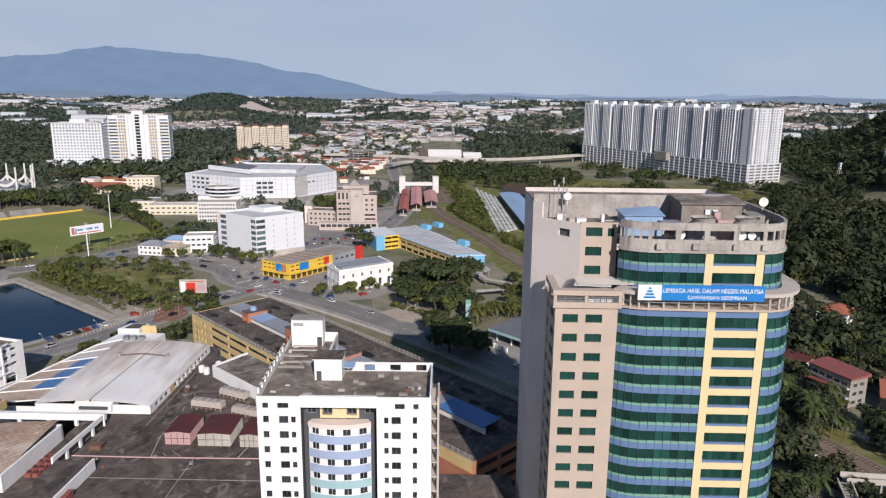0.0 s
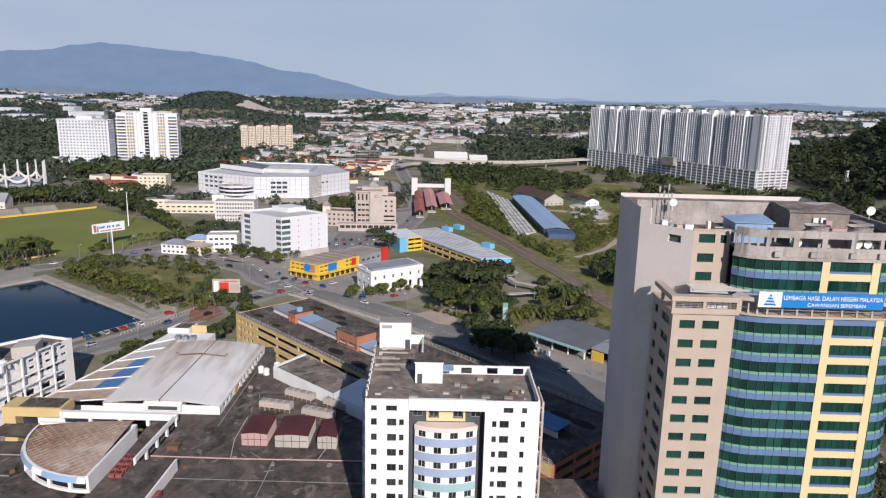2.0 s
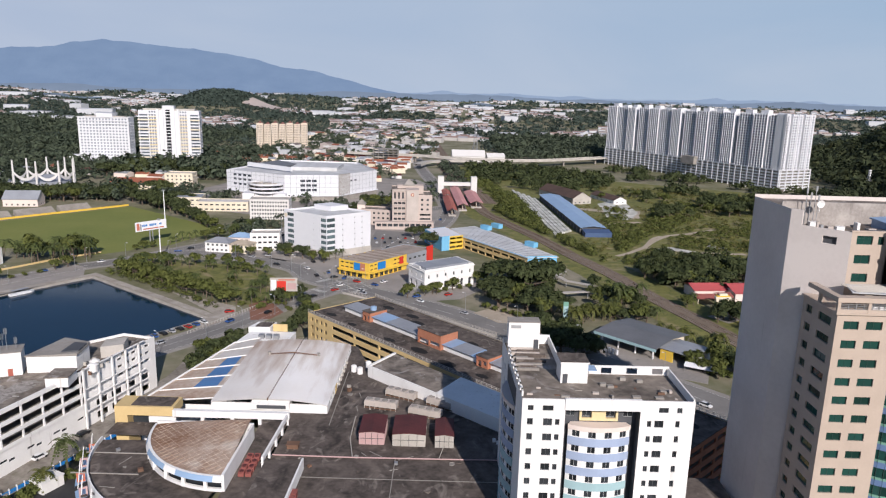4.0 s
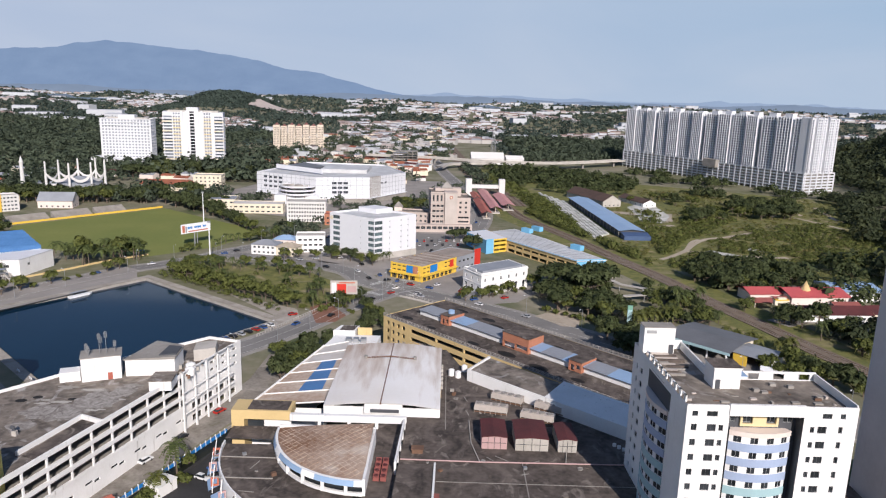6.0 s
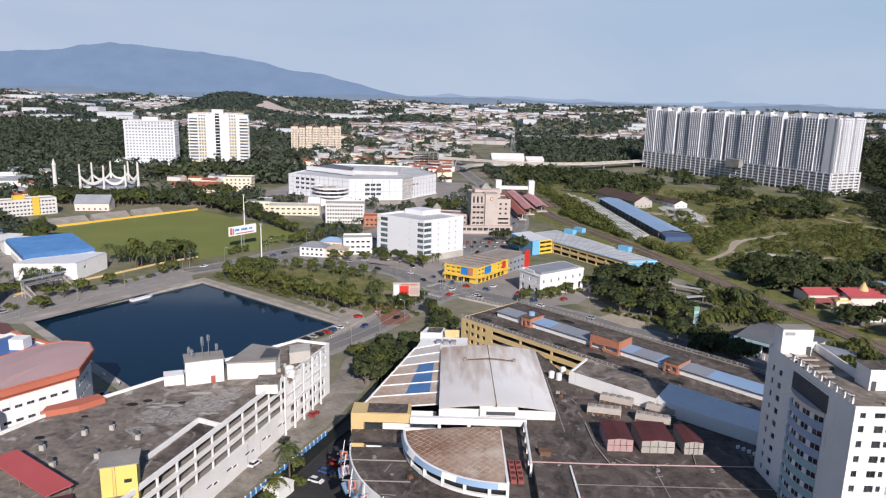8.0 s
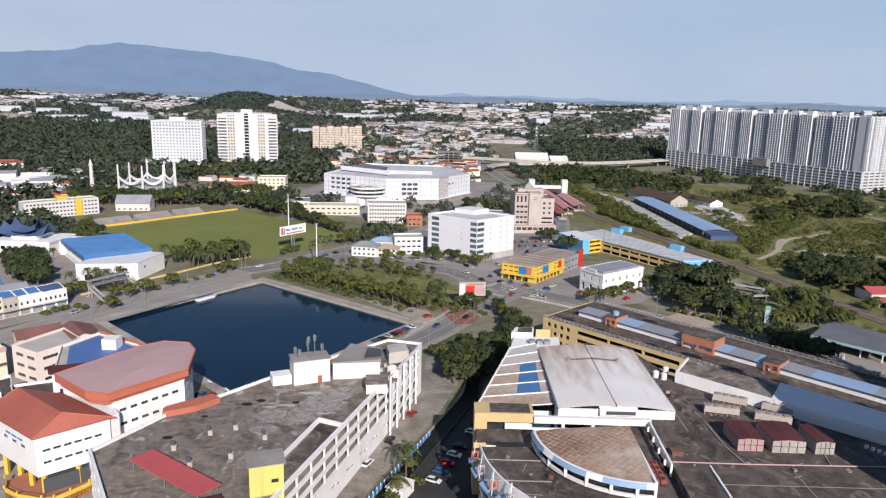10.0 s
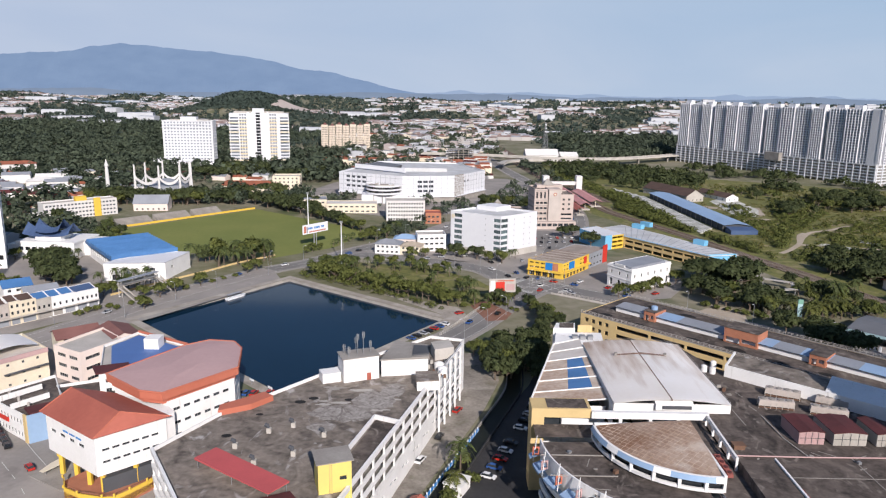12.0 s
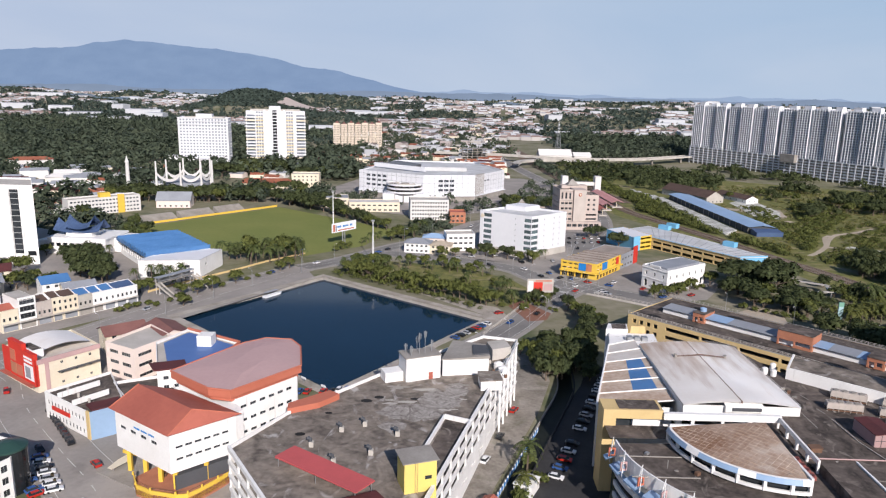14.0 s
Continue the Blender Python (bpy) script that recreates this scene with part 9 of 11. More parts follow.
# hall with horned upswept roofs
def build_horned():
    th = thing("horned_roof_museum", "white building with dark blue upswept horned roofs", "museum", -414, 408, 0, -4)
    part("wall", Mesh().box(0, 36, 0, 26, 0, 9.5).box(9, 25, 5, 18, 9.5, 12).box(-10, 0, 6, 22, 0, 6.5).box(36, 52, 10, 26, 0, 8.5), WHITE, th)
    for i in range(8):
        part("window", Mesh().box(1.5 + i * 4.1, 4.2 + i * 4.1, -0.1, 0.05, 4.5, 6.6), GLASS, th)
    part("deck_edge", Mesh().box(-0.5, 36.5, -0.5, 26.5, 9, 9.9), WHITE, th)
    for k, (s, zb, w) in enumerate(((1.0, 12, 16), (0.72, 14.4, 12))):
        r = Mesh()
        n = 12
        for i in range(n):
            def ridge(t):
                return zb + 2.0 + 5.6 * abs(2 * t - 1) ** 2.4
            a, c = i / n, (i + 1) / n
            xa, xc = 17 - w * s + 2 * w * s * a * 0.9, 17 - w * s + 2 * w * s * c * 0.9
            for ye, sg in ((4.5, 1), (18.5, -1)):
                q = [(xa, ye, zb - 0.3 + 1.6 * abs(2 * a - 1) ** 2), (xc, ye, zb - 0.3 + 1.6 * abs(2 * c - 1) ** 2), (xc, 11.5, ridge(c)), (xa, 11.5, ridge(a))]
                r.face(q if sg > 0 else q[::-1])
        part("horned_roof", r, NAVY, th, "dark blue upswept roof with horned ends")


build_horned()
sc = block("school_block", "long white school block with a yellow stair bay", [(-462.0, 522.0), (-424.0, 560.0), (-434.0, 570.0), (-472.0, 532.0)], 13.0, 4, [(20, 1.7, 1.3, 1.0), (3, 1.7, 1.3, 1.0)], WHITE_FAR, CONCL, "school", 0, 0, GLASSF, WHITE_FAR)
u = Vector((38, 38, 0)).normalized()
part("stair_bay", Mesh().box(36, 41, -1.0, 0.2, 0, 14.5, 0, pose(0, 0, 0, 0, 0, 45)), YELLOW, sc)
part("roof_tank", Mesh().box(24, 32, 3, 8, 12.5, 16, 0, pose(0, 0, 0, 0, 0, 45)), YELLOW, sc)


# terrace stand beside the field
def build_stand():
    th = thing("spectator_stand", "grey concrete spectator terraces with a yellow front wall", "stand", -396.0, 500.5, 0, math.degrees(math.atan2(92, 74)))
    for s, e in ((0, 30), (34, 62), (66, 90)):
        for k in range(8):
            part("step", Mesh().box(s, e, 6 + k * 1.1, 7.1 + k * 1.1, 0, 0.7 + k * 0.5), CONC, th)
    part("yellow_wall", Mesh().box(-2, 118, 0, 0.5, 0, 1.5), YELLOW, th, "yellow perimeter wall")


build_stand()


# monument of white pillars and hanging arcs
def build_monument():
    th = thing("pillared_monument", "white memorial with tall tapered pillars and hanging curved roofs", "monument")
    pos = [(-436, 622), (-434, 640), (-424, 655), (-410, 660), (-399, 655), (-393, 642), (-397, 625), (-412, 616)]
    for x, y in pos:
        part("pillar", Mesh().tube([(x, y, 0), (x, y, 33)], [1.35, 0.7], 8), WHITE_FAR, th)
    for (x0, y0), (x1, y1) in zip(pos, pos[1:] + pos[:1]):
        pts = []
        for i in range(11):
            t = i / 10
            pts.append((x0 + (x1 - x0) * t, y0 + (y1 - y0) * t, 16.5 + 6 * (2 * t - 1) ** 2))
        b = Mesh()
        for p, q in zip(pts, pts[1:]):
            b.face([(p[0], p[1], p[2] - 1.3), (q[0], q[1], q[2] - 1.3), (q[0], q[1], q[2] + 1.3), (p[0], p[1], p[2] + 1.3)])
        part("hanging_arc", b, WHITE_FAR, th)
    part("drum", Mesh().tube([(-414, 638, 0), (-414, 638, 14), (-414, 638, 19)], [19, 19, 3], 20), METALG, th)
    t = thing("minaret", "slender white minaret with a stepped base", "minaret", -476, 654)
    part("shaft", Mesh().tube([(0, 0, 0), (0, 0, 5), (0, 0, 6), (0, 0, 27), (0, 0, 28), (0, 0, 30), (0, 0, 34)], [3.6, 3.2, 1.9, 1.5, 2.0, 1.3, 0.2], 10), WHITE_FAR, t)


build_monument()

# old town by the lake
def shop_house(s0, s1, h, wall, roof, storeys, label, dark=False):
    """A narrow shop house on the lakeside street: open ground floor, awning, upper windows, party walls and a sheet roof."""
    u = Vector((0.596, 0.803))
    p = Vector((-342.8, 285.0)) + u * s0
    w, d = s1 - s0, 15.0
    th = thing("shop_house", label, "shop", p.x, p.y, 0, math.degrees(math.atan2(u.y, u.x)), "shop houses by the lake")
    b, up = Mesh(), []
    bays = 2 if w > 7 else 1
    bw = w / bays
    shops = [(bw * k + 0.5, bw * (k + 1) - 0.5, 0.15, 3.0) for k in range(bays)]
    pitch = (h - 3.6) / max(1, storeys - 1)
    n = max(2, int(w / 1.9))
    for r in range(storeys - 1):
        z = 3.6 + pitch * r + 0.9
        up += [(0.5, w - 0.5, z - 0.2, z + 2.0)] if dark else [(w * (k + 0.5) / n - 0.5, w * (k + 0.5) / n + 0.5, z, z + 1.5) for k in range(n)]
    fs = facade(b, (0, 0), (w, 0), 0, h + 0.7, shops + up, 0.35)
    facade(b, (w, 0), (w, d), 0, h, [])
    facade(b, (w, d), (0, d), 0, h, [])
    facade(b, (0, d), (0, 0), 0, h, [])
    b.box(0, w, 0.36, 0.6, h - 0.2, h + 0.7)
    part("wall", b, wall, th)
    windows(th, fs[bays:], 3 if dark else 0, 0, GLASS, FRAME)
    for m, ww, hh in fs[:bays]:
        part("shutter", Mesh().box(0, ww, 0.02, 0.1, 0, hh, 0, m), (METALG, CONC)[int(s0) % 2], th, "grey roller shutter")
    part("awning", Mesh().box(0.05, w - 0.05, -1.5, 0.0, 3.25, 3.45), CONCL, th)
    part("coping", Mesh().box(-0.05, w + 0.05, -0.15, 0.4, h + 0.7, h + 0.85), wall, th)
    for z in (3.9, h - 0.5):
        part("string_course", Mesh().box(0.0, w, -0.12, 0.0, z, z + 0.18), wall, th)
    if dark:
        part("roof_deck", Mesh().box(0.2, w - 0.2, 0.7, d - 0.2, h - 0.1, h + 0.05), CONCL, th)
    else:
        r = Mesh()
        gable(r, 0.15, w - 0.15, 1.0, d - 0.6, h - 0.3, 2.1, 0.05, "x")
        part("roof", r, roof, th)
        for x in (0.0, w - 0.2):
            wl = Mesh()
            for y0, y1, z0, z1 in ((0.6, d / 2 + 0.2, 0, 2.0), (d / 2 + 0.2, d - 0.4, 2.0, 0)):
                wl.prism([(x, y0), (x + 0.2, y0), (x + 0.2, y1), (x, y1)], h - 0.6, lambda px, py: h + 0.15 + z0 + (z1 - z0) * (py - y0) / (y1 - y0))
            part("party_wall", wl, WHITE, th)
    return th


for row in ((-20.0, -13.4, 8.4, CREAM, REDROOF, 2, "cream shop house with an orange-red tiled roof"), (-6.2, -0.2, 9.2, SLABW, BROWNT, 2, "grey weathered shop house with a brown roof"), (0.0, 4.4, 9.6, CREAM, BROWNT, 3, "narrow cream shop house with a brown sheet roof"), (4.5, 10.9, 9.2, CREAM, BROWNT, 3, "cream three-storey shop house with a brown roof"), (11.0, 17.2, 8.4, CONCL, METALB, 2, "grey shop house with a blue sheet roof"), (17.3, 22.3, 8.2, WHITE, METALB, 2, "white shop house with a blue sheet roof"), (22.4, 27.9, 8.2, WHITE, METALB, 2, "white shop house with small paired windows and a blue roof"), (28.0, 38.4, 7.9, WHITE, NAVY, 2, "wide white shop house with a dark blue roof")):
    shop_house(*row)
shop_house(-13.2, -6.4, 12.6, WHITE, CONCL, 4, "tall narrow white shop building with dark strip windows", True)
for i in range(2):
    x, y = -368 + i * 7.0, 262 + i * 6.0
    pitched("shop_house", "narrow shop house with a red-brown roof", x - 20, y + 6, 8, 16, 7.2, 2.4, 42, (WHITE, CREAM, PEACH)[i % 3], (TILE, METALG, MAROON)[i % 3], 2, 2, "shop", along="y", group="shop houses on the high street")
cb = block("cream_shop_block", "cream commercial block with a red advertising front and curved white roof", [(-308.4, 213.9), (-296.0, 231.0), (-313.0, 245.0), (-327.0, 227.2)], 11.4, 3, [(4, 0.9, 0.9, 1.2), (5, 1.6, 1.2, 1.0)], CREAM, METALW, "shop")
um = pose(0, 0, 0, 0, 0, math.degrees(math.atan2(17.1, 12.4)))
part("brown_fascia", Mesh().box(0.2, 21.3, -0.35, 0.0, 9.9, 11.5, 0, um), PINKROOF, cb, "faded red fascia board")
part("brown_strip", Mesh().box(2.6, 3.9, -0.2, 0.0, 0, 9.9, 0, um), PINKROOF, cb)
part("awning", Mesh().box(6.5, 20.8, -1.3, 0.0, 5.6, 5.85, 0, um), DARKP, cb)
rm = pose(-18.6, 13.3, 0, 0, 0, math.degrees(math.atan2(-13.3, 18.6)))
part("red_front", Mesh().box(-0.4, 22.9, -0.5, 0.0, 2.4, 11.8, 0, rm), REDP, cb, "bright red front with advertising panels")
part("red_tower", Mesh().box(5.5, 15.5, -0.8, 0.6, 2.4, 15.6, 0, rm), REDP, cb)
part("red_corner", Mesh().box(15.5, 22.9, -0.8, 0.6, 2.4, 13.6, 0, rm), REDP, cb)
for a, c, z0, z1, m in ((6.2, 10.4, 4.0, 7.8, BRICKO), (10.8, 14.8, 4.0, 7.8, SALMON), (6.4, 10.2, 8.6, 12.4, SALMON), (16.2, 22.4, 4.2, 9.4, SIGNW), (16.4, 22.0, 10.2, 10.9, SIGNW), (16.4, 22.0, 11.4, 12.1, SIGNW)):
    part("advert_panel", Mesh().box(a, c, -0.95, -0.8, z0, z1, 0, rm), m, cb)
part("advert_figure", Mesh().box(17.2, 20.6, -1.02, -0.95, 4.8, 8.6, 0, rm), METALG, cb)
part("shop_awning", Mesh().box(0, 22.6, -2.2, -0.5, 2.6, 3.0, 0, rm), REDROOF, cb)
part("roof_house", Mesh().box(10.5, 19.5, 0.7, 4.2, 11.0, 13.8, 0, rm), WHITE, cb)
part("roof_house_top", Mesh().box(10.9, 19.1, 1.1, 3.9, 13.8, 13.9, 0, rm), ROOFDARK, cb)
vr = Mesh()
for i in range(10):
    t0, t1 = i / 10, (i + 1) / 10
    a0, a1 = Vector((0.4, 0.6)).lerp(Vector((12.2, 16.7)), t0), Vector((0.4, 0.6)).lerp(Vector((12.2, 16.7)), t1)
    o = Vector((-17.2, 12.8))
    z = lambda t: 11.5 + 1.9 * math.sin(math.pi * t)
    vr.face([(*(a0 + o * 0.22), z(t0)), (*(a1 + o * 0.22), z(t1)), (*(a1 + o), z(t1)), (*(a0 + o), z(t0))])
part("curved_roof", vr, HALLROOF, cb, "white curved metal roof")
block("peach_flats_low", "peach walk-up flats with a brown roof", [(-294.0, 231.5), (-281.0, 224.5), (-273.5, 239.5), (-286.0, 251.0)], 12.2, 3, [(2, 4.6, 1.3, 1.2), (2, 5.6, 1.2, 1.2)], PEACH, CONCL, "apartment building", 3)
pitched("brown_roof_house", "cream flats with a dark red roof", -302, 248, 15, 11, 8, 2.2, 40, CREAM, BROWNR, 3, 3)
pitched("brown_roof_house", "pink block with a brown roof", -291, 252, 17, 13, 10.5, 2.4, -48, PEACH, BROWNR, 3, 3)
bb = block("blue_roofed_block", "white block with a deep blue roof deck and red edge", [(-264.5, 204.0), (-249.0, 212.0), (-247.0, 232.0), (-269.5, 244.5), (-275.5, 230.0)], 13.0, 4, [(5, 1.6, 1.2, 0.9), (5, 1.6, 1.2, 0.9)], WHITE, CONCL, "building")
part("roof_sheet", Mesh().prism([(1.5, 5.0), (14.5, 9.0), (15.8, 26.5), (-3.8, 38.0), (-8.5, 26.5)], 12.2, 12.5), DEEPB, bb, "deep blue roof deck")
part("roof_edge", Mesh().tube([(15.5, 8, 13.1), (17.5, 28, 13.1), (-5, 40.5, 13.1)], 0.5, 6), SALMON, bb)
part("roof_hut", Mesh().box(4, 9, 24, 29, 12.4, 16.2), WHITE, bb)
part("low_roof", Mesh().prism([(-1, 0), (8, 4), (5, 10), (-5, 6)], 13.0, 13.4), MAROON, bb)
rs = block("shop_corner_block", "two-storey white shops with a pale blue painted flank and dark roof", [(-276.0, 184.0), (-268.5, 190.5), (-284.0, 214.0), (-296.5, 197.5)], 8.6, 2, [(2, 1.3, 1.2, 1.0), None, None, (12, 1.0, 1.5, 1.0)], WHITE, ROOFDARK, "shop")
part("blue_flank", Mesh().prism([(0.2, -0.25), (7.8, 6.2), (7.6, 6.5), (0.0, 0.05)], 0, 8.7), METALBL, rs)
for a, c in (((-7.2, 4.6), (-0.6, 13.4)), ((-14.0, 9.2), (-6.4, 19.6))):
    d = (Vector(c) - Vector(a)).normalized() * 0.3
    part("party_wall", Mesh().prism([a, c, (c[0] - d.y, c[1] + d.x), (a[0] - d.y, a[1] + d.x)], 8.2, 9.9), WHITE, rs, "white dividing parapet")
for k in range(5):
    part("roof_vent", Mesh().tube([(-4.0 - k * 2.6, 8.0 + k * 1.9, 7.7), (-4.0 - k * 2.6, 8.0 + k * 1.9, 9.0)], 0.4, 8), CONCL, rs)
part("ochre_pier", Mesh().prism([(-1.4, 0.5), (-0.2, -0.3), (0.1, 0.1), (-1.1, 0.9)], 0, 8.8), OCHRE, rs)
part("maroon_roof", Mesh().prism([(0.5, 1), (6.5, 6), (3.5, 10.5), (-3.5, 5)], 8.2, 8.9), MAROON, rs)
part("shop_sign", Mesh().prism([(-17, 10.6), (-9, 5.4), (-8.8, 5.7), (-16.8, 10.9)], 4.0, 5.2), REDP, rs)
block("back_shops", "low white shops with dark flat roofs", [(-268.0, 192.0), (-256.0, 200.0), (-266.0, 214.0), (-280.0, 207.0)], 8.0, 2, [(4, 1.6, 1.2, 1.0)], WHITE, ROOFDARK, "shop")


for x, y, w, d, h, rot, wl, rf, lb in ((-375, 268, 16, 14, 8, 42, WHITE, TILE, "two-storey white shop house with an orange tiled roof"), (-386, 292, 14, 18, 10, 42, WHITE, CONCL, "three-storey white shop with a flat front"), (-398, 310, 16, 16, 7, 40, CREAM, METALG, "grey-roofed cream town house"), (-366, 318, 12, 12, 7, 42, WHITE, METALB, "small house with a bright blue roof"), (-352, 312, 14, 10, 6, 42, CREAM, METALG, "low cream annex behind the shop houses"), (-415, 335, 20, 14, 6, 30, CREAM, MAROON, "town house with a dark maroon roof"), (-430, 352, 18, 14, 8, 30, WHITE, METALG, "white town house with a grey sheet roof")):
    pitched("town_house", lb, x, y, w, d, h, 2.4, rot, wl, rf, 3, 2)
for x, y, w, d, h, rot, wl, rf, lb in ((-672, 786, 46, 16, 12, 30, WHITE_FAR, TILE, "long white hall with a red upturned roof"), (-575, 690, 26, 14, 7, 25, WHITE_FAR, WHITE_FAR, "white house with a white gable roof among trees"), (-556, 715, 24, 12, 6, 25, WHITE_FAR, METALG, "white house with a grey roof among trees"), (-600, 660, 22, 14, 6, 10, CREAM, TILE, "bungalow with an orange tiled roof among trees"), (-520, 640, 20, 12, 5, 20, WHITE_FAR, METALG, "low white house beside the school"), (-505, 600, 26, 12, 5, 45, CREAM, TILE, "low cream block behind the school")):
    pitched("villa", lb, x, y, w, d, h, 3.2, rot, wl, rf, 4, 1, hipped=True)


def build_round():
    th = thing("rounded_glass_building", "white corner building with a rounded dark glass drum", "office building", -292, 150)
    poly = [(-14, -14), (4, -12), (12, 4), (10, 12), (-6, 18), (-18, 8)]
    w, fr = Mesh(), []
    for i, p in enumerate(poly):
        fr += facade(w, p, poly[(i + 1) % 6], 0, 11, [(1 + k * 2.4, 2.6 + k * 2.4, 1.4 + 3.2 * r, 3.2 + 3.2 * r) for r in range(3) for k in range(int((math.dist(p, poly[(i + 1) % 6]) - 1) / 2.4))], 0.2)
    part("wall", w, WHITE, th)
    windows(th, fr, 1, 0, GLASS, FRAME)
    roof_deck(th, poly, 11, 0.9, 0.3, ROOFGREY, WHITE)
    part("drum", Mesh().tube([(9, 8, 0), (9, 8, 11.5)], 4.2, 24), GLASS, th)
    part("drum_roof", Mesh().tube([(9, 8, 11.5), (9, 8, 12.0), (9, 8, 13.2)], [4.5, 4.5, 1.0], 24), FRAMEG, th)
    part("red_roof", Mesh().box(-12, 0, -6, 6, 10.2, 11.6), REDROOF, th)


build_round()

# billboards, poles and the scoreboard
b1 = thing("billboard", "long white billboard on a single steel column", "billboard", -249.8, 441.2, 0, math.degrees(math.atan2(17.5, 13)))
part("panel", Mesh().box(0, 21.5, -0.3, 0.3, 9.4, 15.4), SIGNW, b1)
part("red_figure", Mesh().box(0.8, 2.6, -0.36, -0.3, 10.2, 14.6), SALMON, b1)
part("grey_figure", Mesh().box(3.0, 4.0, -0.36, -0.3, 10.0, 14.0), METALG, b1)
part("red_bar", Mesh().box(5.0, 19.5, -0.36, -0.3, 10.2, 10.9), SALMON, b1)
lt = Mesh()
for k in range(11):
    if k not in (3, 8):
        lt.box(4.5 + k * 1.25, 5.5 + k * 1.25, -0.36, -0.3, 12.2, 13.5)
part("lettering", lt, SIGNB, b1)
part("column", Mesh().tube([(10, 0.6, 0), (10, 0.6, 11)], 0.45, 10), STEEL, b1)
part("column", Mesh().tube([(12, 0.6, 0), (12, 0.6, 11)], 0.3, 10), STEEL, b1)
fp = thing("floodlight_pole", "tall white floodlight pole", "pole", -219.5, 404.5)
part("shaft", Mesh().tube([(0, 0, 0), (0, 0, 25)], [0.45, 0.25], 8), SIGNW, fp)
part("lamp_head", Mesh().box(-0.9, 0.9, -0.3, 0.3, 24.6, 25.6), STEEL, fp)
fm = copy_thing(fp, pose(-262, 519, 0))
b2 = thing("billboard", "faded red and grey billboard panel beside the junction", "billboard", -136.5, 330.5, 0, 6)
part("panel", Mesh().box(0, 13, -0.3, 0.3, 5.4, 12.2), CONCL, b2)
part("red_square", Mesh().box(3.2, 7.6, -0.37, -0.3, 5.6, 10.6), REDP, b2)
part("red_patch", Mesh().box(8.2, 12.4, -0.37, -0.3, 6.4, 9.6), PINKROOF, b2)
part("red_bar", Mesh().box(4.0, 12.0, -0.37, -0.3, 10.9, 11.5), SALMON, b2)
part("white_figure", Mesh().box(0.6, 2.8, -0.36, -0.3, 6.0, 11.2), SIGNW, b2)
for x in (2, 6.5, 11):
    part("column", Mesh().tube([(x, 0.5, 0), (x, 0.5, 11)], 0.25, 8), STEEL, b2)
sb = thing("scoreboard", "dark blue scoreboard on legs at the field edge", "scoreboard", -265, 416.5, 0, 20)
part("board", Mesh().box(-1.6, 1.6, -0.3, 0.3, 3.5, 9.0), METALB, sb)
for x in (-1.2, 1.2):
    part("leg", Mesh().box(x - 0.15, x + 0.15, -0.15, 0.15, 0, 3.5), DARKP, sb)


# footbridge over the lakeside road
def build_footbridge():
    th = thing("footbridge", "covered steel footbridge with long stairs over the road", "bridge", -318, 325, 0, 62)
    part("span", Mesh().box(4, 26, -1.3, 1.3, 5.6, 5.9), CONC, th)
    part("roof", Mesh().box(3.5, 26.5, -1.7, 1.7, 8.3, 8.5), METALG, th)
    for x in (4.5, 11, 18, 25.5):
        part("post", Mesh().box(x - 0.15, x + 0.15, -1.3, -1.0, 0 if x in (4.5, 25.5) else 5.9, 8.3).box(x - 0.15, x + 0.15, 1.0, 1.3, 0 if x in (4.5, 25.5) else 5.9, 8.3), CONCL, th)
    part("railing", Mesh().box(4, 26, -1.35, -1.25, 6.3, 7.1).box(4, 26, 1.25, 1.35, 6.3, 7.1), STEEL, th)
    for x, s in ((4, 1), (26, -1)):
        for i in range(14):
            y = -1.3 - i * 0.8
            part("tread", Mesh().box(x - 1.2, x + 1.2, y - 0.8, y, 5.6 - (i + 1) * 0.4 - 0.15, 5.6 - (i + 1) * 0.4), CONC, th)
        part("stair_side", Mesh().prism([(x - 1.3, -12.6), (x - 1.2, -12.6), (x - 1.2, -1.3), (x - 1.3, -1.3)], lambda a, b: max(0, 5.4 + (b + 1.3) * 0.5), lambda a, b: max(0.9, 6.5 + (b + 1.3) * 0.5)), CONCL, th)
        part("stair_side", Mesh().prism([(x + 1.2, -12.6), (x + 1.3, -12.6), (x + 1.3, -1.3), (x + 1.2, -1.3)], lambda a, b: max(0, 5.4 + (b + 1.3) * 0.5), lambda a, b: max(0.9, 6.5 + (b + 1.3) * 0.5)), CONCL, th)


build_footbridge()

# covered walkway by the railway
cw = thing("covered_walkway", "zigzag covered walkway with a pale flat roof", "walkway")
for line in ([(12, 404), (16, 392), (10, 384)], [(10, 384), (14, 372), (26, 364)], [(26, 364), (22, 352), (8, 348)]):
    part("walkway_roof", ribbon(line, 3.0, 3.6, 3.9), CONCL, cw)
    for x, y in line:
        part("post", Mesh().box(x - 0.15, x + 0.15, y - 0.15, y + 0.15, 0, 3.6), STEEL, cw)


# plants
def leaf_mesh(name, rng, lobes, count, leaf, mat, flat=0.75):
    """A crown of many small bent leaf clumps spread over lobes (x, y, z, radius)."""
    lob = np.array(lobes)
    k = rng.choice(len(lob), count, p=lob[:, 3] ** 2 / (lob[:, 3] ** 2).sum())
    d = rng.normal(size=(count, 3))
    d /= np.linalg.norm(d, axis=1, keepdims=True)
    d[:, 2] = np.where(d[:, 2] < -0.25, -d[:, 2] * 0.6, d[:, 2])
    rad = lob[k, 3] * (0.72 + 0.36 * rng.random(count))
    c = lob[k, :3] + d * rad[:, None] * np.array([1, 1, flat])
    return quads(name, rng, c, d, leaf * (0.55 + 0.9 * rng.random(count)), mat)


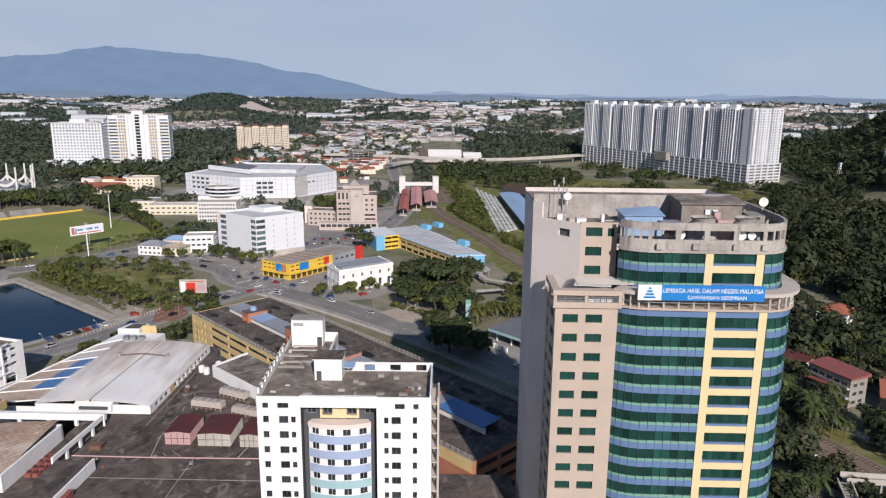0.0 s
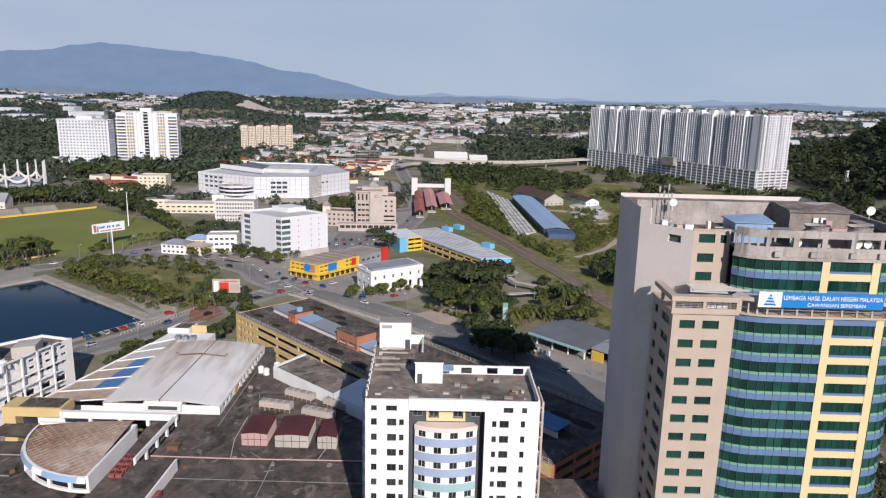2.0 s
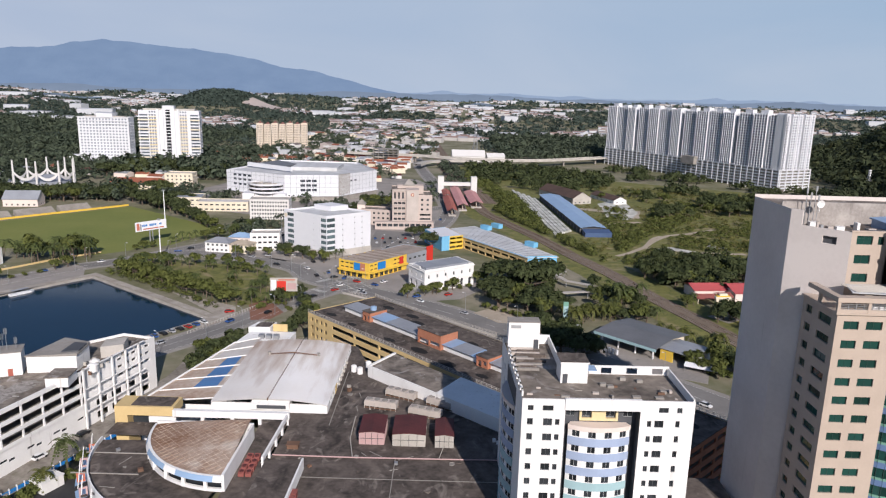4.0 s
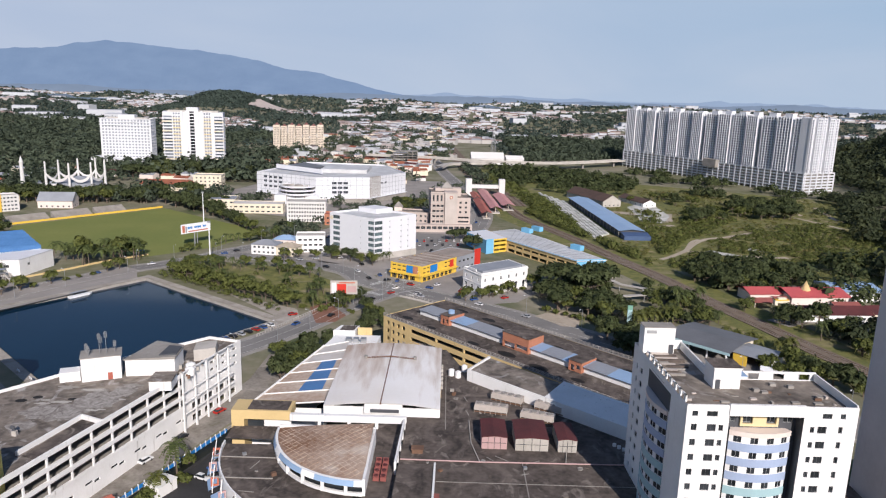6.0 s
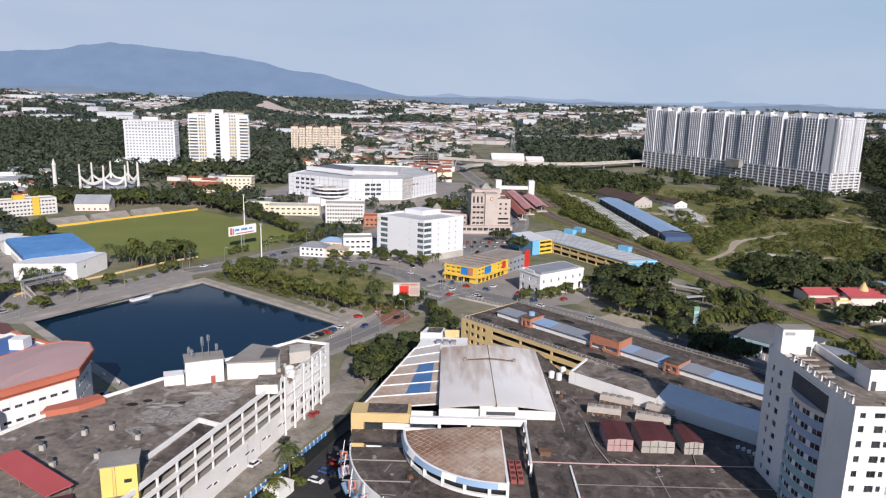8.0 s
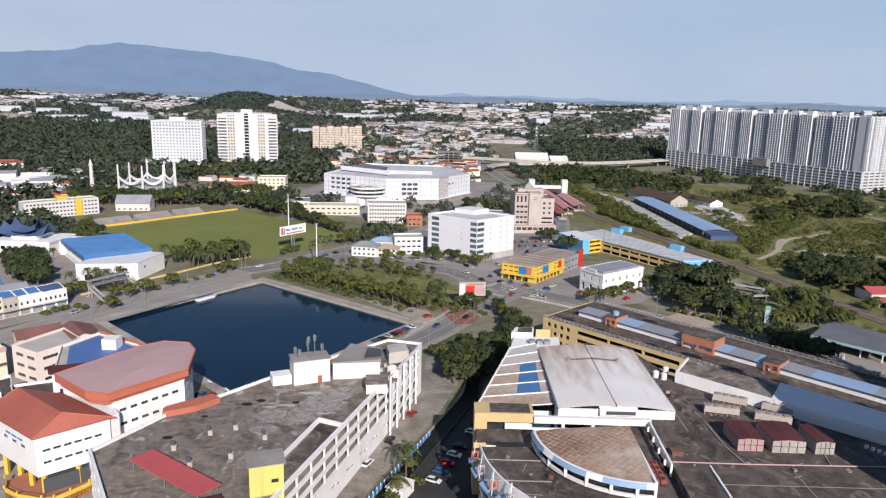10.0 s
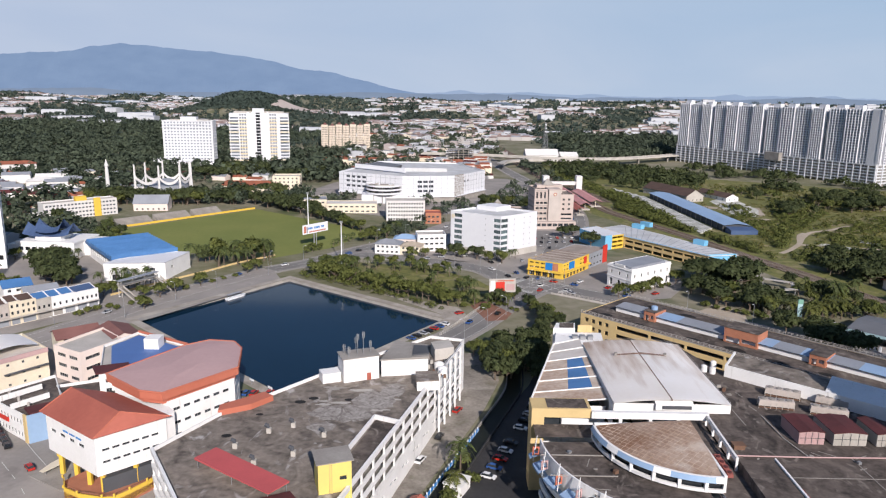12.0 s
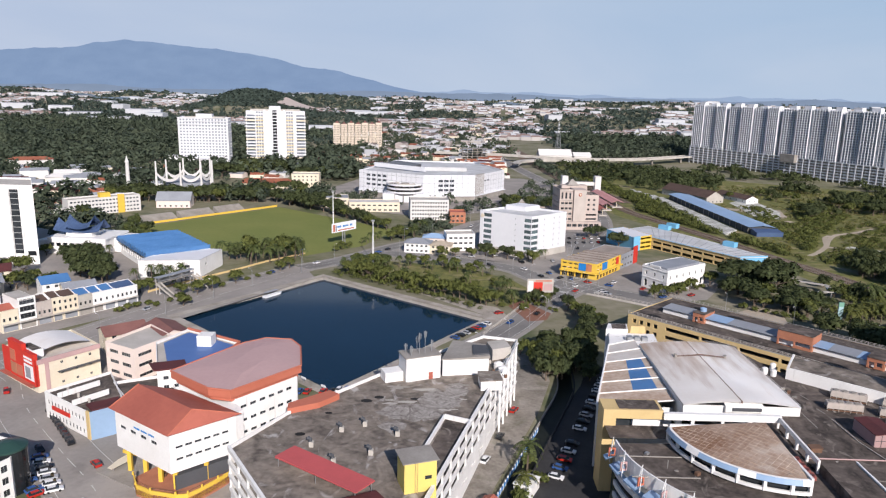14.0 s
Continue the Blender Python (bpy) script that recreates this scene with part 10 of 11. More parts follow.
def quads(name, rng, c, d, size, mat):
    """Two small leaf sprays for each clump at c, facing roughly along d."""
    n = len(c) * 2
    out = np.repeat(d, 2, 0)
    c, d, s = np.repeat(c, 2, 0), np.repeat(d, 2, 0), np.repeat(size, 2)[:, None]
    c = c + rng.normal(scale=0.42, size=(n, 3)) * s
    d = d + rng.normal(scale=0.42, size=(n, 3)) + np.array([0, 0, 0.35])
    d /= np.linalg.norm(d, axis=1, keepdims=True)
    a = np.cross(d, rng.normal(size=(n, 3)))
    a /= np.linalg.norm(a, axis=1, keepdims=True) + 1e-9
    b = np.cross(d, a)
    s = s * (0.55 + 0.5 * rng.random((n, 1)))
    v = np.stack([c + a * s, c - a * s * 0.55 + b * s * 0.85 - d * s * 0.2, c - a * s * 0.55 - b * s * 0.85 - d * s * 0.2], 1).reshape(-1, 3)
    me = bpy.data.meshes.new(name)
    me.vertices.add(3 * n)
    me.vertices.foreach_set("co", v.astype(np.float32).ravel())
    me.loops.add(3 * n)
    me.loops.foreach_set("vertex_index", np.arange(3 * n, dtype=np.int32))
    me.polygons.add(n)
    me.polygons.foreach_set("loop_start", np.arange(0, 3 * n, 3, dtype=np.int32))
    me.materials.append(mat)
    me.update(calc_edges=True)
    me.validate()
    # crowns are shaded as soft volumes
    soft = out * 0.8 + d * 0.45 + np.array([0, 0, 0.15])
    soft = np.repeat(soft / np.linalg.norm(soft, axis=1, keepdims=True), 3, 0)
    me.attributes.new("custom_normal", "FLOAT_VECTOR", "POINT").data.foreach_set("vector", soft.astype(np.float32).ravel())
    return me


def trunk_mesh(h, r, limbs, rng, spread):
    b = Mesh()
    lean = rng.normal(scale=0.03, size=2) * h
    b.tube([(0, 0, 0), (lean[0] * 0.4, lean[1] * 0.4, h * 0.5), (lean[0], lean[1], h)], [r * 1.3, r, r * 0.6], 7)
    for i in range(limbs):
        t = math.tau * (i + rng.random() * 0.5) / limbs
        b.tube([(lean[0] * 0.7, lean[1] * 0.7, h * 0.75), (math.cos(t) * spread * 0.4, math.sin(t) * spread * 0.4, h * 1.05), (math.cos(t) * spread * 0.75, math.sin(t) * spread * 0.75, h * 1.3)], [r * 0.5, r * 0.35, r * 0.15], 5)
    return b


def tree_kind(seed, radius, trunk, crown, count, leaf, mat):
    rng = np.random.default_rng(seed)
    tb = trunk_mesh(trunk, 0.10 + radius * 0.045, 5, rng, radius)
    n = 9
    lobes = [(0, 0, trunk + crown * 0.45, radius * 0.62)]
    for i in range(n):
        t, rr = math.tau * i / n + rng.random(), radius * (0.45 + 0.25 * rng.random())
        lobes.append((math.cos(t) * rr, math.sin(t) * rr, trunk + crown * (0.2 + 0.5 * rng.random()), radius * (0.32 + 0.18 * rng.random())))
    return tb.data("tree", [BARK]), leaf_mesh("crown", rng, lobes, count, leaf, mat, min(1.0, crown / radius * 0.75))


def palm_kind(seed, h, fronds, length, mat):
    rng = np.random.default_rng(seed)
    b = Mesh()
    lean = rng.normal(scale=0.06, size=2) * h
    b.tube([(0, 0, 0), (lean[0] * 0.3, lean[1] * 0.3, h * 0.5), (lean[0], lean[1], h)], [0.28, 0.2, 0.16], 6)
    c = Mesh()
    for i in range(fronds):
        t = math.tau * i / fronds + rng.random() * 0.4
        up = 0.75 - 0.9 * (i % 3) / 2 + rng.random() * 0.3
        u, side = Vector((math.cos(t), math.sin(t), 0)), Vector((-math.sin(t), math.cos(t), 0))
        pts = [Vector((lean[0], lean[1], h)) + u * length * s + Vector((0, 0, length * (up * s - 1.15 * s * s))) for s in (0, 0.2, 0.4, 0.6, 0.8, 1.0)]
        for j in range(5):
            w0, w1 = length * (0.05, 0.17, 0.2, 0.17, 0.11, 0.02)[j], length * (0.05, 0.17, 0.2, 0.17, 0.11, 0.02)[j + 1]
            for sg in (1, -1):
                for k in range(2):
                    p, q = pts[j].lerp(pts[j + 1], k / 2), pts[j].lerp(pts[j + 1], k / 2 + 0.36)
                    e = side * sg * (w0 + w1) / 2 + Vector((0, 0, -0.3 * (w0 + w1) / 2)) + u * length * 0.05
                    c.face([p, q, q + e, p + e * 1.05])
    return b.data("palm", [BARK]), c.data("fronds", [mat])


KINDS = {
    "broad": [tree_kind(s, 7.2, 4.0, 6.5, 1450, 0.70, LEAFD) for s in (1, 2)],
    "round": [tree_kind(s, 4.4, 2.8, 5.6, 520, 0.67, LEAF) for s in (3, 4, 5)],
    "dark": [tree_kind(s, 5.0, 3.2, 6.4, 620, 0.70, LEAFD) for s in (6, 7)],
    "deep": [tree_kind(s, 4.6, 3.0, 5.8, 620, 0.58, LEAFH) for s in (16, 17)],
    "tall": [tree_kind(s, 3.2, 4.5, 7.5, 460, 0.66, LEAF) for s in (8, 9)],
    "bush": [tree_kind(s, 2.2, 0.6, 2.4, 200, 0.46, LEAF) for s in (10, 11)],
    "palm": [palm_kind(s, 8.0, 16, 3.6, LEAFP) for s in (12, 13)],
    "yellow_palm": [palm_kind(s, 6.0, 15, 4.2, LEAFY) for s in (14, 15)],
}
NAMES = {
    "broad": ("rain_tree", "wide spreading dark green rain tree", "tree", "crown"),
    "round": ("street_tree", "rounded green street tree with a short trunk", "tree", "crown"),
    "dark": ("tree", "dense dark green tree", "tree", "crown"),
    "deep": ("tree", "dense deep green tree on the slope", "tree", "crown"),
    "tall": ("slim_tree", "slim upright green tree", "tree", "crown"),
    "bush": ("bush", "low clipped green bush", "bush", "crown"),
    "palm": ("palm_tree", "slender palm with feathery green fronds", "palm", "fronds"),
    "yellow_palm": ("palm_tree", "coconut palm with yellowish drooping fronds", "palm", "fronds"),
}
planted = random.Random(21)


def plant(kind, x, y, size=1.0, z=0.0):
    t, c = planted.choice(KINDS[kind])
    nm, label, cat, crown = NAMES[kind]
    ob = new(nm, t)
    s = size * planted.uniform(0.85, 1.15)
    ob.matrix_world = Matrix.LocRotScale((x, y, z - 0.1), Euler((0, 0, planted.uniform(0, 6.28))), (s, s, s * planted.uniform(0.9, 1.12)))
    tagged(ob, label, cat, kind + " trees")
    k = new(crown, c)
    k.parent = ob


def plant_line(kinds, a, b, step, jitter=1.5, size=1.0):
    n = max(1, int(math.dist(a, b) / step))
    for i in range(n + 1):
        t = i / n
        plant(planted.choice(kinds), a[0] + (b[0] - a[0]) * t + planted.uniform(-jitter, jitter), a[1] + (b[1] - a[1]) * t + planted.uniform(-jitter, jitter), size)


def inside(x, y, poly):
    hit = False
    for i in range(len(poly)):
        (x0, y0), (x1, y1) = poly[i], poly[i - 1]
        if (y0 > y) != (y1 > y) and x < (x1 - x0) * (y - y0) / (y1 - y0) + x0:
            hit = not hit
    return hit


def plant_area(kinds, poly, count, size=1.0, keep=None):
    xs, ys = [p[0] for p in poly], [p[1] for p in poly]
    done = tries = 0
    while done < count and tries < count * 30:
        tries += 1
        x, y = planted.uniform(min(xs), max(xs)), planted.uniform(min(ys), max(ys))
        if inside(x, y, poly) and (keep is None or keep(x, y)):
            plant(planted.choice(kinds), x, y, size)
            done += 1


# park beside the lake
plant_line(["round", "tall", "round"], (-229, 376), (-152, 323), 4.2, 1.6, 0.9)
plant_line(["round", "tall", "palm"], (-226, 382), (-152, 330), 6.0, 1.8, 0.8)
plant_line(["palm", "palm", "round"], (-228, 398), (-150, 380), 6.5, 2.2, 0.8)
plant_line(["palm", "round"], (-226, 404), (-160, 394), 9.0, 2.2, 0.72)
plant_area(["round", "palm"], [(-236, 388), (-226, 380), (-205, 385), (-215, 402)], 12, 0.8)
plant_area(["palm", "bush", "palm"], [(-175, 372), (-150, 372), (-140, 350), (-150, 338)], 12, 0.75)
plant_area(["dark", "round"], [(-128, 348), (-118, 340), (-124, 326), (-136, 330)], 6, 0.75)
plant_area(["bush", "palm"], [(-147, 335), (-130, 330), (-133, 318), (-150, 318)], 10, 0.8)
g = Mesh()
g.face([(x, y, 0.045) for x, y in [(-236, 390), (-222, 376), (-150, 326), (-140, 322), (-128, 346), (-140, 372), (-165, 398), (-222, 412)]])
structure("park_lawn", g, SCRUB, "dry park lawn between trees")
g = Mesh()
g.face([(x, y, 0.09) for x, y in [(-145.6, 325), (-138.4, 334), (-126.5, 314.5), (-130, 304.5), (-138.5, 302)]])
structure("paving", g, REDPAV, "red brick paved corner of the park")

# trees along the canal behind the shopping centre
plant_area(["dark", "round", "dark"], [(-151, 268), (-122, 268), (-119, 240), (-128, 228), (-142, 232)], 26, 0.85)
plant_line(["dark"], (-112, 300), (-120, 262), 5.5, 1.5, 0.8)
plant_line(["round", "dark"], (-118, 320), (-106, 296), 5, 1.5, 0.7)
plant_line(["bush"], (-156, 158), (-163, 138), 4, 1.0, 0.9)
# shore and roadside
plant_line(["bush", "bush", "round"], (-264, 386), (-310, 310), 7.5, 0.8, 0.8)
plant_line(["palm", "palm", "tall"], (-290, 390), (-262, 408), 4.0, 3.0, 1.35)
plant_line(["palm", "round", "palm"], (-308, 398), (-268, 416), 5.5, 2.5, 1.3)
plant_line(["dark", "round"], (-300, 402), (-285, 412), 6.0, 2.0, 0.8)
plant_line(["palm"], (-318, 344), (-310, 352), 3.0, 1.5, 0.9)
plant_line(["dark", "round"], (-246, 430), (-238, 440), 5, 2, 0.6)
plant_line(["palm", "palm"], (-232, 452), (-222, 470), 5, 1, 0.7)
plant_line(["round", "dark"], (-218, 505), (-270, 566), 6.0, 3.0, 0.9)
plant_line(["dark", "round"], (-225, 512), (-262, 560), 7.0, 3.0, 0.9)
plant_line(["dark"], (-270, 572), (-312, 600), 7, 4.0, 1.3)
plant_area(["broad", "dark"], [(-318, 598), (-285, 585), (-270, 610), (-310, 630)], 9, 1.0)
plant("broad", -360, 350, 1.25), plant("broad", -352, 347, 0.9), plant("dark", -368, 356, 1.0)
plant_area(["palm", "dark", "tall"], [(-380, 470), (-366, 440), (-356, 430), (-392, 440)], 14, 0.9)
# round the white office and the junction
plant_line(["bush", "round", "bush"], (-70, 344), (-40, 366), 4.5, 1.0, 0.75)
plant("round", -33, 372, 0.9), plant("round", -56, 352, 0.7), plant("broad", -152, 429, 0.8), plant("broad", -62, 462, 1.0)
plant_line(["palm", "bush"], (-136, 337), (-124, 318), 3.2, 0.8, 0.6)
plant_line(["round", "broad"], (-148, 424), (-124, 412), 8, 1.5, 0.85)
plant_line(["palm"], (-128, 418), (-116, 424), 3, 0.8, 0.7)
plant_line(["round"], (-178, 422), (-162, 424), 6, 1.5, 0.8)
plant("broad", -76, 492, 0.85), plant("broad", -68, 497, 0.7)
plant_area(["dark", "round"], [(-130, 600), (-110, 592), (-100, 640), (-128, 640)], 10, 1.1)
# wood between the cream building and the railway
plant("broad", -20, 366, 1.65), plant("broad", -7, 357, 1.6), plant("broad", 3, 370, 1.35)
plant_area(["broad", "dark", "dark", "round"], [(-40, 352), (-14, 398), (6, 398), (10, 380), (10, 345), (0, 322), (-22, 326)], 14, 0.9)
plant_area(["dark", "round", "yellow_palm", "palm"], [(20, 330), (22, 350), (28, 376), (36, 374), (48, 330), (54, 308), (40, 322)], 26, 0.75)
plant_line(["yellow_palm"], (14, 322), (44, 330), 4.5, 2.5, 0.9)
plant_line(["palm"], (34, 338), (46, 342), 4, 2, 1.1)
plant("broad", -10, 292, 0.9), plant("broad", 0, 284, 0.95), plant("broad", 8, 276, 0.7)
plant_line(["round", "bush"], (44, 262), (60, 250), 4, 1.5, 0.8)
plant_line(["bush"], (-30, 330), (0, 305), 4, 1.5, 0.9)
# beyond the railway
plant_area(["dark", "round", "palm", "yellow_palm", "dark"], [(66, 340), (84, 300), (108, 250), (112, 262), (120, 310), (76, 352)], 26, 0.9)
plant_area(["dark", "broad", "round"], [(74, 372), (98, 372), (126, 400), (112, 420), (82, 410), (68, 400)], 22, 0.95)
plant_area(["palm", "deep", "deep", "palm"], [(104, 214), (124, 190), (170, 200), (168, 232), (144, 224), (118, 232)], 30, 0.8)
plant_area(["deep", "palm", "yellow_palm", "deep"], [(130, 262), (190, 250), (215, 300), (190, 312), (165, 308), (140, 300)], 30, 0.95)
plant_area(["deep", "deep", "yellow_palm", "deep"], [(150, 330), (230, 330), (290, 420), (180, 420)], 44, 1.0)
plant_area(["deep", "deep", "palm"], [(66, 190), (92, 215), (112, 176), (130, 140), (90, 120)], 40, 0.95)
plant_area(["broad", "dark", "round"], [(175, 620), (235, 620), (255, 690), (185, 700)], 26, 1.15)
plant_area(["dark", "broad"], [(125, 590), (170, 600), (172, 640), (140, 650)], 10, 0.9)
plant_area(["round", "bush", "dark"], [(90, 690), (120, 730), (180, 720), (165, 690)], 14, 0.9)


# trees of the old town and round the hall
plant("broad", -371, 368, 1.5), plant("broad", -362, 360, 1.3), plant("dark", -380, 372, 1.3), plant("dark", -352, 352, 1.1)
plant_area(["dark", "round", "palm"], [(-415, 395), (-395, 395), (-372, 398), (-372, 406), (-415, 404)], 9, 0.8)
plant_area(["dark", "round", "tall"], [(-470, 380), (-420, 350), (-400, 345), (-398, 362), (-440, 380), (-470, 420)], 16, 1.0)
plant_line(["palm", "palm", "round"], (-384, 452), (-402, 498), 4.5, 2.0, 1.0)
plant_line(["dark", "round"], (-430, 500), (-470, 540), 7, 3.0, 1.0)
plant_line(["round", "dark", "tall"], (-330, 320), (-316, 345), 5.5, 1.5, 0.8)
plant_line(["palm"], (-334, 350), (-316, 358), 4.0, 1.5, 1.0)
plant_line(["bush", "round"], (-306, 330), (-296, 312), 4.5, 1.0, 0.75)
plant_line(["bush"], (-322, 300), (-314, 312), 4.5, 0.8, 0.9)
plant_area(["round", "dark"], [(-395, 330), (-370, 330), (-372, 345), (-395, 345)], 6, 0.9)
plant("palm", -152, 172, 1.1), plant("bush", -149, 168, 0.9), plant("yellow_palm", -153, 163, 0.9), plant("bush", -155, 160, 1.1), plant("bush", -151, 178, 0.8)
# dark trees between the railway and the dirt track
plant_area(["dark", "broad", "dark"], [(60, 398), (74, 380), (102, 388), (114, 412), (106, 434), (76, 432), (62, 418)], 20, 1.0)
plant_area(["palm", "deep", "deep"], [(108, 236), (112, 222), (118, 205), (110, 196), (104, 214)], 22, 1.1)
plant_area(["yellow_palm", "deep", "palm"], [(118, 246), (124, 250), (128, 222), (124, 205), (120, 222)], 9, 0.9)
plant_area(["deep", "deep", "yellow_palm"], [(140, 240), (150, 225), (175, 260), (172, 300), (150, 285)], 22, 0.95)


# shade trees round the petrol station and below the walkway
plant("broad", -4.4, 270, 1.25), plant("broad", 4, 264, 1.0)
plant_line(["yellow_palm"], (7, 307), (28, 320), 5.5, 1.2, 1.15)
plant_line(["dark", "round", "yellow_palm"], (4, 318), (40, 314), 4.5, 2.5, 0.95)
plant_line(["dark", "yellow_palm"], (44, 300), (62, 280), 4.5, 2.0, 0.9)
plant_line(["dark", "round"], (54, 262), (70, 238), 4.5, 2.5, 0.9)
plant_line(["round", "bush"], (44, 262), (52, 250), 3.5, 1.0, 0.7)
plant_area(["dark", "broad", "round"], [(-30, 334), (0, 316), (8, 330), (-6, 356), (-22, 366)], 14, 1.0)
# round the memorial and along the field
plant_line(["dark", "round", "broad"], (-450, 606), (-378, 608), 6.5, 2.5, 1.55)
plant_area(["dark", "round", "palm", "broad"], [(-446, 598), (-425, 590), (-385, 600), (-376, 625), (-382, 655), (-392, 612), (-432, 608)], 20, 1.25)
plant_area(["dark", "broad", "round"], [(-384, 612), (-300, 606), (-290, 640), (-310, 672), (-384, 672)], 22, 1.15)
plant_area(["dark", "round"], [(-488, 590), (-450, 600), (-450, 640), (-490, 630)], 12, 1.1)
plant_area(["broad", "dark"], [(-430, 770), (-300, 770), (-290, 830), (-420, 830)], 20, 1.5)
plant_area(["round", "dark", "palm"], [(-214, 452), (-196, 480), (-186, 505), (-196, 512), (-220, 470)], 12, 0.9)
plant_area(["dark", "round"], [(-100, 580), (-70, 580), (-68, 640), (-96, 625)], 10, 1.0)
plant_area(["round", "dark"], [(-132, 572), (-106, 566), (-110, 590), (-132, 596)], 6, 0.9)

# woods and thickets, too many to count
def woods(name, label, pts, clumps, leaf, mat, seed=5):
    """One mesh of many crowns. pts: rows of x, y, z, radius, height."""
    rng = np.random.default_rng(seed)
    p = np.array(pts)
    n = len(p)
    d = rng.normal(size=(n * clumps, 3))
    d /= np.linalg.norm(d, axis=1, keepdims=True)
    d[:, 2] = np.abs(d[:, 2]) * 0.95 - 0.12
    q = np.repeat(p, clumps, 0)
    wob = 0.72 + 0.42 * rng.random(n * clumps)
    c = np.stack([q[:, 0] + d[:, 0] * q[:, 3] * wob, q[:, 1] + d[:, 1] * q[:, 3] * wob, q[:, 2] + q[:, 4] * (0.42 + 0.55 * d[:, 2] * wob)], 1)
    size = leaf * q[:, 3] / 5.0 * (0.6 + 0.8 * rng.random(n * clumps))
    return tagged(new(name, quads(name, rng, c, d, size, mat)), label, "woods", kind="stuff")


KEEP_OUT = [
    [(-560, 860), (-440, 850), (-420, 900), (-450, 960), (-560, 960)],
    [(-530, 905), (-452, 905), (-450, 950), (-535, 950)], [(-425, 838), (-345, 850), (-350, 892), (-428, 880)], [(-385, 1185), (-300, 1230), (-300, 1270), (-385, 1220)],
    [(172, 1100), (312, 790), (400, 835), (350, 960), (240, 1140)], [(-270, 665), (-200, 625), (-120, 640), (-110, 700), (-140, 780), (-245, 785)],
    [(-130, 520), (-55, 520), (-55, 565), (-130, 565)], [(-445, 605), (-380, 605), (-380, 670), (-445, 670)], [(-485, 510), (-420, 575), (-385, 600), (-330, 600), (-400, 490), (-460, 500)],
    [(-392, 680), (-300, 690), (-300, 730), (-392, 715)], [(-300, 570), (-170, 540), (-170, 600), (-300, 625)], [(25, 505), (72, 505), (58, 720), (34, 760), (13, 760)], [(70, 660), (150, 660), (120, 760), (50, 760)],
    [(-60, 630), (0, 630), (-20, 740), (-70, 740)], FIELD, [(-610, 650), (-525, 600), (-500, 650), (-555, 730), (-640, 765)], [(-425, 565), (-380, 560), (-380, 605), (-420, 600)],
]
ROAD_PTS = [(p, 11) for _, line, wd in ROADS for p in smooth_line(line, 3)] + [(p, 12) for p in RAIL[::2]] + [(p, 12) for p in far[::2]] + [(p, 6) for line in TRACKS for p in smooth_line(line, 6)]


def free(x, y):
    if any(inside(x, y, k) for k in KEEP_OUT):
        return False
    return all((x - px) ** 2 + (y - py) ** 2 > r * r for (px, py), r in ROAD_PTS if abs(px - x) < 25 and abs(py - y) < 60 or math.dist((px, py), (x, y)) < r)


def spread(poly, step, rad, high, seed, cover=1.0, patch=60.0):
    """Rows for woods over an outline, with gaps where a slow noise is low."""
    rng = random.Random(seed)
    xs, ys = [p[0] for p in poly], [p[1] for p in poly]
    rows = []
    y = min(ys)
    while y < max(ys):
        x = min(xs) + rng.uniform(0, step)
        while x < max(xs):
            px, py = x + rng.uniform(-0.45, 0.45) * step, y + rng.uniform(-0.45, 0.45) * step
            if inside(px, py, poly) and free(px, py) and noise.noise(Vector((px / patch, py / patch, seed))) * 0.5 + 0.5 < cover:
                s = rng.choice((0.6, 0.8, 0.9, 1.0, 1.1, 1.25, 1.6)) * rng.uniform(0.85, 1.15)
                rows.append((px, py, terrain(px, py) if py > 600 else 0.0, rad * s, high * s * rng.uniform(0.85, 1.2)))
            x += step
        y += step
    return rows


slope = spread([(200, 300), (420, 520), (330, 600), (300, 470), (180, 430)], 8.0, 5.2, 12, 1)
near_wood = []
near_wood += spread([(165, 700), (330, 640), (345, 800), (250, 930), (180, 1030), (110, 900), (130, 760)], 9.0, 4.2, 7.0, 2, 0.42, 45)
near_wood += spread([(80, 400), (160, 400), (190, 440), (110, 450)], 8.0, 4.2, 8, 4, 0.62, 40)
slope += spread([(70, 150), (190, 140), (240, 330), (175, 240), (150, 205), (112, 200), (92, 235), (84, 262)], 7.5, 3.6, 6.5, 23, 0.7, 30)
slope += spread([(84, 300), (112, 262), (160, 262), (215, 300), (240, 330), (200, 345), (150, 318), (110, 322)], 7.5, 4.0, 8.5, 24, 0.8, 30)
slope += spread([(190, 140), (330, 200), (420, 420), (240, 330), (175, 240)], 8.0, 5.0, 11, 5)
slope += spread([(240, 440), (330, 500), (400, 740), (330, 790), (270, 620), (235, 540)], 9.0, 4.8, 9, 3, 0.6, 45)
woods("woods", "deep shaded forest on the slope", slope, 84, 1.12, LEAFH, 15)
near_wood += spread([(62, 268), (78, 240), (94, 236), (84, 268), (74, 300), (64, 300)], 6.0, 3.0, 5.0, 42, 0.85, 18)
near_wood += spread([(84, 362), (70, 384), (64, 410), (74, 434), (100, 432), (130, 420), (150, 395), (170, 330), (150, 345)], 7.5, 3.8, 6.5, 43, 0.55, 24)
near_wood += spread([(20, 770), (60, 735), (120, 760), (150, 880), (60, 980), (-30, 985), (-20, 840)], 8.0, 4.4, 7.0, 9, 0.60, 40)
woods("woods", "dense tropical wood of mixed green trees", near_wood, 62, 1.2, LEAFD, 5)
hill = spread([(398, 760), (480, 560), (900, 700), (1150, 1200), (760, 1500), (470, 1250), (420, 900)], 10.0, 6.4, 14, 6)
woods("hill_woods", "dark forest covering the hill", hill, 30, 1.6, LEAFH, 6)
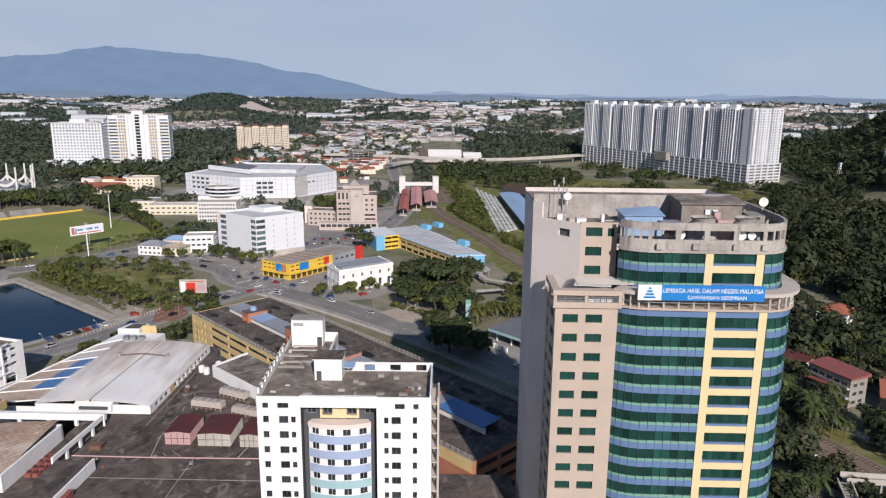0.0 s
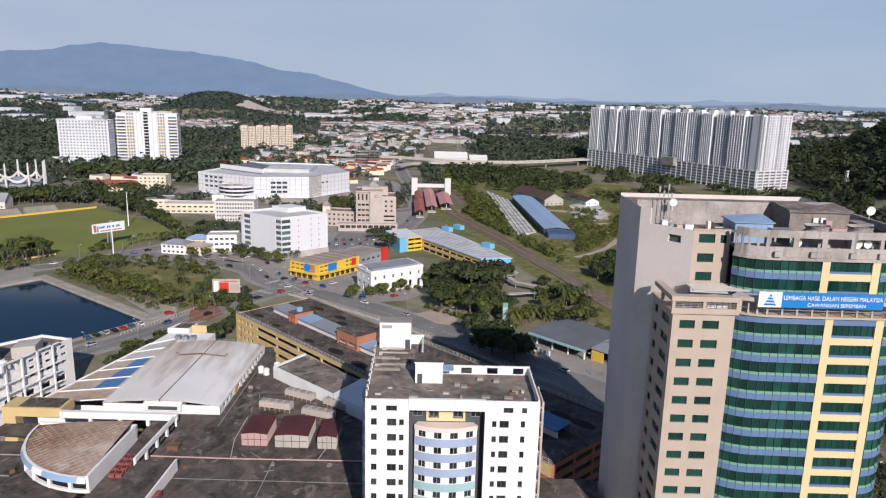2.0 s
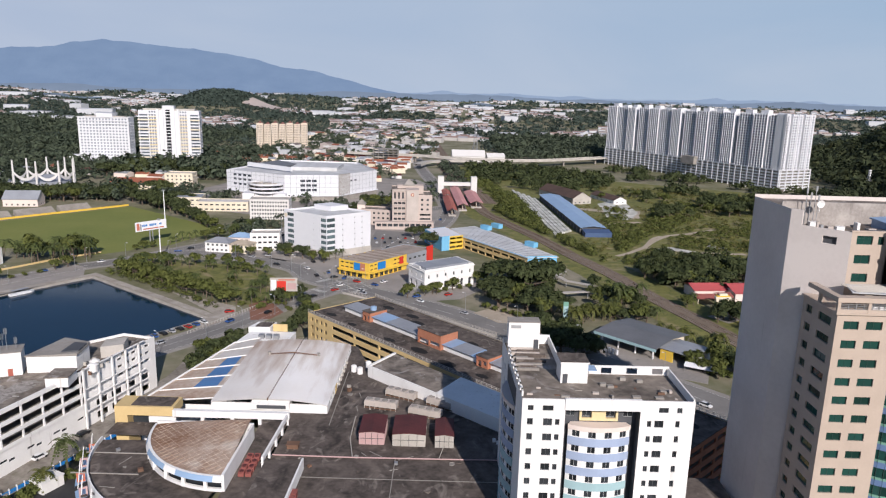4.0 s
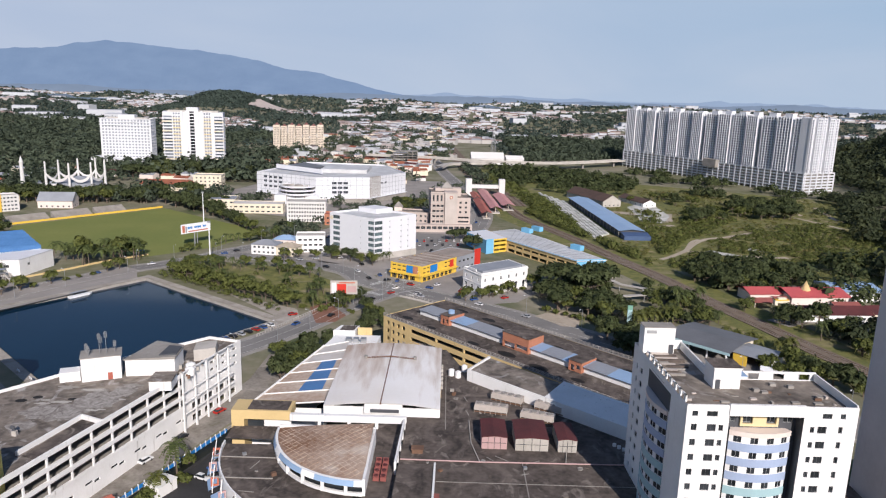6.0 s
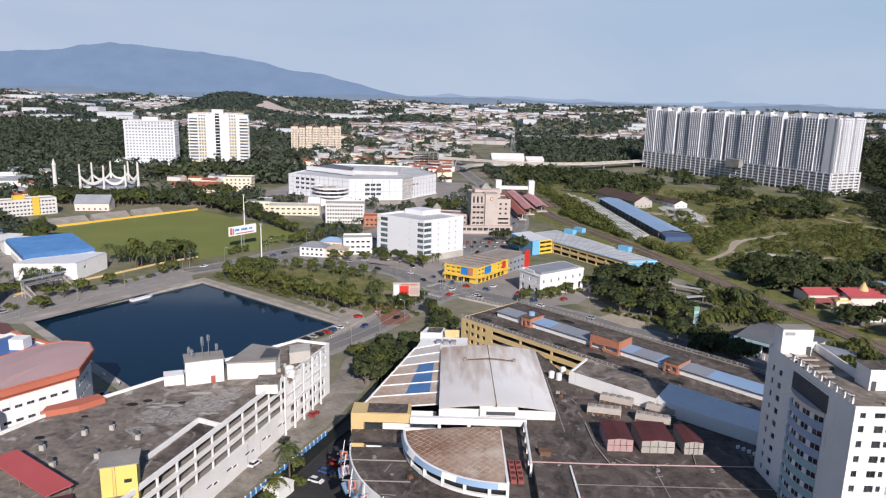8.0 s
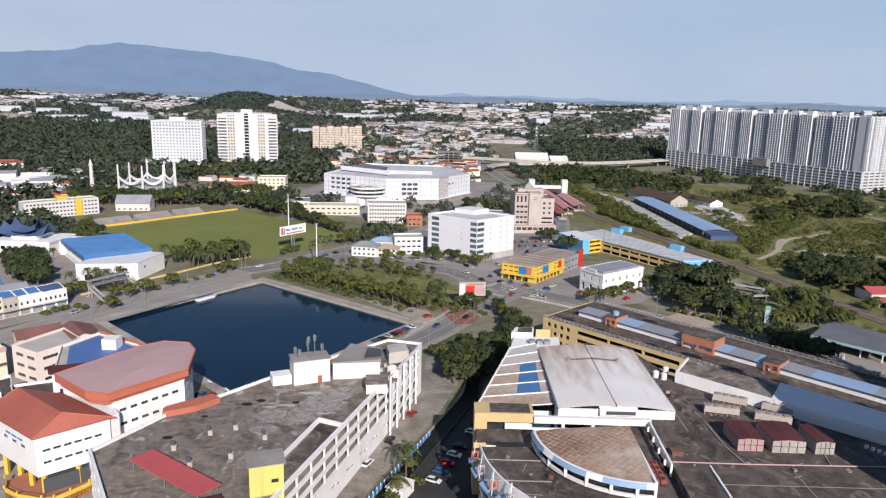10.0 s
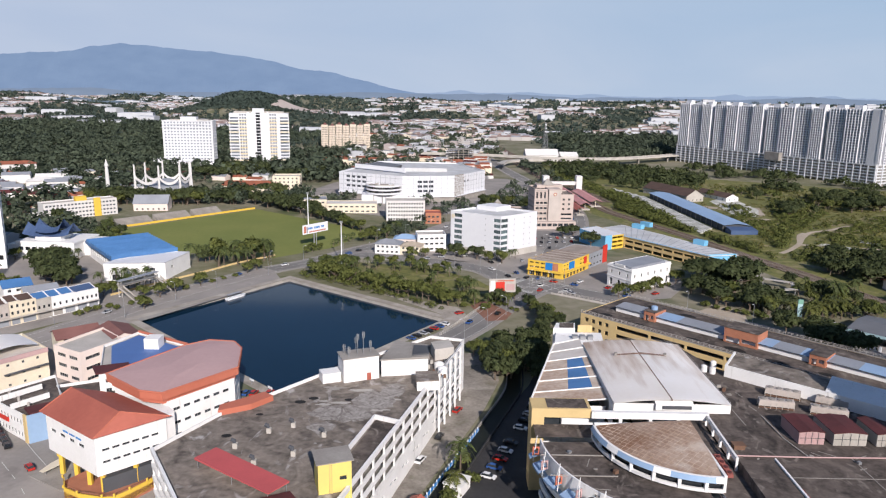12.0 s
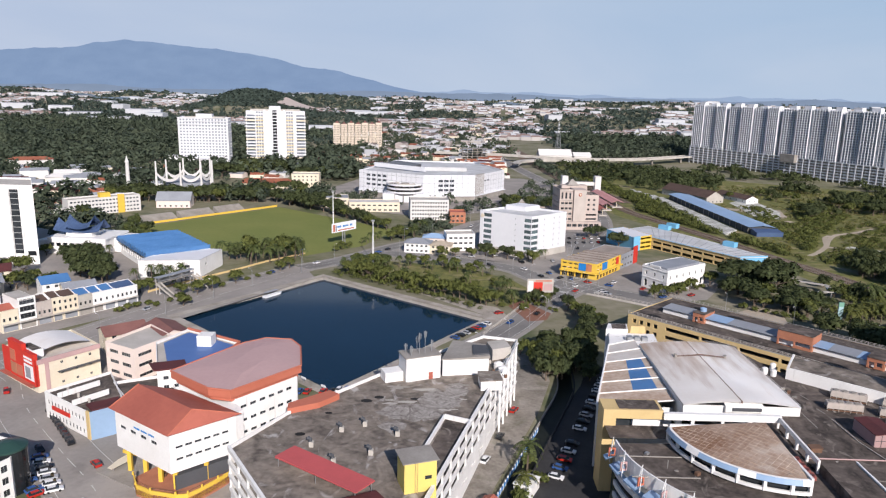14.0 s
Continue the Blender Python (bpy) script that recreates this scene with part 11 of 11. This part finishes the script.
thick = spread([(-12, 640), (4, 560), (26, 500), (40, 462), (52, 440), (44, 470), (28, 520), (16, 560), (4, 640), (2, 700), (-14, 700)], 4.0, 2.6, 3.4, 7, 0.9)
thick += spread([(60, 430), (100, 420), (230, 460), (330, 620), (240, 610), (160, 570), (70, 520)], 4.8, 2.0, 2.0, 8, 0.64, 24)
thick += spread([(50, 366), (36, 430), (20, 486), (2, 560), (-8, 590), (2, 596), (14, 560), (30, 506), (46, 446), (58, 388)], 4.0, 2.2, 2.6, 45, 0.75, 14)
thick += spread([(24, 520), (34, 530), (30, 620), (24, 700), (10, 720), (6, 660), (14, 590)], 5.0, 3.0, 4.6, 46, 0.9, 20)
thick += spread([(62, 470), (76, 500), (98, 560), (120, 600), (140, 660), (160, 690), (190, 690), (170, 610), (130, 560), (100, 510), (76, 462)], 5.2, 2.2, 2.4, 47, 0.68, 22)
thick += spread([(64, 520), (70, 500), (96, 560), (110, 640), (96, 650), (80, 600)], 4.6, 2.4, 2.8, 48, 0.75, 18)
thick += spread([(-16, 640), (5, 525), (22, 458), (30, 470), (26, 510), (24, 560), (14, 640), (10, 730), (-4, 800), (-26, 880), (-40, 880), (-26, 740)], 5.0, 2.6, 4.0, 9, 0.9, 30)
thick += spread([(-232, 386), (-222, 378), (-152, 330), (-142, 326), (-132, 344), (-142, 370), (-165, 396), (-222, 408)], 4.2, 1.5, 1.7, 51, 0.30, 12)
thick += spread([(-238, 375), (-230, 369), (-160, 316), (-157, 321), (-226, 377), (-236, 384)], 3.2, 1.5, 2.2, 52, 0.72, 12)
thick += spread([(-256, 386), (-250, 382), (-302, 308), (-307, 312)], 3.6, 1.2, 1.5, 53, 0.42, 10)
woods("thickets", "shrubs and young trees on waste ground", thick, 60, 1.0, LEAF, 7)
low = spread([(50, 440), (96, 400), (250, 405), (320, 600), (320, 740), (200, 800), (120, 800), (64, 700), (60, 560), (40, 520)], 6.0, 1.5, 1.5, 71, 0.62, 16)
low += spread([(135, 140), (116, 181), (103, 210), (79, 280), (69, 316), (57, 356), (46, 401), (36, 401), (60, 316), (94, 205), (112, 170)], 4.0, 1.3, 1.3, 72, 0.6, 10)
woods("low_scrub", "low olive and brown scrub on waste ground", low, 20, 1.35, LEAFO, 17)
left = spread([(-1000, 640), (-520, 560), (-470, 600), (-450, 680), (-400, 720), (-440, 830), (-430, 1000), (-560, 1180), (-900, 1250), (-1200, 1000)], 11.0, 5.2, 11, 10, 0.60, 55)
left += spread([(-440, 800), (-290, 760), (-270, 850), (-340, 870), (-430, 850)], 10, 7.0, 15, 11)
left += spread([(-480, 470), (-410, 420), (-390, 450), (-400, 490), (-440, 505)], 9, 4.5, 9, 12, 0.7)
left += spread([(-380, 610), (-300, 610), (-280, 690), (-400, 690)], 10, 5.0, 10, 13, 0.6, 35)
left += spread([(-620, 380), (-450, 420), (-480, 560), (-700, 620)], 10, 4.6, 9, 14, 0.5, 40)
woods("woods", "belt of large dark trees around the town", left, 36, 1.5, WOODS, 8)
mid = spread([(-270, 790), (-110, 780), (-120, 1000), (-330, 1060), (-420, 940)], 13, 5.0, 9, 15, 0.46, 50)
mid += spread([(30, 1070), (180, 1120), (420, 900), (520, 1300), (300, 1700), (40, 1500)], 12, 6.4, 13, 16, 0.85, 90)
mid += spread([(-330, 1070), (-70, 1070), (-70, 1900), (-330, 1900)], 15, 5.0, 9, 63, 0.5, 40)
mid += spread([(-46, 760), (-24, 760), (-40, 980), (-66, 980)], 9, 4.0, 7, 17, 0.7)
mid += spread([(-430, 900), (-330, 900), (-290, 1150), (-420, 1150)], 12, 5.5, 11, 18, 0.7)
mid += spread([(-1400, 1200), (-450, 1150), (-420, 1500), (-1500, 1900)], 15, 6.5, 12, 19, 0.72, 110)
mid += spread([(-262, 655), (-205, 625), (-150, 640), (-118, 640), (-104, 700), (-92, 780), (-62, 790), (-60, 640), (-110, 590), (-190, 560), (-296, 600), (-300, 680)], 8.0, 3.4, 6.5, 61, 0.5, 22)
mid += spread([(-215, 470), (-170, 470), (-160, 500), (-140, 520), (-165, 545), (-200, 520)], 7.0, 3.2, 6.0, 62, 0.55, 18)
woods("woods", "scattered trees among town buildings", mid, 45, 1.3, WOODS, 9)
fw = []
rng = random.Random(31)
y = 1250.0
while y < 4700:
    step = 17 + (y - 1250) * 0.012
    x = -y * 0.80 - 250
    while x < y * 0.72 + 150:
        px, py = x + rng.uniform(-0.5, 0.5) * step, y + rng.uniform(-0.5, 0.5) * step
        town = noise.noise(Vector((px / 330, py / 420, 2.2))) + 0.35 * noise.noise(Vector((px / 90, py / 120, 5.0)))
        if (town < 0.17 or abs(px + 990) < 250 and abs(py - 3000) < 330) and not (-862 < px < -742 and 2800 < py < 2975) and free(px, py) and not (-330 < px < -60 and py < 1900 and rng.random() < 0.35):
            s = rng.uniform(0.8, 1.4)
            fw.append((px, py, terrain(px, py), (5.4 + (y - 1250) * 0.0030) * s, (8.0 - (y - 1250) * 0.0006) * s))
        x += step
    y += step * 1.1
for _ in range(900):
    px, py = rng.gauss(-990, 105), rng.uniform(2720, 3050)
    if not (-862 < px < -742 and 2800 < py < 2975):
        fw.append((px, py, terrain(px, py) - 2, rng.uniform(8, 14), rng.uniform(6, 9)))
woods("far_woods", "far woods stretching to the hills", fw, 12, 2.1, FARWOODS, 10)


# the far town: houses and blocks in their thousands
def far_town():
    rng = random.Random(77)
    b = Mesh()

    def house(x, y, z, w, d, h, rise, rot, wall, roof):
        m = Matrix.Translation((x, y, z)) @ pose(0, 0, 0, 0, 0, rot)
        k = len(b.v)
        v = [(-w, -d, -3), (w, -d, -3), (w, d, -3), (-w, d, -3), (-w, -d, h), (w, -d, h), (w, d, h), (-w, d, h), (-w, 0, h + rise), (w, 0, h + rise)]
        b.v.extend(tuple(m @ Vector(p)) for p in v)
        for q, s in (((0, 1, 5, 4), wall), ((1, 2, 6, 9, 5), wall), ((2, 3, 7, 6), wall), ((3, 0, 4, 8, 7), wall), ((4, 5, 9, 8), roof), ((6, 7, 8, 9), roof)):
            b.f.append(tuple(k + i for i in q))
            b.s.append(s)

    def windows_on(x, y, z, w, d, h, rot):
        m = Matrix.Translation((x, y, z)) @ pose(0, 0, 0, 0, 0, rot)
        n = max(2, int(w / 2))
        for r in range(int(h / 3.2)):
            for i in range(n):
                a = -w + 2 * w * (i + 0.25) / n
                c = -w + 2 * w * (i + 0.75) / n
                b.face([m @ Vector(p) for p in ((a, -d - 0.05, 1 + 3.2 * r), (c, -d - 0.05, 1 + 3.2 * r), (c, -d - 0.05, 2.3 + 3.2 * r), (a, -d - 0.05, 2.3 + 3.2 * r))], 6)

    # old town centre behind the station
    for _ in range(170):
        x, y = rng.uniform(-330, -70), rng.uniform(1070, 1900)
        if free(x, y):
            w, h = rng.uniform(4, 10), rng.uniform(5, 13)
            rot = rng.choice([-20, 70]) + rng.uniform(-4, 4)
            wall = rng.choice([0, 7, 7, 8, 8, 9, 1])
            if rng.random() < 0.5:
                house(x, y, terrain(x, y), w, rng.uniform(5, 9), h * 0.7, 2.4, rot, wall, rng.choice([3, 10, 10, 11, 12, 0]))
            else:
                d = rng.uniform(5, 10)
                house(x, y, terrain(x, y), w, d, h, 0.05, rot, wall, rng.choice([7, 8, 12, 12]))
                windows_on(x, y, terrain(x, y), w, d, h, rot)
    # low houses between the trees
    for _ in range(150):
        x, y = rng.uniform(-420, -110), rng.uniform(770, 1080)
        if free(x, y):
            house(x, y, 0, rng.uniform(4, 10), rng.uniform(4, 7), rng.uniform(3, 7), 2.2, rng.uniform(-30, 30), rng.choice([0, 1, 2]), rng.choice([3, 3, 4, 5]))
    for _ in range(120):
        x, y = rng.uniform(-700, -440), rng.uniform(420, 820)
        if free(x, y):
            house(x, y, 0, rng.uniform(5, 11), rng.uniform(4, 7), rng.uniform(3, 6), 2.4, rng.uniform(-30, 60), rng.choice([0, 0, 1]), rng.choice([3, 4, 5, 5]))
    for _ in range(26):
        x, y = rng.uniform(-620, -510), rng.uniform(620, 750)
        if inside(x, y, [(-605, 655), (-528, 608), (-506, 650), (-555, 722), (-632, 758)]):
            house(x, y, 0, rng.uniform(8, 15), rng.uniform(5, 8), rng.uniform(4, 9), 2.6, rng.uniform(10, 40), rng.choice([0, 0, 1]), rng.choice([0, 5, 4, 5]))
    # terraces of the suburbs
    y = 1500.0
    while y < 4600:
        step = 24 + (y - 1500) * 0.006
        x = -y * 0.78 - 200
        while x < y * 0.70 + 100:
            px, py = x + rng.uniform(-0.4, 0.4) * step, y + rng.uniform(-0.4, 0.4) * step
            town = noise.noise(Vector((px / 330, py / 420, 2.2))) + 0.35 * noise.noise(Vector((px / 90, py / 120, 5.0)))
            if abs(px + 980) < 260 and abs(py - 2960) < 330:
                pass
            elif town > 0.06 and rng.random() < 0.6 and not (px > 380 and py < 1800):
                house(px, py, terrain(px, py), rng.uniform(7, 17), rng.uniform(5, 8), rng.uniform(4, 8), 2.6, rng.choice([-15, -10, 5, 15]), rng.choice([7, 7, 8, 9]), rng.choice([10, 10, 10, 7, 11, 12]))
            elif rng.random() < 0.012:
                house(px, py, terrain(px, py), rng.uniform(18, 50), rng.uniform(10, 20), rng.uniform(9, 22), 2, rng.uniform(-15, 15), 7, rng.choice([7, 12]))
            x += step
        y += step * 1.25
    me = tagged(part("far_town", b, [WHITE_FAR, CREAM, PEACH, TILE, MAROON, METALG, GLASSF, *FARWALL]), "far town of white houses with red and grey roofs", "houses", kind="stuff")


far_town()
cut = Mesh()
for i in range(6):
    for j in range(5):
        cut.face([(x, y, terrain(x, y) + 5) for x, y in ((-860 + i * 20, 2800 + j * 34), (-840 + i * 20, 2800 + j * 34), (-840 + i * 20, 2834 + j * 34), (-860 + i * 20, 2834 + j * 34))])
structure("earth_cutting", cut, ROSE, "bare reddish earth cutting on a far hill")

# open parking frame and pale hall by the flyover
fr = thing("unfinished_frame", "unfinished grey concrete frame building", "building", -160, 1022, 0, 4)
for k in range(5):
    part("floor_slab", Mesh().box(0, 36, 0, 20, k * 3.6 + 3.2, k * 3.6 + 3.6), CONC, fr)
for i in range(6):
    part("column", Mesh().box(i * 7, i * 7 + 0.7, 0, 0.7, 0, 18), CONC, fr)
    part("column", Mesh().box(i * 7, i * 7 + 0.7, 19, 19.7, 0, 18), CONC, fr)
pitched("white_hall", "white hall with a peaked roof by the tracks", -46, 1050, 48, 24, 9, 8, 4, WHITE_FAR, WHITE_FAR, 6, 1, "hall")
pitched("white_hall", "low white hall with an oval roof", 6, 1056, 26, 18, 8, 5, 8, WHITE_FAR, WHITE_FAR, 4, 1, "hall")


# cars
CAR_MESH = {}


def car(x, y, rot, paint, z=0.12):
    if not CAR_MESH:
        b = Mesh()
        prof = [(-2.1, 0.35), (2.1, 0.35), (2.15, 0.75), (1.3, 0.92), (-1.9, 0.95), (-2.15, 0.8)]
        k = len(prof)
        for s in (-0.85, 0.85):
            pts = [(a, s, h) for a, h in prof]
            b.face(pts if s < 0 else pts[::-1])
        for i in range(k):
            (a, h), (c, g) = prof[i], prof[(i + 1) % k]
            b.face([(a, -0.85, h), (a, 0.85, h), (c, 0.85, g), (c, -0.85, g)][::-1])
        CAR_MESH["body"] = b
        c = Mesh()
        base, top = [(-1.85, -0.8, 0.93), (1.2, -0.8, 0.9), (1.2, 0.8, 0.9), (-1.85, 0.8, 0.93)], [(-1.4, -0.62, 1.45), (0.4, -0.62, 1.47), (0.4, 0.62, 1.47), (-1.4, 0.62, 1.45)]
        for i in range(4):
            j = (i + 1) % 4
            c.face([base[i], base[j], top[j], top[i]], 1)
        c.face(top, 0)
        CAR_MESH["cabin"] = c
        CAR_MESH["wheel"] = Mesh().tube([(0, -0.1, 0), (0, 0.1, 0)], 0.32, 10).data("wheel", [RUBBER])
    key = paint.name
    if key not in CAR_MESH:
        CAR_MESH[key] = (CAR_MESH["body"].data("body", [paint]), CAR_MESH["cabin"].data("cabin", [paint, GLASS]))
    th = thing("car", key.replace("car_paint_", "") + " saloon car standing on the asphalt", "car", x, y, z, rot, "parked cars")
    for nm, me in zip(("body", "cabin"), CAR_MESH[key]):
        part(nm, me, [], th)
    for sx in (-1.3, 1.3):
        for sy in (-0.78, 0.78):
            w = new("wheel", CAR_MESH["wheel"])
            w.parent = th
            w.matrix_local = Matrix.Translation((sx, sy, 0.32))


lot = random.Random(8)
pick = lambda: lot.choice([CARS[0], CARS[0], CARS[1], CARS[2], CARS[2], CARS[3], CARS[4]])
for i in range(15):
    t = i / 14
    x, y = -118.5 - 26 * t, 236 - 66 * t
    if lot.random() < 0.9:
        car(x, y, -20 + lot.uniform(-4, 4), pick())
for i in range(7):
    car(-157.5 - i * 2.3, 296 - i * 3.2, 145 + lot.uniform(-3, 3), pick())
for x, y, r in ((-151, 312, 30), (-152.5, 210, 62), (-158, 192, 70), (-163, 178, 66)):
    car(x, y, r, CARS[3] if y in (312, 210) else pick())
for _, line, wd in ROADS[:7]:
    pts = smooth_line(line, 6)
    for i in range(3, len(pts) - 1, 4):
        if lot.random() < 0.6 and pts[i][1] < 700:
            a, c = Vector(pts[i]), Vector(pts[i + 1])
            u = (c - a).normalized()
            side = lot.choice([-1, 1])
            p = a + Vector((-u.y, u.x)) * side * wd * 0.25
            car(p.x, p.y, math.degrees(math.atan2(u.y, u.x)) + (180 if side > 0 else 0), pick(), 0.14)
for i in range(16):
    car(-296 + i * 1.9, 176 - i * 1.9, 45 + lot.uniform(-3, 3), pick(), 0.14) if i % 3 else None
for i in range(9):
    car(-208 - i * 2.6, 222 + lot.uniform(-1, 1) - i * 0.4, 80, pick(), 0.1) if i != 4 else None
for i in range(14):
    car(-104 + i * 2.6, 470 + i * 0.5 + (i % 2) * 14, 95 + lot.uniform(-3, 3), pick(), 0.12)
structure("car_lot", Mesh().prism([(-104, 458), (-72, 462), (-70, 512), (-104, 515)], 0, 0.125), ASPH, "asphalt car lot")
for i in range(10):
    car(-190 + i * 3.4, 466 + i * 3.0, 45, pick(), 0.12)


for x, y, r in ((-113, 377.9, 40), (-107.2, 362.4, 55), (-131.2, 412.2, 120), (-89.2, 364.4, -36), (-103.1, 395.3, 150), (-99.5, 370, -35), (-85, 371, 52), (-118, 388, 110), (-112, 418, 95), (-147, 428, 10), (-161, 424, 8), (-50, 350, 35), (-66, 345, 215), (-95, 352, -38), (-72, 360, 50)):
    car(x, y, r + lot.uniform(-4, 4), pick(), 0.14)
for i in range(7):
    car(-284.7 + i * 2.1, 172.9 - i * 2.6, 30 + lot.uniform(-4, 4), pick(), 0.14)
for i in range(9):
    car(-297.0 + i * 2.0, 200.0 - i * 2.3, 131 + lot.uniform(-3, 3), CARS[2] if i % 3 else pick(), 0.14)


# street lamps
def street_lamp(x, y, rot):
    th = thing("street_lamp", "tall grey street lamp with a curved arm", "street lamp", x, y, 0, rot, "street lamps")
    part("shaft", Mesh().tube([(0, 0, 0), (0, 0, 8.4), (0.5, 0, 9.1), (2.0, 0, 9.4)], [0.13, 0.09, 0.07, 0.06], 6), STEEL, th)
    part("lamp", Mesh().box(1.7, 2.6, -0.15, 0.15, 9.28, 9.45), SIGNW, th)
    return th


first = None
for _, line, wd in ROADS[:6]:
    pts = smooth_line(line, 4)
    for i in range(1, len(pts) - 1, 3):
        if pts[i][1] > 560:
            continue
        a, c = Vector(pts[i]), Vector(pts[i + 1])
        u = (c - a).normalized()
        p = a + Vector((-u.y, u.x)) * (wd / 2 + 1)
        r = math.degrees(math.atan2(-u.x, u.y)) + 90
        rr = math.degrees(math.atan2(u.y, u.x)) - 90
        if first is None:
            first = street_lamp(p.x, p.y, rr)
        else:
            copy_thing(first, pose(p.x, p.y, 0, 0, 0, rr))

# fence along the main road
fence = thing("road_fence", "pale steel roadside fence with posts", "fence")
line = []
base = smooth_line(ROADS[1][1], 10)
for i, p in enumerate(base):
    d = (Vector(base[min(i + 1, len(base) - 1)]) - Vector(base[max(i - 1, 0)])).normalized()
    line.append(tuple(Vector(p) - Vector((-d.y, d.x)) * 10.0))
post = Mesh().box(-0.09, 0.09, -0.09, 0.09, 0, 2.2).data("post", [CONCL])
for a, c in zip(line[4:], line[5:]):
    n = max(1, round(math.dist(a, c) / 2.5))
    for k in range(n):
        o = new("post", post)
        o.parent = fence
        o.matrix_local = Matrix.Translation((a[0] + (c[0] - a[0]) * k / n, a[1] + (c[1] - a[1]) * k / n, 0))
for z in (0.8, 1.5, 2.1):
    part("rail", ribbon(line[4:], 0.08, z, z + 0.1), CONCL, fence)
ret = thing("retaining_wall", "low concrete wall along the main road", "wall")
part("wall", ribbon(line[3:], 0.35, 0, 0.8), CONCL, ret)

# blue and white posts along the canal
pf = thing("canal_fence", "blue and white posts along the canal lane", "fence")
pw = Mesh().box(-0.14, 0.14, -0.14, 0.14, 0, 1.7).data("post", [SIGNW])
pb = Mesh().box(-1.0, 1.0, -0.08, 0.08, 0.2, 1.2).data("panel", [SIGNB])
for i in range(24):
    t = i / 23
    x, y = -146.5 - 18 * t, 196 - 46 * t
    for me, nm in ((pw, "post"), (pb, "panel")):
        o = new(nm, me)
        o.parent = pf
        o.matrix_local = pose(x, y, 0, 0, 0, 68)
pl = thing("bridge_balustrade", "pale concrete balustrade beside the lakeside road", "balustrade")
bl = Mesh().box(-0.14, 0.14, -0.14, 0.14, 0, 1.1).data("baluster", [CONCL])
for i in range(26):
    t = i / 25
    o = new("baluster", bl)
    o.parent = pl
    o.matrix_local = Matrix.Translation((-140.5 - 19 * t, 322 - 40 * t, 0.1))
part("handrail", ribbon([(-140.5, 322), (-159.5, 282)], 0.3, 1.1, 1.25), CONCL, pl)

structure("barrier", ribbon(smooth_line([(-322.1, 331.8), (-310.5, 351.7), (-292.3, 379.5), (-279.1, 402.2), (-263.2, 421.5)]), 0.5, 0, 1.0), OCHRE, "low ochre wall between road and lake walk")

# small huts by the lake and the canal
pitched("kiosk", "small white hut with a red roof", -163, 150, 5, 4, 2.8, 1.0, 60, WHITE, REDROOF, 1)
hut = thing("white_shed", "white flat shed by the canal", "shed", -152, 160, 0, 65)
part("body", Mesh().box(0, 6, 0, 5, 0, 3).box(-0.2, 6.2, -0.2, 5.2, 3, 3.2), WHITE, hut)
boat = thing("moored_pontoon", "white pontoon moored at the lake edge", "boat", -264, 331, -1.3, 58)
part("hull", Mesh().prism([(0, 0), (10, 0), (12, 1.2), (10, 2.4), (0, 2.4)], 0, 0.9), SIGNW, boat)
part("canopy", Mesh().box(1, 9, 0.2, 2.2, 2.4, 2.6), METALG, boat)
for x in (1.2, 8.8):
    part("post", Mesh().box(x - 0.08, x + 0.08, 0.3, 0.45, 0.9, 2.4).box(x - 0.08, x + 0.08, 2.0, 2.15, 0.9, 2.4), STEEL, boat)
for i in (1, 3, 5, 7):
    s = thing("lakeside_sign", "small white notice board at the lake edge", "sign", -236 + i * 4, 238 - i * 3.2, 0, -40)
    part("board", Mesh().box(-1.2, 1.2, -0.08, 0.08, 1.4, 2.2), SIGNW, s)
    part("leg", Mesh().box(-0.08, 0.08, -0.08, 0.08, 0, 1.4), STEEL, s)
